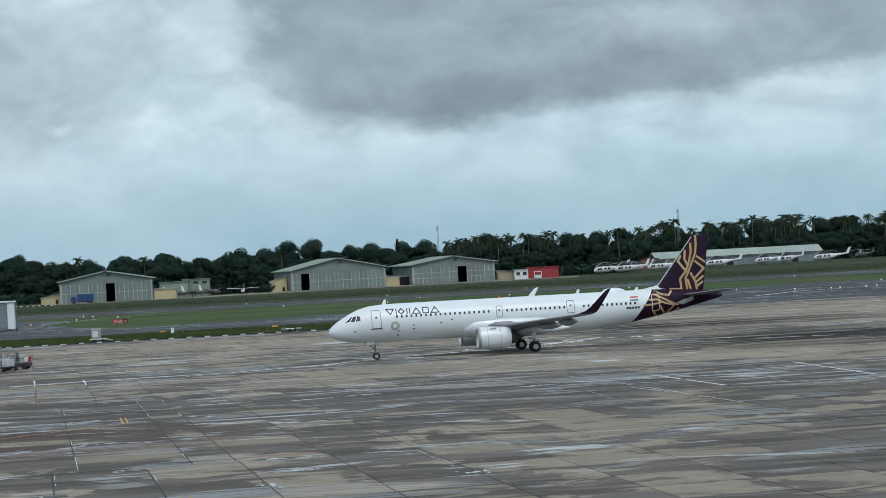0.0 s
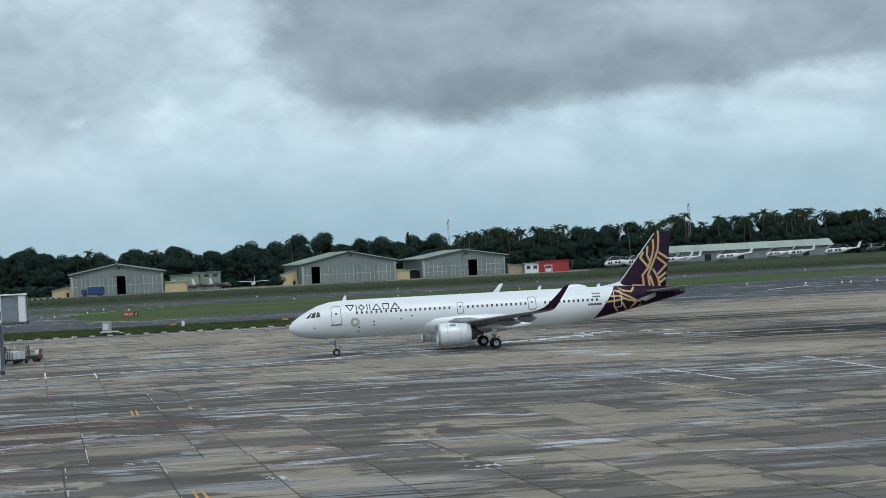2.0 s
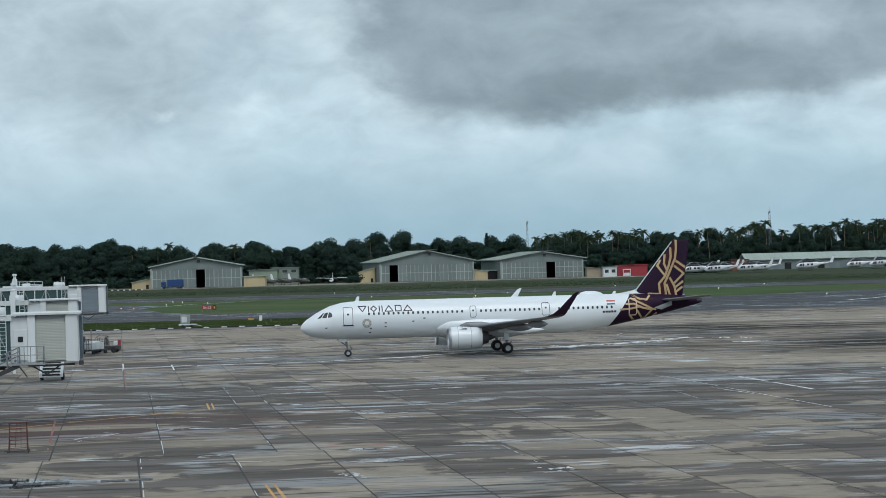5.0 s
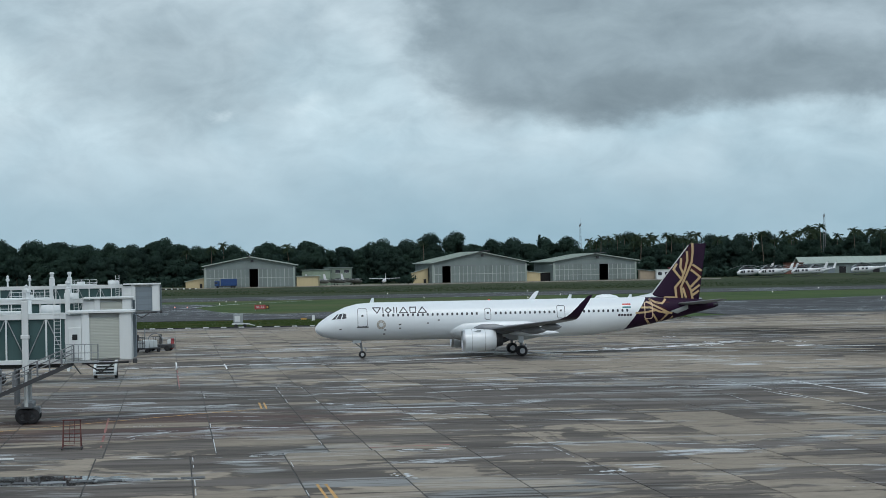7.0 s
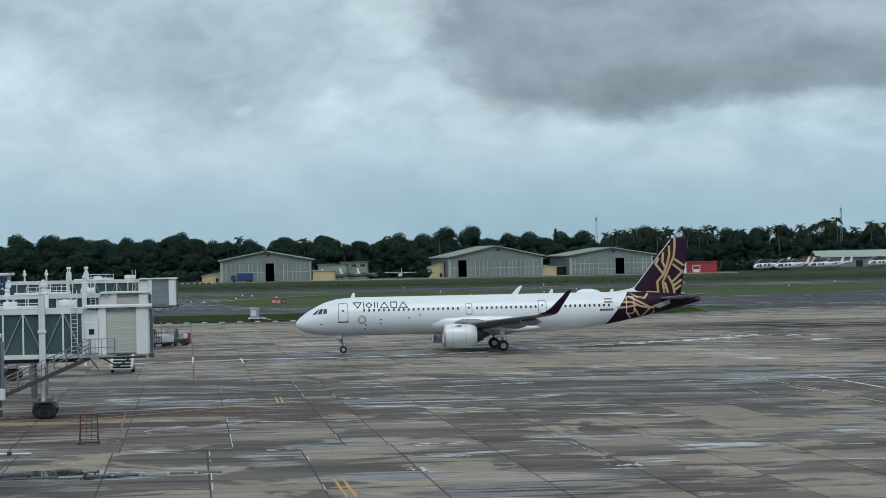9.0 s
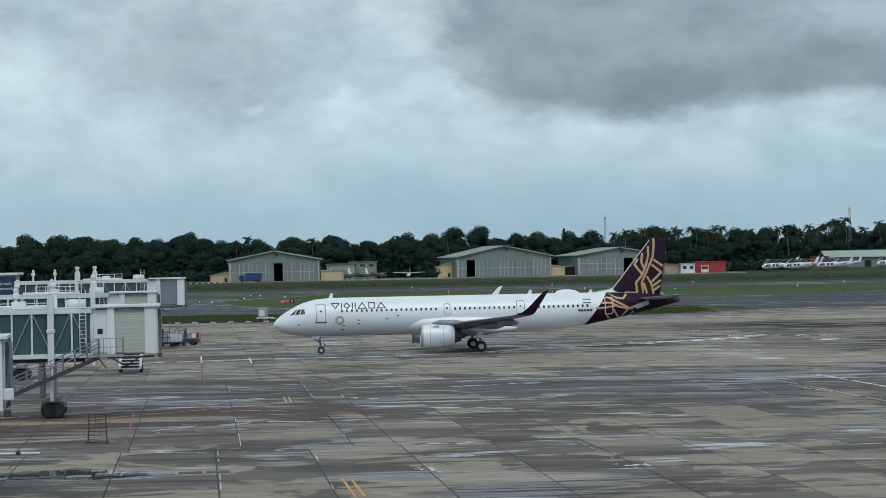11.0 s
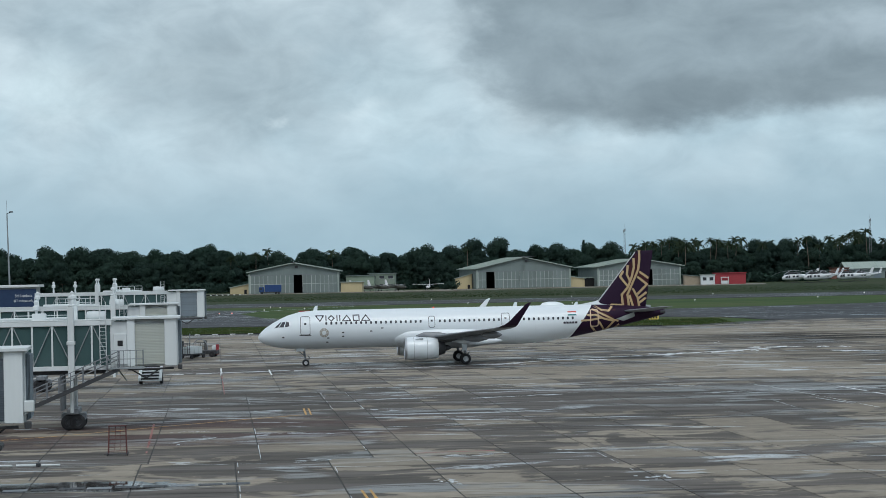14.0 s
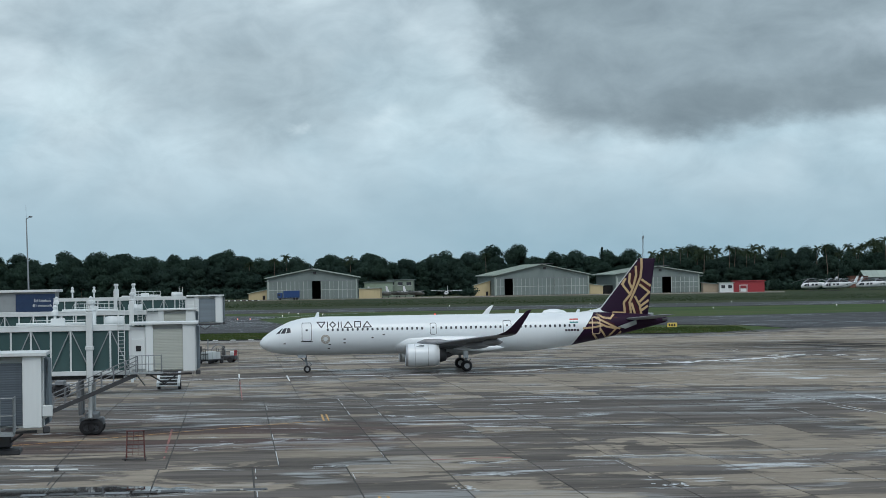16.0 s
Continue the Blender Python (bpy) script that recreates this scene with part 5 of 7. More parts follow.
def jet_bridge(m, floor, length, label, shutter, posts, bogie=None, stair=False, wide=3.2, sections=1, cab_len=3.3, lamp_posts=()):
    root = thing("jet_bridge", m, label, "jet bridge", "jet bridges at the pier")
    top = floor + 2.95
    x1 = -cab_len - 1.0
    half = wide / 2

    def bar(name, mat, *boxes, label=""):
        bm = bmesh.new()
        for b in boxes:
            box(bm, *b, bevel=0.02)
        return part(name, bm, mat, root, label)

    mid = (x1 - length) / 2
    run = x1 + length
    bar("roof", BRIDGE_WHITE, (mid, 0, top - 0.32, run, wide + 0.1, 0.32), (mid, -half - 0.02, top, run, 0.08, 0.10))
    bar("floor_beam", BRIDGE_WHITE, (mid, 0, floor - 0.28, run, wide + 0.1, 0.3))
    bar("underfloor", DARKMETAL, (mid, 0, floor - 0.55, run - 0.6, wide * 0.6, 0.27))
    # glazed walls: panes between uprights, each bay with one slanting brace
    n = max(3, round(run / 1.25))
    step = run / n
    for side in (-1, 1):
        for k in range(n):
            x = -length + step * (k + 0.5)
            share("pane", PANE_SHEET, root, pose(x, side * (half - 0.12), floor + 0.02) @ Matrix.Diagonal((step - 0.1, 1, 2.6, 1)))
            if side < 0:
                bm = bmesh.new()
                d = 1 if k % 2 else -1
                tube(bm, (x - d * step * 0.45, -half, floor + 0.08), (x + d * step * 0.45, -half, top - 0.34), 0.04, n=5)
                part("brace", bm, BRIDGE_GREY, root)
            bm = bmesh.new()
            box(bm, x - step / 2, side * (half - 0.02), floor, 0.11, 0.1, 2.65)
            part("upright", bm, BRIDGE_WHITE, root)
    bar("inner_wall", BRIDGE_GREY, (mid, half - 0.5, floor + 0.02, run - 0.2, 0.06, 1.0))
    # rotunda block with its door, and the cab
    bar("rotunda", BRIDGE_WHITE, (x1 + 0.55, 0.1, floor - 0.1, 1.3, wide, 2.95))
    bar("service_door", BRIDGE_WHITE, (x1 + 0.55, -half + 0.06, floor + 0.05, 0.85, 0.12, 2.0), label="white service door with a small window")
    bar("door_window", DARK, (x1 + 0.55, -half - 0.01, floor + 1.25, 0.34, 0.05, 0.36))
    bar("cab_side", BRIDGE_WHITE, (-cab_len + 0.25, -half + 0.05, floor - 0.1, 0.5, 0.2, 3.1))
    bar("cab_side", BRIDGE_WHITE, (-0.48, -half + 0.05, floor - 0.1, 0.80, 0.2, 3.1))
    bar("cab_shell", BRIDGE_WHITE, (-cab_len / 2, 0.25, floor - 0.12, cab_len, wide - 0.5, 3.05))
    bar("cab_roof", BRIDGE_WHITE, (-cab_len / 2 - 0.4, 0, top + 0.02, cab_len + 1.1, wide + 0.4, 0.16))
    w = cab_len - 1.38
    bm = bmesh.new()
    box(bm, -cab_len / 2 - 0.19, -half + 0.13, floor + 0.0, w, 0.04, 2.68)
    blind = part("shutter", bm, shutter, root, "closed roller shutter")
    bm = bmesh.new()
    loft(bm, [[Vector((x, -0.006, 0)), Vector((x, -0.014, 0.05)), Vector((x, -0.006, 0.10)), Vector((x, 0, 0.05))] for x in (-w / 2, w / 2)])
    lath = mesh_of(bm, shutter, "slat")
    for k in range(26):
        share("slat", lath, blind, pose(-cab_len / 2 - 0.19, -half + 0.11, floor + 0.02 + k * 0.102))
    bm = bmesh.new()
    for k in range(4):
        box(bm, 0.02 + k * 0.055, 0.35, floor - 0.05 + 0.03 * k, 0.04, wide - 0.9 + 0.06 * (k % 2), 2.9 - 0.05 * k, bevel=0.01)
    part("bellows", bm, SLATE, root, "dark folding bellows at the cab mouth")
    bm = bmesh.new()
    box(bm, 0.1, -half + 0.2, floor - 0.35, 0.3, 0.3, 0.3, bevel=0.04)
    tube(bm, (-cab_len, -half + 0.2, floor - 0.3), (-0.3, -half + 0.2, floor - 0.28), 0.07, n=6)
    tube(bm, (-cab_len + 0.2, -half + 0.3, floor - 0.3), (-cab_len + 1.2, -half + 0.3, floor - 0.9), 0.05, n=6)
    tube(bm, (-cab_len + 1.2, -half + 0.3, floor - 0.9), (-cab_len + 2.0, -half + 0.3, floor - 0.35), 0.05, n=6)
    part("cable_loop", bm, DARKMETAL, root)
    # roof things
    bm = bmesh.new()
    prof = [(0, 0.02), (0.05, 0.40), (0.5, 0.46), (0.85, 0.40), (1.25, 0.42), (1.3, 0.02)]
    lathe(bm, prof, (x1 - 1.7, -0.2, top + 0.28), "x", 12)
    for v in bm.verts:
        v.co.z = top + max(0.0, (v.co.z - top)) * 0.85
    part("cooling_unit", bm, BRIDGE_WHITE, root, "rounded white cooling unit on the roof", True)
    bm = bmesh.new()
    for dx in (0, 0.4):
        tube(bm, (x1 - 0.75 + dx, -half - 0.12, floor), (x1 - 0.75 + dx, -half - 0.12, top + 1.2), 0.03, n=5)
    for k in range(16):
        tube(bm, (x1 - 0.75, -half - 0.12, floor + 0.25 * k), (x1 - 0.35, -half - 0.12, floor + 0.25 * k), 0.02, n=4)
    part("ladder", bm, BRIDGE_WHITE, root)
    bm = bmesh.new()
    rail(bm, (x1 - 3, half - 0.1, top), (x1 - 6.5, half - 0.1, top), 0.7, 4)
    part("roof_rail", bm, BRIDGE_WHITE, root)
    bm = bmesh.new()
    box(bm, x1 - 4.8, 0.5, top, 0.9, 0.7, 0.5, bevel=0.03)
    part("roof_box", bm, BRIDGE_WHITE, root)
    bm = bmesh.new()
    tube(bm, (x1 - 7.5, 0.3, top + 0.15), (x1 - 3.0, 0.3, top + 0.15), 0.09, n=6)
    part("roof_pipe", bm, BRIDGE_WHITE, root)
    bm = bmesh.new()
    tube(bm, (-length + 0.6, 0, -0.1), (-length + 0.6, 0, floor - 0.2), 0.45, n=14)
    box(bm, -length + 0.6, 0, -0.1, 1.6, 1.6, 0.25, bevel=0.04)
    part("root_pillar", bm, BRIDGE_WHITE, root)
    # lifting columns, with a cap and a lamp
    for x in posts:
        for y in (-half - 0.25, half + 0.25):
            bm = bmesh.new()
            box(bm, x, y, floor - 0.75, 0.42, 0.34, top + 1.65 - floor, bevel=0.03)
            tube(bm, (x, y, 1.2), (x, y, floor - 0.7), 0.13, n=8)
            box(bm, x, y, floor + 1.4, 0.56, 0.44, 0.25, bevel=0.03)
            lathe(bm, [(0, 0.16), (0.12, 0.20), (0.2, 0.08), (0.5, 0.08), (0.55, 0.18), (0.72, 0.16), (0.78, 0.01)], (x, y, top + 0.9), "z", 10)
            part("lift_column", bm, BRIDGE_WHITE, root)
    for x in lamp_posts:
        bm = bmesh.new()
        tube(bm, (x, 0.6, top), (x, 0.6, top + 0.7), 0.11, 0.09, 8)
        lathe(bm, [(0, 0.10), (0.1, 0.22), (0.3, 0.22), (0.42, 0.12), (0.62, 0.17), (0.75, 0.02)], (x, 0.6, top + 0.65), "z", 10)
        part("winch_head", bm, BRIDGE_WHITE, root)
    if bogie is not None:
        bm = bmesh.new()
        box(bm, bogie, 0, 1.05, 0.8, 2.9, 0.35, bevel=0.05)
        box(bm, bogie, 0, 0.6, 1.6, 1.2, 0.5, bevel=0.08)
        tube(bm, (bogie - 0.7, -0.9, 1.3), (bogie - 0.7, -0.9, floor - 0.5), 0.14, n=8)
        tube(bm, (bogie - 0.7, 0.9, 1.3), (bogie - 0.7, 0.9, floor - 0.5), 0.14, n=8)
        chassis = part("bogie", bm, GREYMETAL, root)
        tyre, rim = wheel_meshes(0.52, 0.5)
        dark_rim = rim.copy()
        dark_rim.materials.clear()
        dark_rim.materials.append(DARKMETAL)
        for dx in (-0.28, 0.28):
            for y in (-0.95, 0.95):
                hub = new("bogie_wheel")
                hub.parent = root
                hub.matrix_local = pose(bogie + dx, y, 0.52)
                share("tyre", tyre, hub, Matrix())
                share("rim", dark_rim, hub, Matrix.Diagonal((1, 0.9, 1, 1)))
    if stair:
        foot_x, head_x = x1 - 8.8, x1 + 0.5
        y = -half - 0.75
        steps = 19
        flight = new("stair_flight")
        flight.parent = root
        flight["label"] = "grey steel service stair"
        for dy in (-0.45, 0.45):
            bm = bmesh.new()
            loft(bm, [[Vector((x, y + dy + q, z + h)) for q, h in ((-0.03, -0.20), (0.03, -0.20), (0.03, 0.08), (-0.03, 0.08))] for x, z in ((head_x, floor - 0.15), (foot_x, 0.16))])
            part("stringer", bm, DARKMETAL, flight)
        for k in range(steps):
            f = (k + 0.5) / steps
            bm = bmesh.new()
            box(bm, head_x + (foot_x - head_x) * f, y, (floor - 0.1) * (1 - f) + 0.1 * f, 0.30, 0.8, 0.05)
            part("tread", bm, BRIDGE_GREY, flight)
        for dy in (-0.45, 0.45):
            bm = bmesh.new()
            rail(bm, (head_x, y + dy, floor - 0.1), (foot_x, y + dy, 0.15), 1.05, 12, 0.032)
            tube(bm, (head_x, y + dy, floor + 0.68), (foot_x, y + dy, 0.93), 0.028, n=5)
            part("handrail", bm, GREYMETAL, flight)
        bm = bmesh.new()
        box(bm, x1 + 1.0, y, floor - 0.2, 2.2, 1.2, 0.1)
        tube(bm, (x1 + 0.4, y, floor - 0.2), (x1 + 0.9, -half + 0.3, floor - 1.0), 0.05, n=5)
        landing = part("landing", bm, BRIDGE_GREY, root)
        bm = bmesh.new()
        rail(bm, (x1, y - 0.55, floor - 0.1), (x1 + 2.05, y - 0.55, floor - 0.1), 1.1, 5)
        rail(bm, (x1 + 2.05, y - 0.55, floor - 0.1), (x1 + 2.05, y + 0.5, floor - 0.1), 1.1, 3)
        part("landing_rail", bm, BRIDGE_GREY, landing)
    return root


jet_bridge(pose(-20.6, 131.0, 0, 0, 0, 8.0), 4.2, 26, "white glazed jet bridge with beige shutter and steel stair", BEIGE, (-6.9,), -6.9, True, lamp_posts=(-9.3, -14.2))
jet_bridge(pose(-27.7, 176.0, 0, 0, 0, 8.0), 4.5, 24, "white jet bridge with glazed walls and a closed beige shutter", BEIGE, (-5.6,), -12.0, False, lamp_posts=(-9.3, -12.3))
jet_bridge(pose(-33.3, 232.0, 0, 0, 0, 8.0), 5.3, 19.5, "white jet bridge with glazed walls and a closed slate-grey shutter", SLATE, (-10.4, -12.4), -12.0, False, lamp_posts=(-15, -17.5))


def near_bridge():
    """The parked bridge whose cab alone comes into view; its tunnel runs back to the pier."""
    root = jet_bridge(pose(-20.2, 86.0, 0, 0, 0, 10.0), 3.85, 14, "cream-white jet bridge cab with a dark slate shutter", SLATE_DARK, (-9.5,), -9.5, False, wide=3.0, cab_len=2.9)
    bm = bmesh.new()
    rail(bm, (-4.0, -2.6, 3.6), (-1.2, -2.6, 3.6), 1.5, 5, 0.03)
    part("landing_rail", bm, BRIDGE_GREY, root)
    bm = bmesh.new()
    rail(bm, (-1.2, -2.6, 3.6), (-1.2, -1.5, 3.6), 1.5, 2, 0.03)
    part("landing_rail", bm, BRIDGE_GREY, root)
    bm = bmesh.new()
    box(bm, -2.6, -2.05, 3.48, 2.8, 1.2, 0.12)
    part("landing", bm, BRIDGE_GREY, root)
    bm = bmesh.new()
    box(bm, -2.0, -0.8, 2.9, 1.2, 0.9, 0.6, bevel=0.05)
    box(bm, -3.0, -0.8, 2.6, 4.0, 1.6, 0.25, bevel=0.05)
    tube(bm, (-4.5, -1.2, 3.5), (-3.2, -1.2, 2.7), 0.06, n=5)
    part("undercarriage_box", bm, DARKMETAL, root)
    bm = bmesh.new()
    box(bm, 0.15, -1.3, 4.2, 0.45, 0.35, 0.5, bevel=0.04)
    tube(bm, (0.1, -1.3, 4.2), (-0.6, -1.3, 3.75), 0.05, n=6)
    tube(bm, (-0.6, -1.3, 3.75), (-1.6, -1.3, 3.85), 0.05, n=6)
    part("floodlight", bm, BRIDGE_WHITE, root)
    return root


near_bridge()


# ---- apron clutter ----
def ladder_rack():
    root = thing("ladder_rack", pose(-20.85, 110.2, 0, 0, 0, 8), "rusty red steel ladder stand on the apron", "ladder")
    for x in (-0.46, 0.46):
        bm = bmesh.new()
        tube(bm, (x * 1.1, -0.35, 0.1), (x, 0.25, 1.62), 0.035, n=6)
        tube(bm, (x * 1.1, 0.45, 0.1), (x, 0.28, 1.62), 0.03, n=6)
        tube(bm, (x * 1.15, -0.45, 0.12), (x * 1.15, 0.55, 0.12), 0.035, n=6)
        part("side_frame", bm, RUST, root)
    for k in range(6):
        bm = bmesh.new()
        f = k / 6
        box(bm, 0, -0.30 + 0.55 * f, 0.25 + 1.25 * f, 0.9, 0.12, 0.03)
        part("rung", bm, RUST, root)
    bm = bmesh.new()
    box(bm, 0, 0.25, 1.60, 1.05, 0.35, 0.05)
    tube(bm, (-0.15, -0.2, 0.3), (-0.1, 0.25, 1.6), 0.02, n=4)
    tube(bm, (0.15, -0.2, 0.3), (0.15, 0.25, 1.6), 0.02, n=4)
    part("platform", bm, RUST, root)
    bm = bmesh.new()
    tube(bm, (-0.75, -0.4, 0.12), (0.6, -0.4, 0.12), 0.03, n=5)
    part("axle", bm, DARKMETAL, root)
    for x in (-0.55, 0.55):
        for y in (-0.4, 0.5):
            bm = bmesh.new()
            lathe(bm, [(-0.03, 0.02), (-0.03, 0.10), (0.03, 0.10), (0.03, 0.02)], (x, y, 0.10), "x", 10)
            part("castor", bm, DARKMETAL, root)


def passenger_steps():
    root = thing("boarding_steps", pose(-31.4, 183.0, 0, 0, 0, 4), "white mobile steps with dark gaps between the treads", "steps")
    for x in (-0.95, 0.95):
        bm = bmesh.new()
        loft(bm, [[Vector((x + dx, -0.9 + 2.2 * f, 0.35 + 1.75 * f + h)) for dx, h in ((-0.12, 0), (0.12, 0), (0.12, 0.3), (-0.12, 0.3))] for f in (0, 1)])
        part("stringer", bm, BRIDGE_WHITE, root)
        bm = bmesh.new()
        lathe(bm, [(-0.12, 0.05), (-0.14, 0.33), (0.14, 0.33), (0.12, 0.05)], (x, 0.3, 0.35), "x", 14)
        part("wheel", bm, RUBBER, root)
    for k in range(7):
        bm = bmesh.new()
        box(bm, 0, -0.85 + 0.33 * k, 0.35 + 0.27 * k, 1.7, 0.3, 0.11, bevel=0.015)
        part("tread", bm, BRIDGE_WHITE, root, "white-edged tread")
    bm = bmesh.new()
    box(bm, 0, 1.2, 0.4, 1.9, 1.2, 1.6, bevel=0.05)
    part("base", bm, DARKMETAL, root)


def dolly(m, load):
    root = thing("baggage_dolly", m, "steel baggage dolly loaded with pale boxes" if load else "empty dark steel baggage dolly", "baggage cart", "dollies parked on the apron")
    bm = bmesh.new()
    box(bm, 0, 0, 0.42, 3.0, 1.6, 0.14, bevel=0.02)
    tube(bm, (-1.5, 0, 0.4), (-2.4, 0, 0.25), 0.05, n=6)
    part("deck", bm, DARKMETAL, root)
    for x in (-1.45, 1.45):
        bm = bmesh.new()
        rail(bm, (x, -0.75, 0.5), (x, 0.75, 0.5), 1.35, 4, 0.035)
        part("end_rail", bm, DARKMETAL, root)
    for x in (-1.1, 1.1):
        for y in (-0.75, 0.75):
            bm = bmesh.new()
            lathe(bm, [(-0.08, 0.04), (-0.09, 0.22), (0.09, 0.22), (0.08, 0.04)], (x, y, 0.22), "y", 12)
            part("wheel", bm, RUBBER, root)
    if load:
        for k, x in enumerate((-0.8, 0.05, 0.85)):
            bm = bmesh.new()
            box(bm, x, 0.05 * k, 0.56, 0.72, 1.2, 0.85 + 0.1 * (k % 2), bevel=0.03)
            part("box", bm, BRIDGE_WHITE, root)


def belt_loader():
    root = thing("belt_loader", pose(-35.0, 243, 0, 0, 0, -6), "small red and grey ground vehicle with a round hoop frame", "ground vehicle")
    bm = bmesh.new()
    box(bm, 0, 0, 0.35, 3.4, 1.6, 0.5, bevel=0.08)
    part("chassis", bm, DARKMETAL, root)
    bm = bmesh.new()
    for k in range(14):
        a, b = math.pi * k / 14, math.pi * (k + 1) / 14
        tube(bm, (-0.4 + 0.95 * math.cos(a), -0.6, 1.1 + 1.1 * math.sin(a)), (-0.4 + 0.95 * math.cos(b), -0.6, 1.1 + 1.1 * math.sin(b)), 0.06, n=5)
    tube(bm, (-1.35, -0.6, 0.8), (-1.35, -0.6, 1.15), 0.06, n=5)
    tube(bm, (0.55, -0.6, 0.8), (0.55, -0.6, 1.15), 0.06, n=5)
    tube(bm, (-1.9, 0.2, 0.8), (-1.9, 0.2, 2.9), 0.07, n=5)
    part("hoop", bm, GREYMETAL, root)
    bm = bmesh.new()
    box(bm, 1.25, 0, 0.85, 0.5, 0.9, 0.55, bevel=0.08)
    part("hood", bm, BRIDGE_WHITE, root, "white hood")
    bm = bmesh.new()
    rail(bm, (1.62, -0.6, 0.3), (1.62, 0.6, 0.3), 1.2, 3, 0.05)
    part("bumper_frame", bm, RED, root, "red tubular frame")
    for x in (-1.1, 1.1):
        for y in (-0.75, 0.75):
            bm = bmesh.new()
            lathe(bm, [(-0.1, 0.05), (-0.1, 0.34), (0.1, 0.34), (0.1, 0.05)], (x, y, 0.34), "y", 14)
            part("wheel", bm, RUBBER, root)


ladder_rack()
passenger_steps()
for k in range(4):
    dolly(pose(-42.0 + 2.0 * k, 225 + 5.0 * k, 0, 0, 0, 70 - 4 * k), True)
dolly(pose(-37.2, 249, 0, 0, 0, 20), False)
belt_loader()


def white_pipes():
    root = thing("ground_hose", pose(-24.9, 104.3, 0, 0, 0, -3), "white pipe lengths lying on the wet slab", "pipe")
    for x, l in ((-1.0, 1.1), (0.35, 1.2), (1.6, 1.0)):
        bm = bmesh.new()
        tube(bm, (x - l / 2, 0.02 * x, 0.07), (x + l / 2, 0.05 * x, 0.07), 0.06, n=8)
        part("pipe_length", bm, BRIDGE_WHITE, root)
    bm = bmesh.new()
    box(bm, 0.95, 0.0, 0.0, 0.18, 0.3, 0.2, bevel=0.02)
    part("coupling", bm, DARKMETAL, root)


white_pipes()


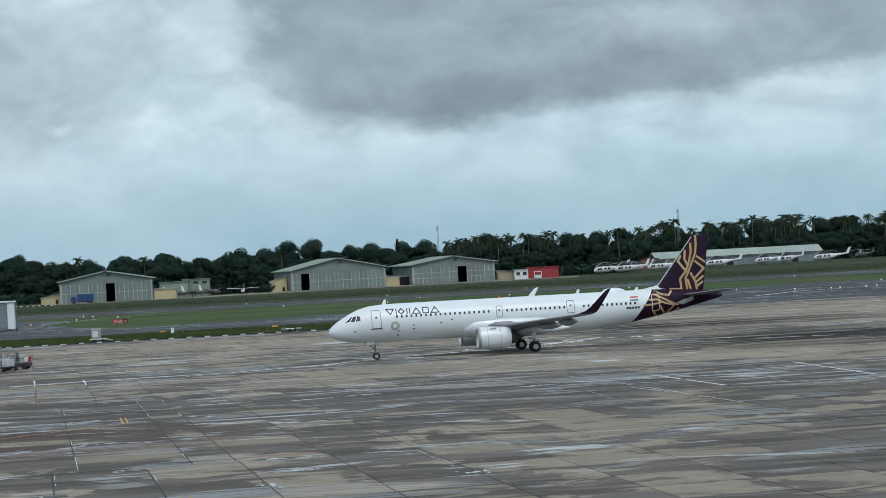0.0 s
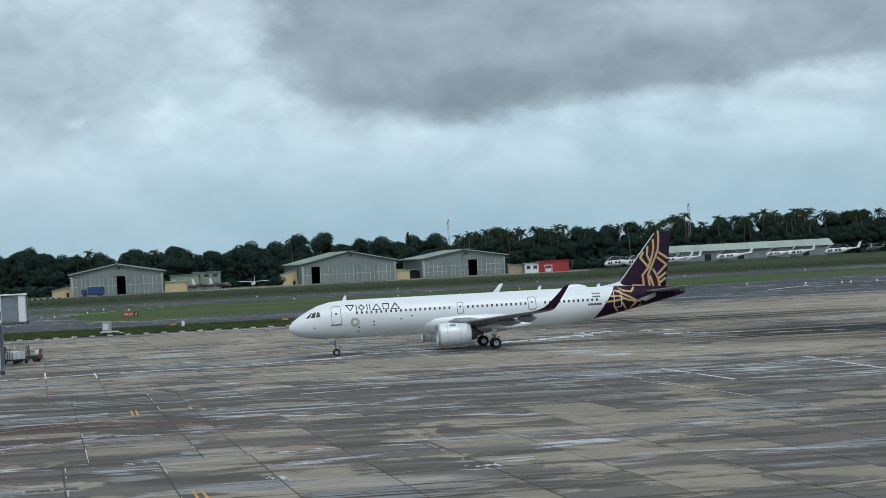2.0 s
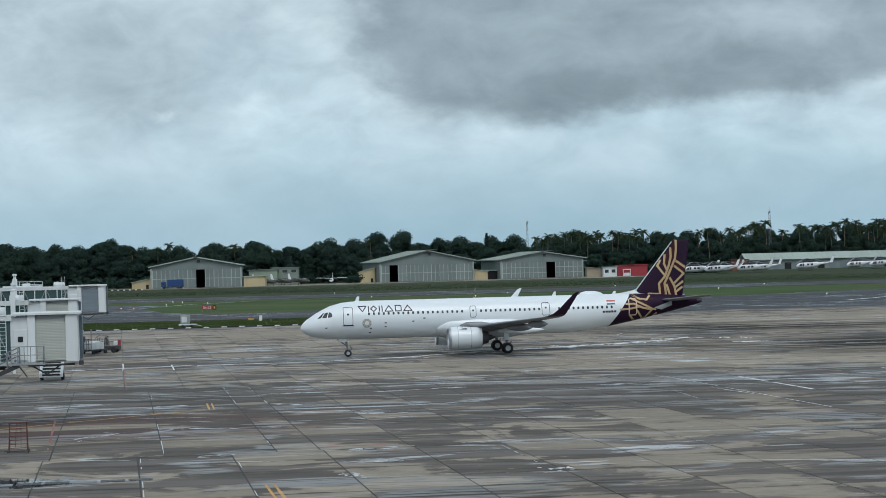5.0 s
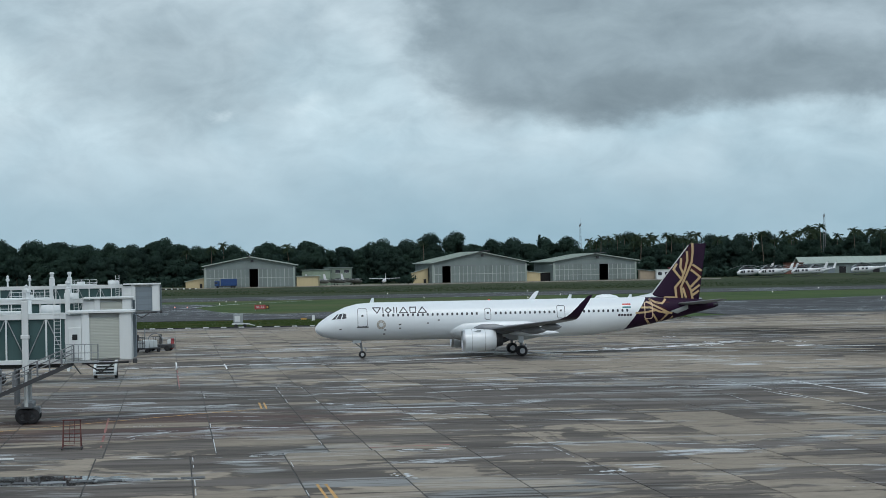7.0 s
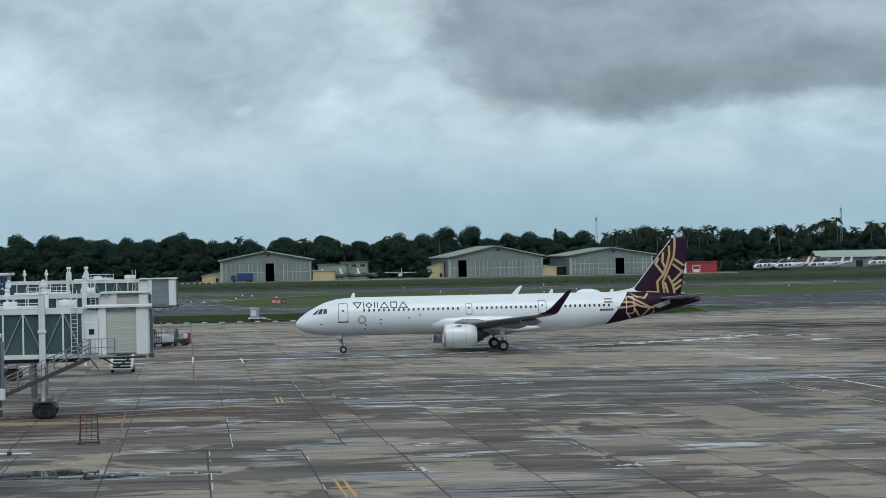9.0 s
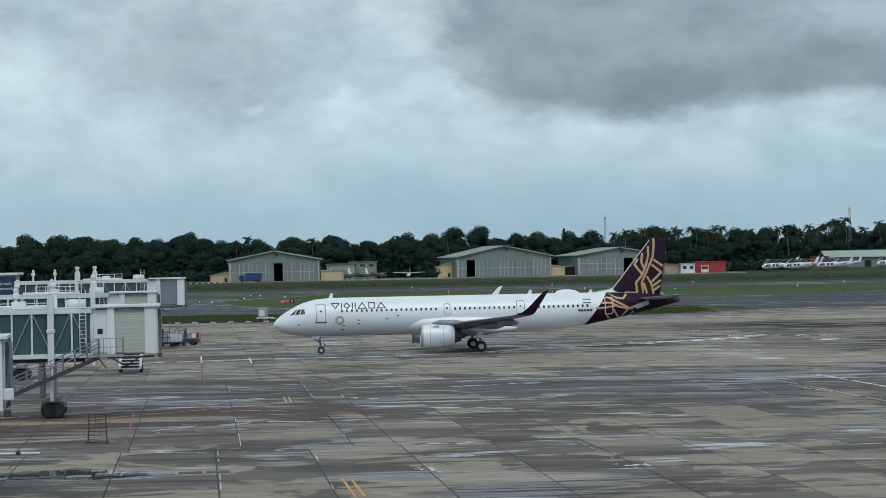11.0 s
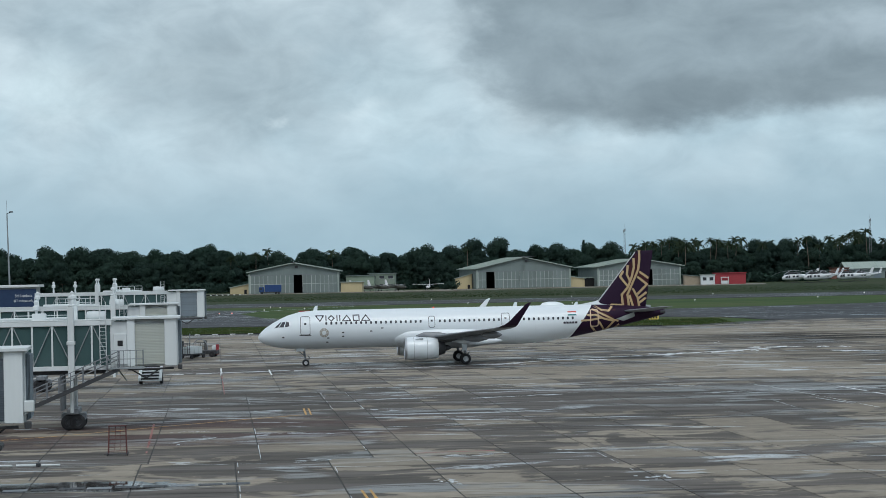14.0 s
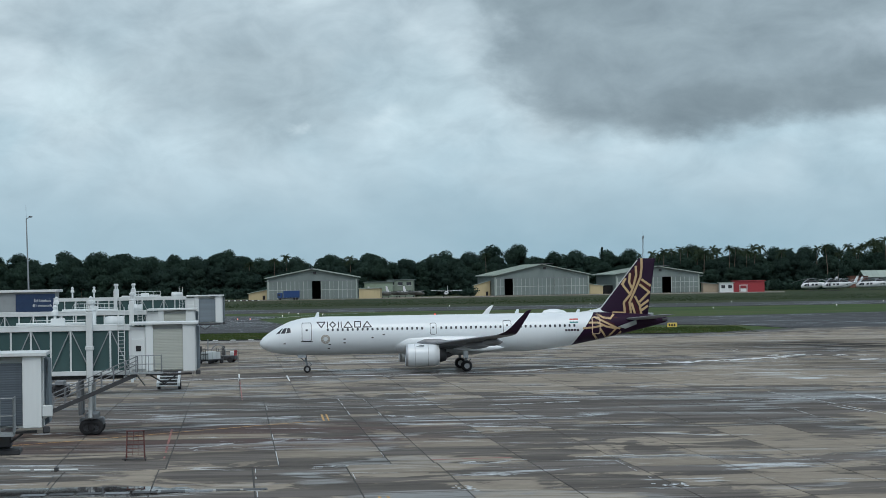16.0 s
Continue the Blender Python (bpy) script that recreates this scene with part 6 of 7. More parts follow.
# ---- hangars across the runway ----
DOORBAR = paint("pale_door_bar", (0.46, 0.50, 0.47), 0.6, wear=0.5, scale=0.3)
def hangar(m, wide, deep, eave, peak, doors, gap, label, grid=False, overhang=3.0, side_wall=True):
    """A gabled steel hangar. x across its front, which faces -y; the ridge runs back."""
    root = thing("hangar", m, label, "hangar", "hangars across the runway")
    h = wide / 2
    t = 0.35

    def slope(x):
        return eave + (peak - eave) * (1 - abs(x) / (h + overhang * 0.5))

    bm = bmesh.new()
    door_top = eave - 1.6
    # gable wall over the door opening, then the other three walls
    pts = [(-h, door_top), (h, door_top), (h, eave), (0, peak - 0.3), (-h, eave)]
    for y0, y1 in ((0, t),):
        front = [bm.verts.new((x, y0, z)) for x, z in pts]
        back = [bm.verts.new((x, y1, z)) for x, z in pts]
        bm.faces.new(front)
        bm.faces.new(back[::-1])
        for k in range(5):
            bm.faces.new((front[k], back[k], back[(k + 1) % 5], front[(k + 1) % 5]))
    for k in range(int(wide / 1.1)):
        x = -h + 0.55 + k * 1.1
        z1 = eave + (peak - 0.4 - eave) * (1 - abs(x) / h)
        box(bm, x, -0.05, door_top + 0.4, 0.16, 0.1, z1 - door_top - 0.45)
    part("gable_wall", bm, GALV, root, "weathered grey-green ribbed cladding")
    for x in (-h + t / 2, h - t / 2):
        bm = bmesh.new()
        box(bm, x, deep / 2, -0.2, t, deep, eave + 0.2)
        for k in range(int(deep / 1.6)):
            box(bm, x + math.copysign(t / 2, x), 0.8 + k * 1.6, 0, 0.14, 0.2, eave)
        part("side_wall", bm, GALV, root)
    # the rear wall is near black, so the hangar's inner shade is in its colour
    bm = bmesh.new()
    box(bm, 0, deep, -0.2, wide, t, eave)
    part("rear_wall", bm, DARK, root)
    # roof sheets with a fascia
    for s in (-1, 1):
        bm = bmesh.new()
        e = h + overhang * 0.5
        ze = eave - (peak - eave) * (overhang * 0.5) / h * 0.6
        q = [Vector((0, -1.6, peak)), Vector((s * e, -1.6, ze)), Vector((s * e, deep + 1, ze)), Vector((0, deep + 1, peak))]
        lo = [bm.verts.new(p) for p in q]
        up = [bm.verts.new(p + Vector((0, 0, 0.45))) for p in q]
        bm.faces.new(lo)
        bm.faces.new(up[::-1])
        for k in range(4):
            bm.faces.new((lo[k], up[k], up[(k + 1) % 4], lo[(k + 1) % 4]))
        bmesh.ops.recalc_face_normals(bm, faces=bm.faces)
        sheet_part = part("roof", bm, ROOFING, root, "pale ribbed roof sheets")
        bm = bmesh.new()
        tube(bm, (0, 0, peak + 0.48), (s * e, 0, ze + 0.48), 0.11, n=4)
        rib = mesh_of(bm, ROOFING, "roof_rib")
        for k in range(int(deep / 3)):
            share("roof_rib", rib, sheet_part, pose(0, 0.5 + k * 3, 0))
    bm = bmesh.new()
    box(bm, 0, 2, peak + 0.1, 1.2, deep, 0.5, bevel=0.1)
    box(bm, 1.5, -0.4, peak - 2.6, 1.6, 0.4, 1.3, bevel=0.04)
    part("ridge_vent", bm, DARKMETAL, root)
    # sliding door leaves, proud of each other on two tracks, with a gap between them
    n = doors
    w = (wide - 1.2) / n
    for k in range(n):
        x = -h + 0.6 + w * (k + 0.5)
        if gap[0] <= k < gap[1]:
            continue
        bm = bmesh.new()
        y = -0.25 - 0.22 * (k % 2)
        box(bm, x, y, 0.05, w * 0.99, 0.16, door_top - 0.1, bevel=0.02)
        for j in range(4):
            box(bm, x - w / 2 + (j + 0.5) * w / 4, y - 0.1, 0.1, 0.10, 0.06, door_top - 0.2)
        leaf_part = part("door_leaf", bm, GALV, root, "grey sliding door leaf")
        bm = bmesh.new()
        for f in ((0.33, 0.66) if grid else (0.5,)):
            box(bm, x, y - 0.14, door_top * f, w * 0.97, 0.08, 0.22)
        box(bm, x - w * 0.47, y - 0.15, 0.2, 0.30, 0.1, door_top - 0.4)
        box(bm, x, y - 0.15, 0.2, 0.16, 0.1, door_top - 0.4)
        part("door_rail", bm, DOORBAR, leaf_part)
    # an added near-black sheet stands in for the shade behind open doors
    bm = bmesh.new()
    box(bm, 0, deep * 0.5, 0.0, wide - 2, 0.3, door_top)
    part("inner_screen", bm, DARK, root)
    bm = bmesh.new()
    box(bm, 0, -0.1, door_top - 0.1, wide + overhang, 0.7, 0.35)
    part("door_track", bm, GREYMETAL, root)
    for x in (-h + 0.1, h - 0.1):
        bm = bmesh.new()
        box(bm, x, -0.3, -0.1, 0.9, 0.5, eave - 0.6)
        part("corner_post", bm, ROOFING, root)
    return root


hangar(pose(-105.4, 1075, 0, 0, 0, 3), 48.5, 45, 11.6, 16.3, 10, (5, 6), "grey-green steel hangar with sliding doors slightly ajar")
hangar(pose(20.6, 1125, 0, 0, 0, 10), 54, 62, 11.2, 17.2, 11, (1, 2), "grey-green steel hangar with one dark open door bay")
hangar(pose(86.5, 1130, 0, 0, 0, 9), 48, 56, 10.9, 15.0, 9, (5, 6), "pale steel hangar with gridded doors and an open bay", True, 5.0)


def block(name, x, y, wide, deep, high, wall, roof, label, category="building", windows=0, lean=0.0, door=False, turn=0.0, storeys=1):
    root = thing(name, pose(x, y, 0, 0, 0, turn), label, category)
    bm = bmesh.new()
    box(bm, 0, deep / 2, -0.2, wide, deep, high + 0.2)
    if lean:
        for v in bm.verts:
            if v.co.z > 1 and v.co.x * lean < 0:
                v.co.z -= abs(lean)
    part("wall", bm, wall, root)
    bm = bmesh.new()
    box(bm, 0, deep / 2, high + 0.01, wide + 1.2, deep + 1.2, 0.35)
    if lean:
        for v in bm.verts:
            if v.co.x * lean < 0:
                v.co.z -= abs(lean) * 1.1
    part("roof", bm, roof, root)
    for s in range(storeys):
        for k in range(windows):
            bm = bmesh.new()
            wx = -wide / 2 + (k + 0.5) * wide / windows
            base = high * (s + 0.42) / storeys
            box(bm, wx, -0.03, base, wide / windows * 0.55, 0.1, high / storeys * 0.34)
            win = part("window", bm, PANE, root)
            bm = bmesh.new()
            box(bm, wx, -0.12, base - 0.2, wide / windows * 0.65, 0.2, 0.16)
            part("window_sill", bm, BRIDGE_WHITE, win)
    if door:
        bm = bmesh.new()
        box(bm, wide * 0.3, -0.04, 0, 1.4, 0.1, 2.3)
        part("door", bm, DARK, root)
    return root


block("annexe", -135.5, 1079, 10.5, 14, 5.6, CREAM, ROOFING, "low cream-walled annexe beside a hangar", lean=2.0, door=True)
block("annexe", -74.2, 1077, 11.6, 14, 5.3, CREAM, ROOFING, "low cream-walled annexe with a flat roof")
block("office_block", -72.0, 1118, 16, 14, 8.6, paint("pale_green_render", (0.26, 0.33, 0.25), 0.8, wear=0.4, scale=0.3), GALV, "pale green office block with a flat roof", windows=0)
block("office_block", -60.0, 1124, 15, 14, 9.6, paint("grey_green_render", (0.22, 0.27, 0.22), 0.8, wear=0.4, scale=0.3), GALV, "grey-green office block with an overhanging flat roof", windows=3, storeys=2)
block("lean_to", -13.6, 1134, 9.5, 16, 8.6, CREAM, ROOFING, "cream-walled lean-to against a hangar's side wall", lean=2.6, door=True)
block("annexe", 51.6, 1131, 7.6, 12, 5.8, CREAM, ROOFING, "small cream-walled annexe between two hangars", lean=-1.2)
# a closed box whose near-black walls paint the shade under the shelter's roof
block("carport", 60.2, 1136, 9, 8, 4.8, DARK, ROOFING, "pale-roofed shelter between two hangars, its shaded inside painted near black", "shelter")
block("annexe", 115.8, 1118, 9.5, 10, 5.4, paint("tan_render", (0.36, 0.30, 0.22), 0.8, wear=0.5, scale=0.3), GALV, "tan-walled store beside a hangar", lean=-1.0)
block("site_cabin", 123.6, 1112, 7.6, 6, 5.2, BRIDGE_WHITE, ROOFING, "white site cabin with dark windows", windows=2)
red_store = block("red_container_store", 136.5, 1116, 17.5, 7, 6.0, RED, RED, "long red container store with a white open frame", windows=0)
for dx in (-5.2, -1.2):
    bm = bmesh.new()
    box(bm, dx, -1.4, 0, 0.35, 0.35, 3.6)
    part("post", bm, BRIDGE_WHITE, red_store)
bm = bmesh.new()
box(bm, -3.2, -1.4, 3.6, 4.6, 0.6, 0.4)
box(bm, -3.2, -1.2, 0.1, 3.2, 0.6, 1.8)
part("frame", bm, BRIDGE_WHITE, red_store)


def long_shed():
    root = thing("long_shed", pose(296, 1345, 0, 0, 0, 3), "long low shed with a pale green-grey roof behind the helicopters", "shed")
    bm = bmesh.new()
    box(bm, 5, 10, -0.2, 116, 20, 7.2)
    part("wall", bm, GALV, root)
    bm = bmesh.new()
    loft(bm, [[Vector((x, -1.5, 6.6)), Vector((x, 10, 11.2)), Vector((x, 21.5, 6.6)), Vector((x, 10, 10.4))] for x in (-54.5, 64.5)])
    for k in range(29):
        x = -52 + k * 4
        tube(bm, (x, -1.5, 6.7), (x, 10, 11.3), 0.12, n=4)
    part("roof", bm, paint("roof_sheet_green", (0.33, 0.39, 0.345), 0.5, 0.1, 0.4, 0.08), root, "pale ribbed roof")
    for k in range(15):
        bm = bmesh.new()
        box(bm, -48 + k * 7.7, -0.1, 0, 4.6, 0.3, 4.4)
        part("bay", bm, SLATE if k % 3 else DARK, root)


long_shed()
block("hut", 236, 1330, 12, 8, 7.2, paint("brick_red_render", (0.20, 0.10, 0.075), 0.8, wear=0.5, scale=0.3), paint("clay_roof", (0.17, 0.075, 0.055), 0.8, wear=0.5), "small hut with a red tiled roof among the helicopters", "hut")


def blue_hall():
    """The hall whose blue panel carries a slogan in white letters."""
    root = thing("gate_hall", pose(-71.8, 300, 0, 0, 0, 1), "white-roofed gate hall with a dark blue advertising panel", "building")
    bm = bmesh.new()
    box(bm, -10.5, 1.5, -0.1, 27, 3, 8.9)
    part("wall", bm, BRIDGE_GREY, root)
    bm = bmesh.new()
    box(bm, -10.5, 1.5, 8.8, 28, 4, 0.4, bevel=0.05)
    part("roof", bm, BRIDGE_WHITE, root)
    bm = bmesh.new()
    box(bm, 0.0, -0.1, 5.4, 6.0, 0.16, 3.15)
    panel = part("sign_panel", bm, paint("navy_panel", (0.008, 0.030, 0.085), 0.6), root, "dark blue advertising panel")
    for text, z, x in (("Sri Lanka's", 7.35, 1.1), ("#1 network", 6.6, 1.1)):
        cu = bpy.data.curves.new("lettering", "FONT")
        cu.body, cu.size, cu.extrude, cu.align_x = text, 0.62, 0.01, "CENTER"
        ob = new("lettering", cu)
        dg = bpy.context.evaluated_depsgraph_get()
        me = bpy.data.meshes.new_from_object(ob.evaluated_get(dg))
        bpy.data.objects.remove(ob)
        me.materials.clear()
        me.materials.append(BRIDGE_WHITE)
        share("lettering", me, panel, pose(x, -0.20, z, 90))
    for k in range(4):
        bm = bmesh.new()
        box(bm, -20 + k * 4.2, -0.08, 5.4, 3.7, 0.12, 2.4)
        part("window", bm, GREENGLASS, root)


blue_hall()


# ---- aircraft parked across the runway ----
def helicopter(m, body, label, scale=1.0):
    root = thing("helicopter", m, label, "helicopter", "helicopters parked across the runway")
    bm = bmesh.new()
    rows = []
    for x, z, ry, rz in ((-5.0, 1.9, 0.1, 0.1), (-4.7, 1.95, 0.7, 0.7), (-3.6, 2.1, 1.15, 1.05), (-1.5, 2.25, 1.25, 1.3), (2.5, 2.3, 1.25, 1.3), (4.5, 2.5, 0.95, 1.0), (6.5, 2.8, 0.5, 0.5), (11.0, 3.2, 0.28, 0.28), (12.6, 3.4, 0.2, 0.2)):
        rows.append([Vector((x, ry * math.sin(k * math.tau / 14), z + rz * math.cos(k * math.tau / 14))) for k in range(14)])
    loft(bm, rows)
    part("fuselage", bm, body, root, "", True)
    bm = bmesh.new()
    loft(bm, [[Vector((x, ry * math.sin(k * math.tau / 10), z + rz * math.cos(k * math.tau / 10))) for k in range(10)] for x, z, ry, rz in ((-2.4, 3.5, 0.3, 0.2), (-1.8, 3.75, 0.7, 0.5), (1.8, 3.8, 0.7, 0.5), (3.4, 3.4, 0.3, 0.2))])
    part("engine_cowl", bm, DARKMETAL, root, "dark engine cowl", True)
    bm = bmesh.new()
    loft(bm, [[Vector((11.0, -0.12, 3.2)), Vector((11.0, 0.12, 3.2)), Vector((12.4, 0.12, 3.2)), Vector((12.4, -0.12, 3.2))], [Vector((12.5, -0.08, 5.6)), Vector((12.5, 0.08, 5.6)), Vector((13.6, 0.08, 5.6)), Vector((13.6, -0.08, 5.6))]])
    part("tail_fin", bm, body, root)
    bm = bmesh.new()
    box(bm, 10.8, 0, 3.15, 1.0, 3.6, 0.1)
    part("tailplane", bm, body, root)
    for y in (-1, 1):
        for pts in (((-4.5, 2.1), (-3.4, 2.0), (-3.2, 2.9), (-3.9, 2.75)), ((-3.1, 2.0), (-2.2, 2.0), (-2.2, 2.95), (-3.0, 2.95)), ((-0.9, 2.2), (0.2, 2.2), (0.2, 2.9), (-0.9, 2.9)), ((0.9, 2.2), (2.0, 2.2), (2.0, 2.9), (0.9, 2.9))):
            bm = bmesh.new()
            bm.faces.new([bm.verts.new((x, y * (1.30 if x > -3.3 else 0.95 + 0.3 * (x + 4.5)), z)) for x, z in pts])
            part("window", bm, PANE, root)
        bm = bmesh.new()
        tube(bm, (-3.6, y * 1.3, 0.12), (2.6, y * 1.3, 0.12), 0.08, n=5)
        tube(bm, (-2.4, y * 0.8, 1.1), (-2.4, y * 1.3, 0.12), 0.07, n=5)
        tube(bm, (1.6, y * 0.8, 1.1), (1.6, y * 1.3, 0.12), 0.07, n=5)
        part("skid", bm, DARKMETAL, root)
    bm = bmesh.new()
    tube(bm, (0, 0, 3.9), (0, 0, 5.0), 0.22, 0.16, 8)
    lathe(bm, [(0, 0.1), (0.06, 0.5), (0.24, 0.5), (0.3, 0.1)], (0, 0, 4.75), "z", 10)
    mast = part("rotor_mast", bm, DARKMETAL, root)
    for k in range(4):
        a = math.radians(28 + 90 * k)
        bm = bmesh.new()
        d, s = Vector((math.cos(a), math.sin(a), 0)), Vector((-math.sin(a), math.cos(a), 0))
        rows = []
        for f in (0.05, 0.3, 0.6, 0.85, 1.0):
            p = d * (8.6 * f) + Vector((0, 0, 4.95 - 1.9 * f * f))
            rows.append([p + s * 0.32, p + Vector((0, 0, 0.07)), p - s * 0.32, p - Vector((0, 0, 0.05))])
        loft(bm, rows)
        part("rotor_blade", bm, GREYMETAL, mast)
    bm = bmesh.new()
    for k in range(2):
        a = 0.7 + math.pi * k
        tube(bm, (13.1, 0.25, 5.2), (13.1 + 1.4 * math.cos(a), 0.25, 5.2 + 1.4 * math.sin(a)), 0.10, 0.06, 4)
    part("tail_rotor", bm, GREYMETAL, root)
    return root


HELI_WHITE = paint("helicopter_white", (0.74, 0.75, 0.76), 0.4, wear=0.2)
HELI_DARK = paint("helicopter_olive", (0.07, 0.075, 0.065), 0.6)
first = helicopter(pose(169, 1100, -0.05, 0, 0, 30), HELI_WHITE, "white twin-engine helicopter with drooping rotor blades")
first.scale = (1.4,) * 3
for x, y, turn, s in ((180, 1096, 32, 1.4), (191, 1130, 40, 1.35), (201, 1110, 28, 1.4), (214, 1140, 36, 1.35), (247.5, 1170, 22, 1.45), (297.0, 1200, 38, 1.45), (287, 1215, 30, 1.35), (316.0, 1180, 20, 1.45)):
    copy_thing(first, pose(x, y, -0.05, 0, 0, turn) @ Matrix.Diagonal((s, s, s, 1))).scale = (s, s, s)
helicopter(pose(353, 1230, -0.05, 0, 0, 45), HELI_DARK, "dark olive helicopter with drooping rotor blades").scale = (1.3,) * 3


def small_plane(m, label, coat):
    root = thing("propeller_plane", m, label, "airplane", "propeller planes by the hangars")
    bm = bmesh.new()
    rows = []
    for y, z, r in ((-6.5, 1.9, 0.1), (-6.0, 1.9, 0.6), (-4.5, 2.1, 0.95), (-1, 2.2, 1.0), (3, 2.3, 0.9), (7.5, 2.7, 0.25)):
        rows.append([Vector((r * math.sin(k * math.tau / 12), y, z + r * math.cos(k * math.tau / 12))) for k in range(12)])
    loft(bm, rows)
    part("fuselage", bm, coat, root, "", True)
    for s in (-1, 1):
        bm = bmesh.new()
        loft(bm, [[Vector((s * x, -1.2 + dy, 3.3 + dz + 0.03 * x)) for dy, dz in ((0, 0), (1.0, 0.14), (2.0, 0), (1.0, -0.10))] for x in (0.5, 8.6)])
        part("wing", bm, coat, root)
        bm = bmesh.new()
        lathe(bm, [(-2.6, 0.05), (-2.3, 0.35), (-1.0, 0.42), (1.0, 0.2)], (s * 2.6, 0, 3.1), "y", 10)
        part("engine", bm, GREYMETAL, root, "", True)
        bm = bmesh.new()
        tube(bm, (s * 2.6 - 1.2, -2.65, 3.1), (s * 2.6 + 1.2, -2.65, 3.1), 0.07, n=4)
        part("propeller", bm, DARKMETAL, root)
        bm = bmesh.new()
        tube(bm, (s * 0.6, 0, 1.6), (s * 1.7, 0, 0.4), 0.08, n=5)
        lathe(bm, [(-0.14, 0.05), (-0.14, 0.38), (0.14, 0.38), (0.14, 0.05)], (s * 1.7, 0, 0.38), "x", 12)
        part("main_wheel", bm, RUBBER, root)
        bm = bmesh.new()
        loft(bm, [[Vector((s * x, 6.2 + dy, 3.3 + dz)) for dy, dz in ((0, 0), (0.6, 0.06), (1.3, 0), (0.6, -0.06))] for x in (0, 3.2)])
        part("tailplane", bm, HELI_WHITE, root)
    bm = bmesh.new()
    loft(bm, [[Vector((dx, 5.6 + dy, 2.9)) for dx, dy in ((0, 0), (0.14, 1.0), (0, 2.1), (-0.14, 1.0))], [Vector((dx, 6.9 + dy, 6.4)) for dx, dy in ((0, 0), (0.08, 0.5), (0, 1.1), (-0.08, 0.5))]])
    part("tail_fin", bm, HELI_WHITE, root)
    bm = bmesh.new()
    box(bm, 0, -5.3, 2.35, 1.3, 0.8, 0.45, bevel=0.1)
    part("windscreen", bm, PANE, root)
    bm = bmesh.new()
    tube(bm, (0, -4.6, 1.5), (0, -4.6, 0.4), 0.07, n=5)
    lathe(bm, [(-0.1, 0.05), (-0.1, 0.3), (0.1, 0.3), (0.1, 0.05)], (0, -4.6, 0.3), "x", 12)
    part("nose_wheel", bm, RUBBER, root)
    return root


one = small_plane(pose(-32.6, 1090, -0.05, 0, 0, -3), "white high-wing propeller plane facing the runway", HELI_WHITE)
two = small_plane(pose(-51.0, 1110, -0.05, 0, 0, 60), "dark propeller plane with a white tail", HELI_DARK)
for x, y, turn in ((-60.5, 1110, 64), (-69.5, 1098, 70)):
    copy_thing(two, pose(x, y, -0.05, 0, 0, turn))


def truck():
    root = thing("truck", pose(-117.0, 1060, -0.05, 0, 0, 3), "dark blue box truck parked before a hangar", "truck")
    bm = bmesh.new()
    box(bm, 1.6, 0, 1.0, 7.2, 2.5, 3.1, bevel=0.1)
    part("cargo_box", bm, BLUE, root)
    root.scale = (1.2, 1.2, 1.2)
    bm = bmesh.new()
    box(bm, -3.6, 0, 0.8, 2.2, 2.4, 2.4, bevel=0.25)
    cab = part("cab", bm, BLUE, root)
    bm = bmesh.new()
    box(bm, -3.9, -1.2, 1.9, 1.1, 0.06, 0.8)
    box(bm, -4.69, 0, 1.9, 0.06, 1.9, 0.8)
    part("window", bm, PANE, cab)
    bm = bmesh.new()
    box(bm, 0.4, 0, 0.6, 9.4, 1.2, 0.35)
    part("chassis", bm, DARKMETAL, root)
    for x in (-3.4, 2.8, 4.0):
        for y in (-1.05, 1.05):
            bm = bmesh.new()
            lathe(bm, [(-0.16, 0.1), (-0.16, 0.5), (0.16, 0.5), (0.16, 0.1)], (x, y, 0.5), "y", 14)
            part("wheel", bm, RUBBER, root)


truck()


# ---- masts and lamps ----
def lattice_mast(x, y, high, half, label):
    root = thing("lattice_mast", pose(x, y, 0), label, "mast")
    bm = bmesh.new()
    for sx in (-1, 1):
        for sy in (-1, 1):
            tube(bm, (sx * half, sy * half, -0.1), (sx * half * 0.5, sy * half * 0.5, high), 0.12, 0.08, 4)
    part("legs", bm, GREYMETAL, root)
    bm = bmesh.new()
    n = int(high / 2.2)
    for k in range(n):
        f, g = k / n, (k + 1) / n
        a, b = half * (1 - 0.5 * f), half * (1 - 0.5 * g)
        s = 1 if k % 2 else -1
        for q in ((s * a, -a, -s * b, -b), (s * a, a, -s * b, b)):
            tube(bm, (q[0], q[1], high * f), (q[2], q[3], high * g), 0.06, n=3)
    part("bracing", bm, GREYMETAL, root)
    bm = bmesh.new()
    tube(bm, (0, 0, high), (0, 0, high + 3), 0.07, n=4)
    for k in range(3):
        box(bm, 0.5 * (k - 1), 0, high - 2.5 + 0.6 * k, 0.4, 0.4, 1.6)
    part("aerial", bm, BRIDGE_GREY, root)


lattice_mast(87.0, 1250, 35, 0.7, "slim grey lattice radio mast above the trees")
lattice_mast(276, 1430, 42, 1.0, "grey lattice telecom mast above the palms")


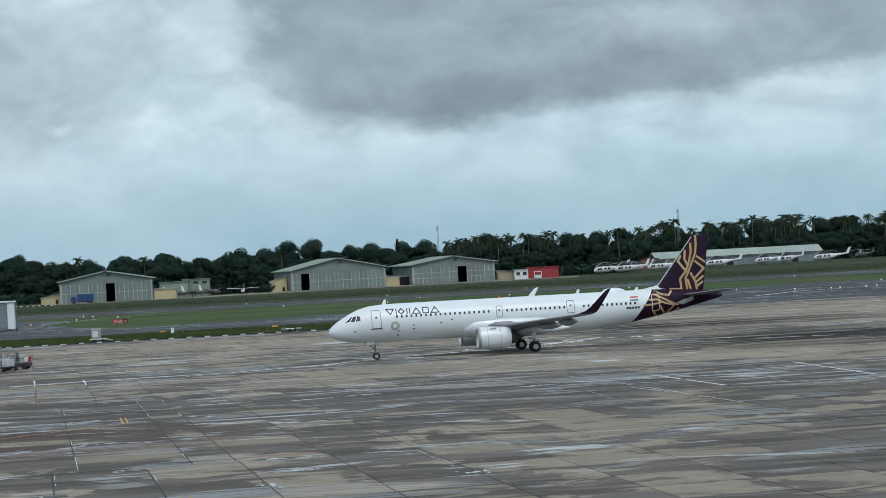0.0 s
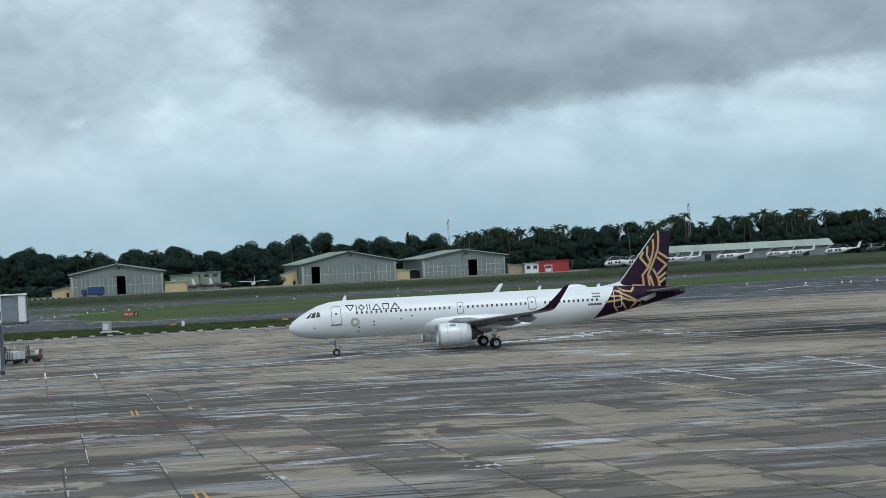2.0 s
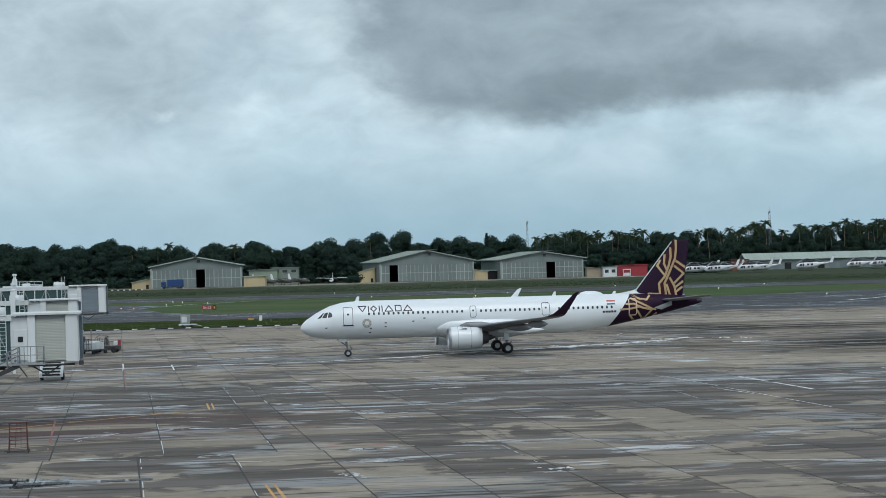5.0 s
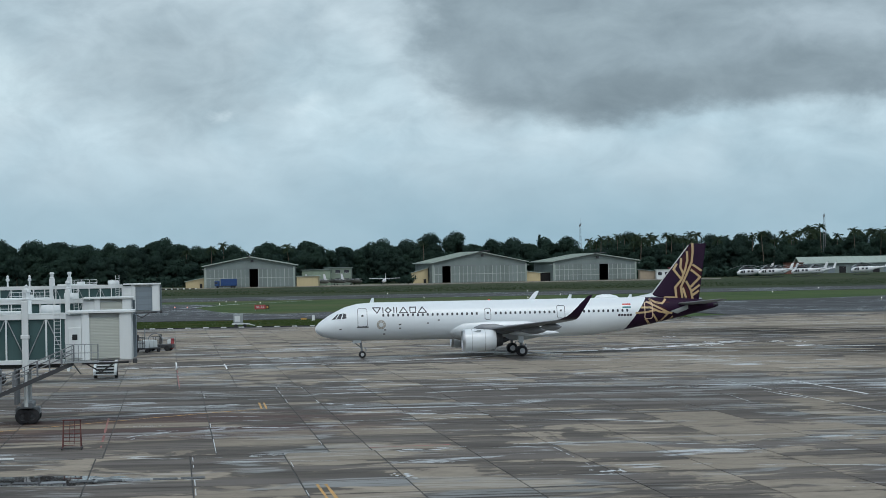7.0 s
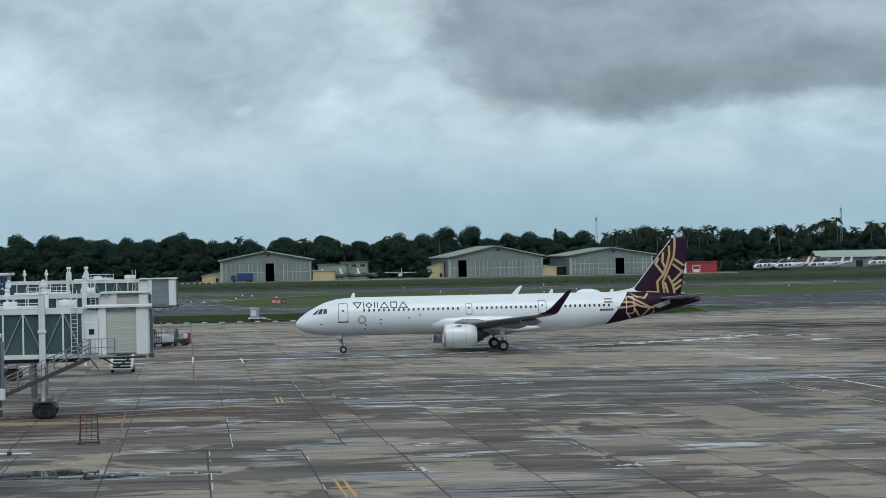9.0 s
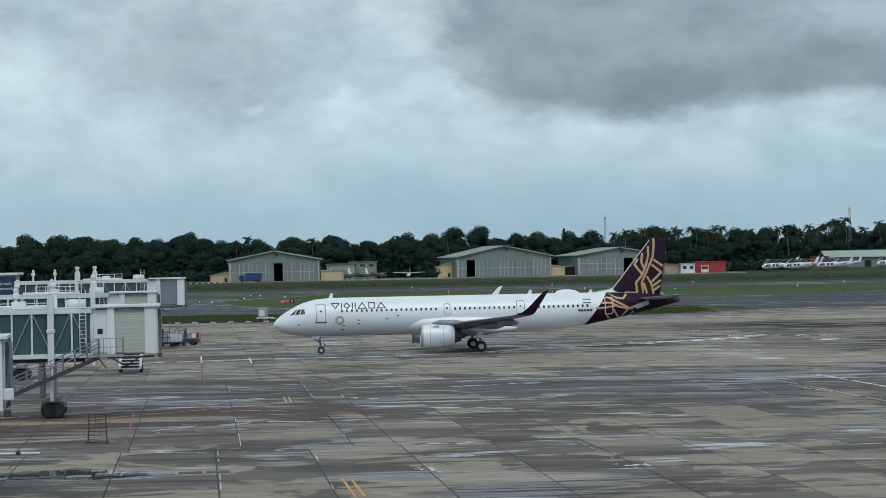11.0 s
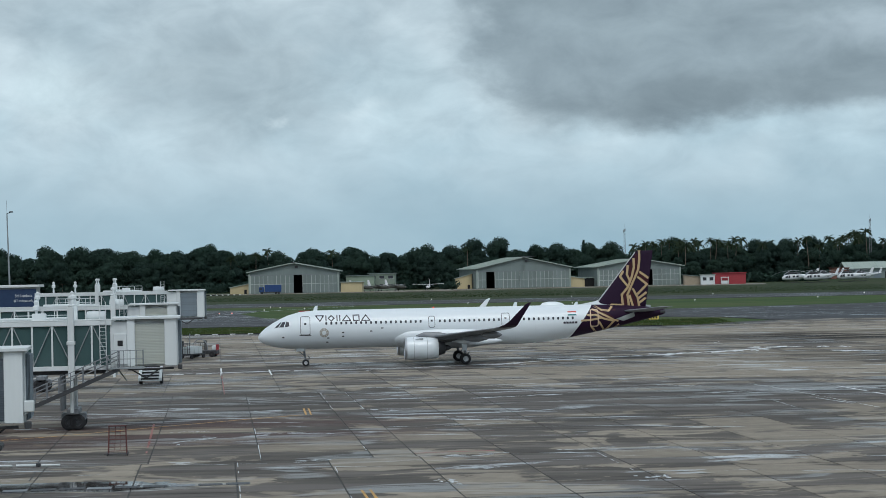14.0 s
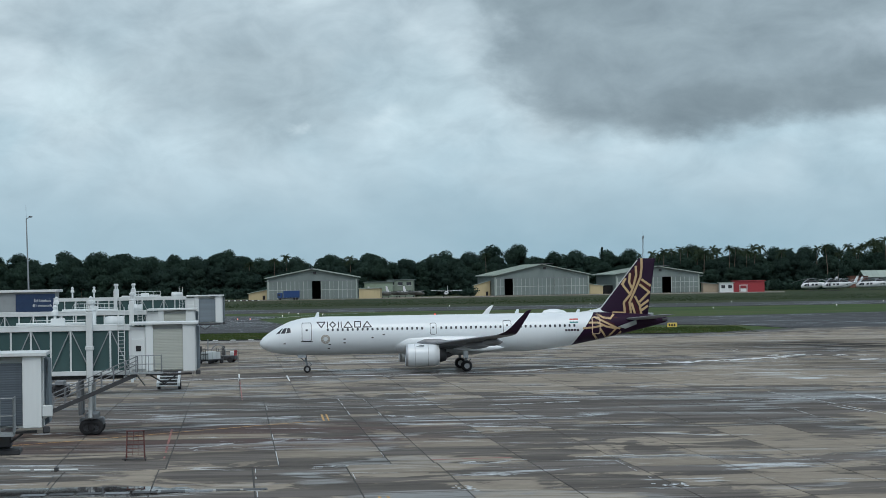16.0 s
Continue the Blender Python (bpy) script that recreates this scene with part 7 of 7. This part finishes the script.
def apron_lamp():
    root = thing("floodlight_mast", pose(-104.2, 430, 0, 0, -1.2, 0), "tall slim grey floodlight mast", "lamp post")
    bm = bmesh.new()
    tube(bm, (0, 0, -0.2), (0, 0, 24.6), 0.24, 0.12, 10)
    part("pole", bm, BRIDGE_GREY, root)
    bm = bmesh.new()
    tube(bm, (0, 0, 24.5), (0.9, 0, 24.9), 0.06, n=6)
    box(bm, 0.95, 0, 24.75, 0.8, 0.5, 0.3, bevel=0.08)
    part("lamp_head", bm, DARKMETAL, root)
    bm = bmesh.new()
    tube(bm, (0, 0, 24.5), (0, 0, 27.5), 0.03, n=4)
    part("lightning_rod", bm, GREYMETAL, root)


apron_lamp()


def airfield_sign():
    root = thing("runway_sign", pose(-43.9, 472, -0.1, 0, 0, 4), "red runway sign with white figures and a black end panel", "sign")
    bm = bmesh.new()
    box(bm, 0, 0, 0.35, 2.6, 0.2, 1.05, bevel=0.03)
    board = part("board", bm, RED, root)
    bm = bmesh.new()
    box(bm, 1.75, 0, 0.35, 0.85, 0.2, 1.05, bevel=0.03)
    part("end_panel", bm, DARK, root)
    bm = bmesh.new()
    box(bm, 1.75, -0.12, 0.55, 0.4, 0.03, 0.6)
    part("figure_bar", bm, YELLOW, root)
    for x in (-1.1, 0.0, 1.1, 1.9):
        bm = bmesh.new()
        tube(bm, (x, 0, -0.1), (x, 0, 0.4), 0.05, n=6)
        part("leg", bm, GREYMETAL, root)
    cu = bpy.data.curves.new("lettering", "FONT")
    cu.body, cu.size, cu.extrude, cu.align_x = "04-22", 0.85, 0.01, "CENTER"
    ob = new("lettering", cu)
    me = bpy.data.meshes.new_from_object(ob.evaluated_get(bpy.context.evaluated_depsgraph_get()))
    bpy.data.objects.remove(ob)
    me.materials.clear()
    me.materials.append(BRIDGE_WHITE)
    share("lettering", me, board, pose(0, -0.13, 0.58, 90))


airfield_sign()


def trailer_unit():
    root = thing("generator_trailer", pose(-35.0, 339.0, -0.1, 0, 0, 4), "pale grey generator cabinet on a small trailer at the grass edge", "generator")
    bm = bmesh.new()
    box(bm, -0.3, 0, 0.75, 1.6, 1.1, 1.55, bevel=0.06)
    cab = part("cabinet", bm, BRIDGE_GREY, root)
    bm = bmesh.new()
    box(bm, -0.45, -0.56, 1.0, 0.9, 0.05, 1.0, bevel=0.01)
    part("panel", bm, BRIDGE_WHITE, cab)
    bm = bmesh.new()
    box(bm, 0.1, 0, 0.5, 3.0, 1.3, 0.22, bevel=0.03)
    tube(bm, (1.5, 0, 0.55), (2.5, 0, 0.3), 0.06, n=6)
    part("chassis", bm, BRIDGE_WHITE, root)
    for x in (-0.7, 0.8):
        for y in (-0.6, 0.6):
            bm = bmesh.new()
            lathe(bm, [(-0.09, 0.05), (-0.09, 0.3), (0.09, 0.3), (0.09, 0.05)], (x, y, 0.3), "y", 12)
            part("wheel", bm, RUBBER, root)


trailer_unit()


def tow_bar():
    root = thing("tow_bar", pose(-2.2, 338, 0, 0, 0, 6), "white aircraft tow bar on small wheels at the grass edge", "tow bar")
    bm = bmesh.new()
    tube(bm, (-1.7, 0, 0.55), (1.6, 0, 0.45), 0.11, n=8)
    part("bar", bm, BRIDGE_WHITE, root)
    bm = bmesh.new()
    box(bm, -1.4, 0, 0.35, 0.7, 0.6, 0.4, bevel=0.05)
    box(bm, 1.2, 0, 0.3, 0.9, 0.7, 0.35, bevel=0.05)
    part("head", bm, GREYMETAL, root)
    for x in (-0.4, 0.5):
        bm = bmesh.new()
        lathe(bm, [(-0.4, 0.05), (-0.4, 0.28), (-0.26, 0.28), (-0.26, 0.05)], (x, 0, 0.28), "y", 12)
        lathe(bm, [(0.26, 0.05), (0.26, 0.28), (0.4, 0.28), (0.4, 0.05)], (x, 0, 0.28), "y", 12)
        part("wheel", bm, RUBBER, root)


tow_bar()


def edge_marker(m, material, label, high):
    root = thing("edge_marker", m, label, "marker", "airfield markers in the grass")
    bm = bmesh.new()
    box(bm, 0, 0, 0, 0.55, 0.35, high, bevel=0.05)
    part("body", bm, material, root)
    bm = bmesh.new()
    box(bm, 0, 0, -0.08, 0.8, 0.6, 0.1)
    part("base", bm, BRIDGE_GREY, root)
    return root


edge_marker(pose(-24.8, 375, -0.12), LINE, "white upright marker post in the grass", 1.0)
ym = thing("taxiway_board", pose(-27.0, 380, -0.12, 0, 0, 5), "low yellow taxiway board in the grass", "sign")
bm = bmesh.new()
box(bm, 0, 0, 0.1, 1.1, 0.15, 0.32, bevel=0.02)
part("board", bm, YELLOW, ym)
ym2 = copy_thing(ym, pose(-5.6, 376, -0.12, 0, 0, 5))
ym3 = thing("taxiway_sign", pose(31.5, 377.3, -0.12, 0, 0, 5), "yellow taxiway sign with black figures in the grass", "sign")
bm = bmesh.new()
box(bm, 0, 0, 0.15, 1.9, 0.2, 0.85, bevel=0.03)
part("board", bm, SIGN_YELLOW, ym3)
for k in range(3):
    bm = bmesh.new()
    box(bm, -0.55 + 0.5 * k, -0.12, 0.36, 0.28, 0.03, 0.42)
    part("figure_bar", bm, DARK, ym3)
for px in (-0.7, 0.7):
    bm = bmesh.new()
    tube(bm, (px, 0, -0.05), (px, 0, 0.2), 0.05, n=6)
    part("leg", bm, GREYMETAL, ym3)
white_lamp = glow("lamp_lens", (1.0, 0.93, 0.85), 0.35)
red_lamp = glow("lamp_lens_red", (1.0, 0.35, 0.25), 0.8)


def ground_lamp(x, y, lens, label):
    root = thing("airfield_lamp", pose(x, y, -0.08), label, "airfield lamp", "airfield edge lamps")
    bm = bmesh.new()
    tube(bm, (0, 0, 0), (0, 0, 0.35), 0.10, 0.08, 8)
    part("stem", bm, BRIDGE_GREY, root)
    bm = bmesh.new()
    lathe(bm, [(0, 0.12), (0.10, 0.15), (0.22, 0.10), (0.26, 0.01)], (0, 0, 0.33), "z", 10)
    part("lens", bm, lens, root)
    return root


lamps = [(-65.5, 595, 0), (-61.7, 586, 0), (-61.9, 546, 0), (-65.8, 507, 1), (-69.3, 509, 1), (-52, 560, 0), (-6, 600, 0), (24, 565, 0), (36, 612, 0), (60, 575, 0), (98, 590, 0), (125, 660, 0), (165, 655, 0),
         (205, 660, 0), (104, 470, 0), (112, 445, 0), (118, 436, 0), (120, 436, 0), (126, 436, 0), (129, 438, 0), (150, 505, 0), (-20, 700, 0), (30, 708, 0), (80, 705, 0)]
for x, y, red in lamps:
    ground_lamp(x, y, red_lamp if red else white_lamp, "small lit red airfield lamp" if red else "small lit white airfield lamp")

# ---- grass: mown turf sheets, a rough verge and tufts ----
def tufts(name, area, count, size, seed, material, label):
    rng = random.Random(seed)
    verts, faces = [], []
    for _ in range(count):
        x, y = area(rng)
        h, w = size * rng.uniform(0.5, 1.5), size * rng.uniform(0.5, 1.2)
        a = rng.random() * math.pi
        dx, dy = math.cos(a) * w, math.sin(a) * w * 0.6
        i = len(verts)
        verts += [(x - dx, y - dy, -0.15), (x + dx, y + dy, -0.15), (x + dx * rng.uniform(0.2, 1.2), y + dy, -0.15 + h), (x - dx * rng.uniform(0.1, 0.9), y - dy * 0.5, -0.15 + h * rng.uniform(0.7, 1.2))]
        faces.append((i, i + 1, i + 2, i + 3))
    me = bpy.data.meshes.new(name)
    me.from_pydata(verts, [], faces)
    me.materials.append(material)
    return tagged(new(name, me), label, "grass", kind="stuff")


tufts("rough_grass", lambda r: (r.uniform(-330, 430), r.triangular(762, 1000, 770)), 36000, 0.17, 1, SCRUB, "rough uneven grass beyond the runway")
tufts("verge_grass", lambda r: (r.uniform(-100, 44), r.uniform(338, 384)), 23000, 0.14, 2, VERGE, "short patchy grass along the apron edge")

# kerb of alternating black and white blocks at the apron's edge
kerb = thing("kerb", pose(0, 0, 0), "low apron kerb of alternate black and white blocks", "kerb", kind="structure")
km = []
for mat, size in ((DARK, 2.05), (LINE, 0.9)):
    bm = bmesh.new()
    box(bm, 0, 0, -0.1, size, 0.4, 0.20, bevel=0.03)
    km.append(mesh_of(bm, mat, "kerb_block"))
for k in range(76):
    x = -84 + 1.5 * k
    y = float(np.interp(x, (-400, -48, 2, 28, 36, 44.5), (332.4, 335.4, 338.4, 337.4, 342.4, 354.4)))
    share("kerb_block", km[k % 2 if x < 12 else 0], kerb, pose(x, y, 0, 0, 0, 3.5))
# black and white barrier blocks by the far hangar
bar_thing = thing("barrier", pose(-146, 1040, 0, 0, 0, 2), "low black and white barrier row", "barrier")
for k in range(22):
    share("barrier_block", km[k % 2], bar_thing, pose(-17 + 1.55 * k, 0, 0.06) @ Matrix.Diagonal((1, 1, 2.6, 1)))



# bushes by the hangars
def bush(x, y, wide, high, seed):
    root = thing("bush", pose(x, y, 0), "dark rounded bush by the hangar apron", "bush", "bushes by the hangars")
    rng = random.Random(seed)
    bm = bmesh.new()
    for k in range(6):
        leaves(bm, (rng.uniform(-wide, wide) * 0.3, rng.uniform(-1, 1), high * rng.uniform(0.3, 0.62)), high * 0.42, 130, 0.42, rng)
    part("crown", bm, FOLIAGE_DARK, root)
    bm = bmesh.new()
    for k in range(4):
        tube(bm, (0, 0, -0.1), (rng.uniform(-1, 1), rng.uniform(-1, 1), high * 0.5), 0.1, 0.04, 5)
    part("stem", bm, BARK, root)


bush(-19.5, 1098, 8, 6.5, 1)
bush(-24.5, 1104, 5, 4.5, 2)
for k in range(3):
    bush(-160 + 6.5 * k, 1075 - 3 * (k % 2), 7, 4.5 + (k % 3), 5 + k)

slabs()


# ---- what moves ----
# seconds, nose x, nose y, heading in degrees
TAXI = (
    (0, 2.58, 215.59, 5.11),
    (0.5, 1.19, 215.47, 5.16),
    (1, -0.19, 215.35, 5.22),
    (1.5, -1.55, 215.23, 5.26),
    (2, -2.90, 215.12, 5.31),
    (2.5, -4.20, 215.00, 5.35),
    (3, -5.44, 214.88, 5.39),
    (3.5, -6.61, 214.76, 5.43),
    (4, -7.74, 214.63, 5.47),
    (6.5, -13.00, 214.05, 5.79),
    (7, -14.00, 213.93, 5.89),
    (7.5, -14.98, 213.80, 5.98),
    (8, -15.95, 213.67, 6.06),
    (8.5, -16.87, 213.55, 6.14),
    (9, -17.79, 213.42, 6.21),
    (11.5, -21.75, 212.79, 6.45),
    (12, -22.42, 212.73, 6.46),
    (12.5, -23.08, 212.66, 6.46),
    (13, -23.70, 212.61, 6.47),
    (13.5, -24.28, 212.56, 6.47),
    (14, -24.80, 212.51, 6.47),
    (14.5, -25.27, 212.47, 6.47),
    (15, -25.70, 212.44, 6.46),
    (15.5, -26.14, 212.42, 6.46),
    (16, -26.58, 212.40, 6.46),
)


def motions():
    walk(clouds, [(0.0, pose(0, 0, 0, 0, 0, 0.30)), (16.0, pose(0, 0, 0, 0, 0, -0.47))])
    walk(plane, [(t, pose(x, y, 0, 0, 0, h)) for t, x, y, h in TAXI])
    # the wheels roll as far as the aircraft goes
    ts = [r[0] for r in TAXI]
    gone = [0.0]
    for a, b in zip(TAXI, TAXI[1:]):
        gone.append(gone[-1] + math.hypot(b[1] - a[1], b[2] - a[2]))
    for hub, x, y, r in spins:
        walk(hub, [(k / 10, pose(x, y, r, 0, -math.degrees(float(np.interp(k / 10, ts, gone)) / r), 0)) for k in range(161)])


motions()
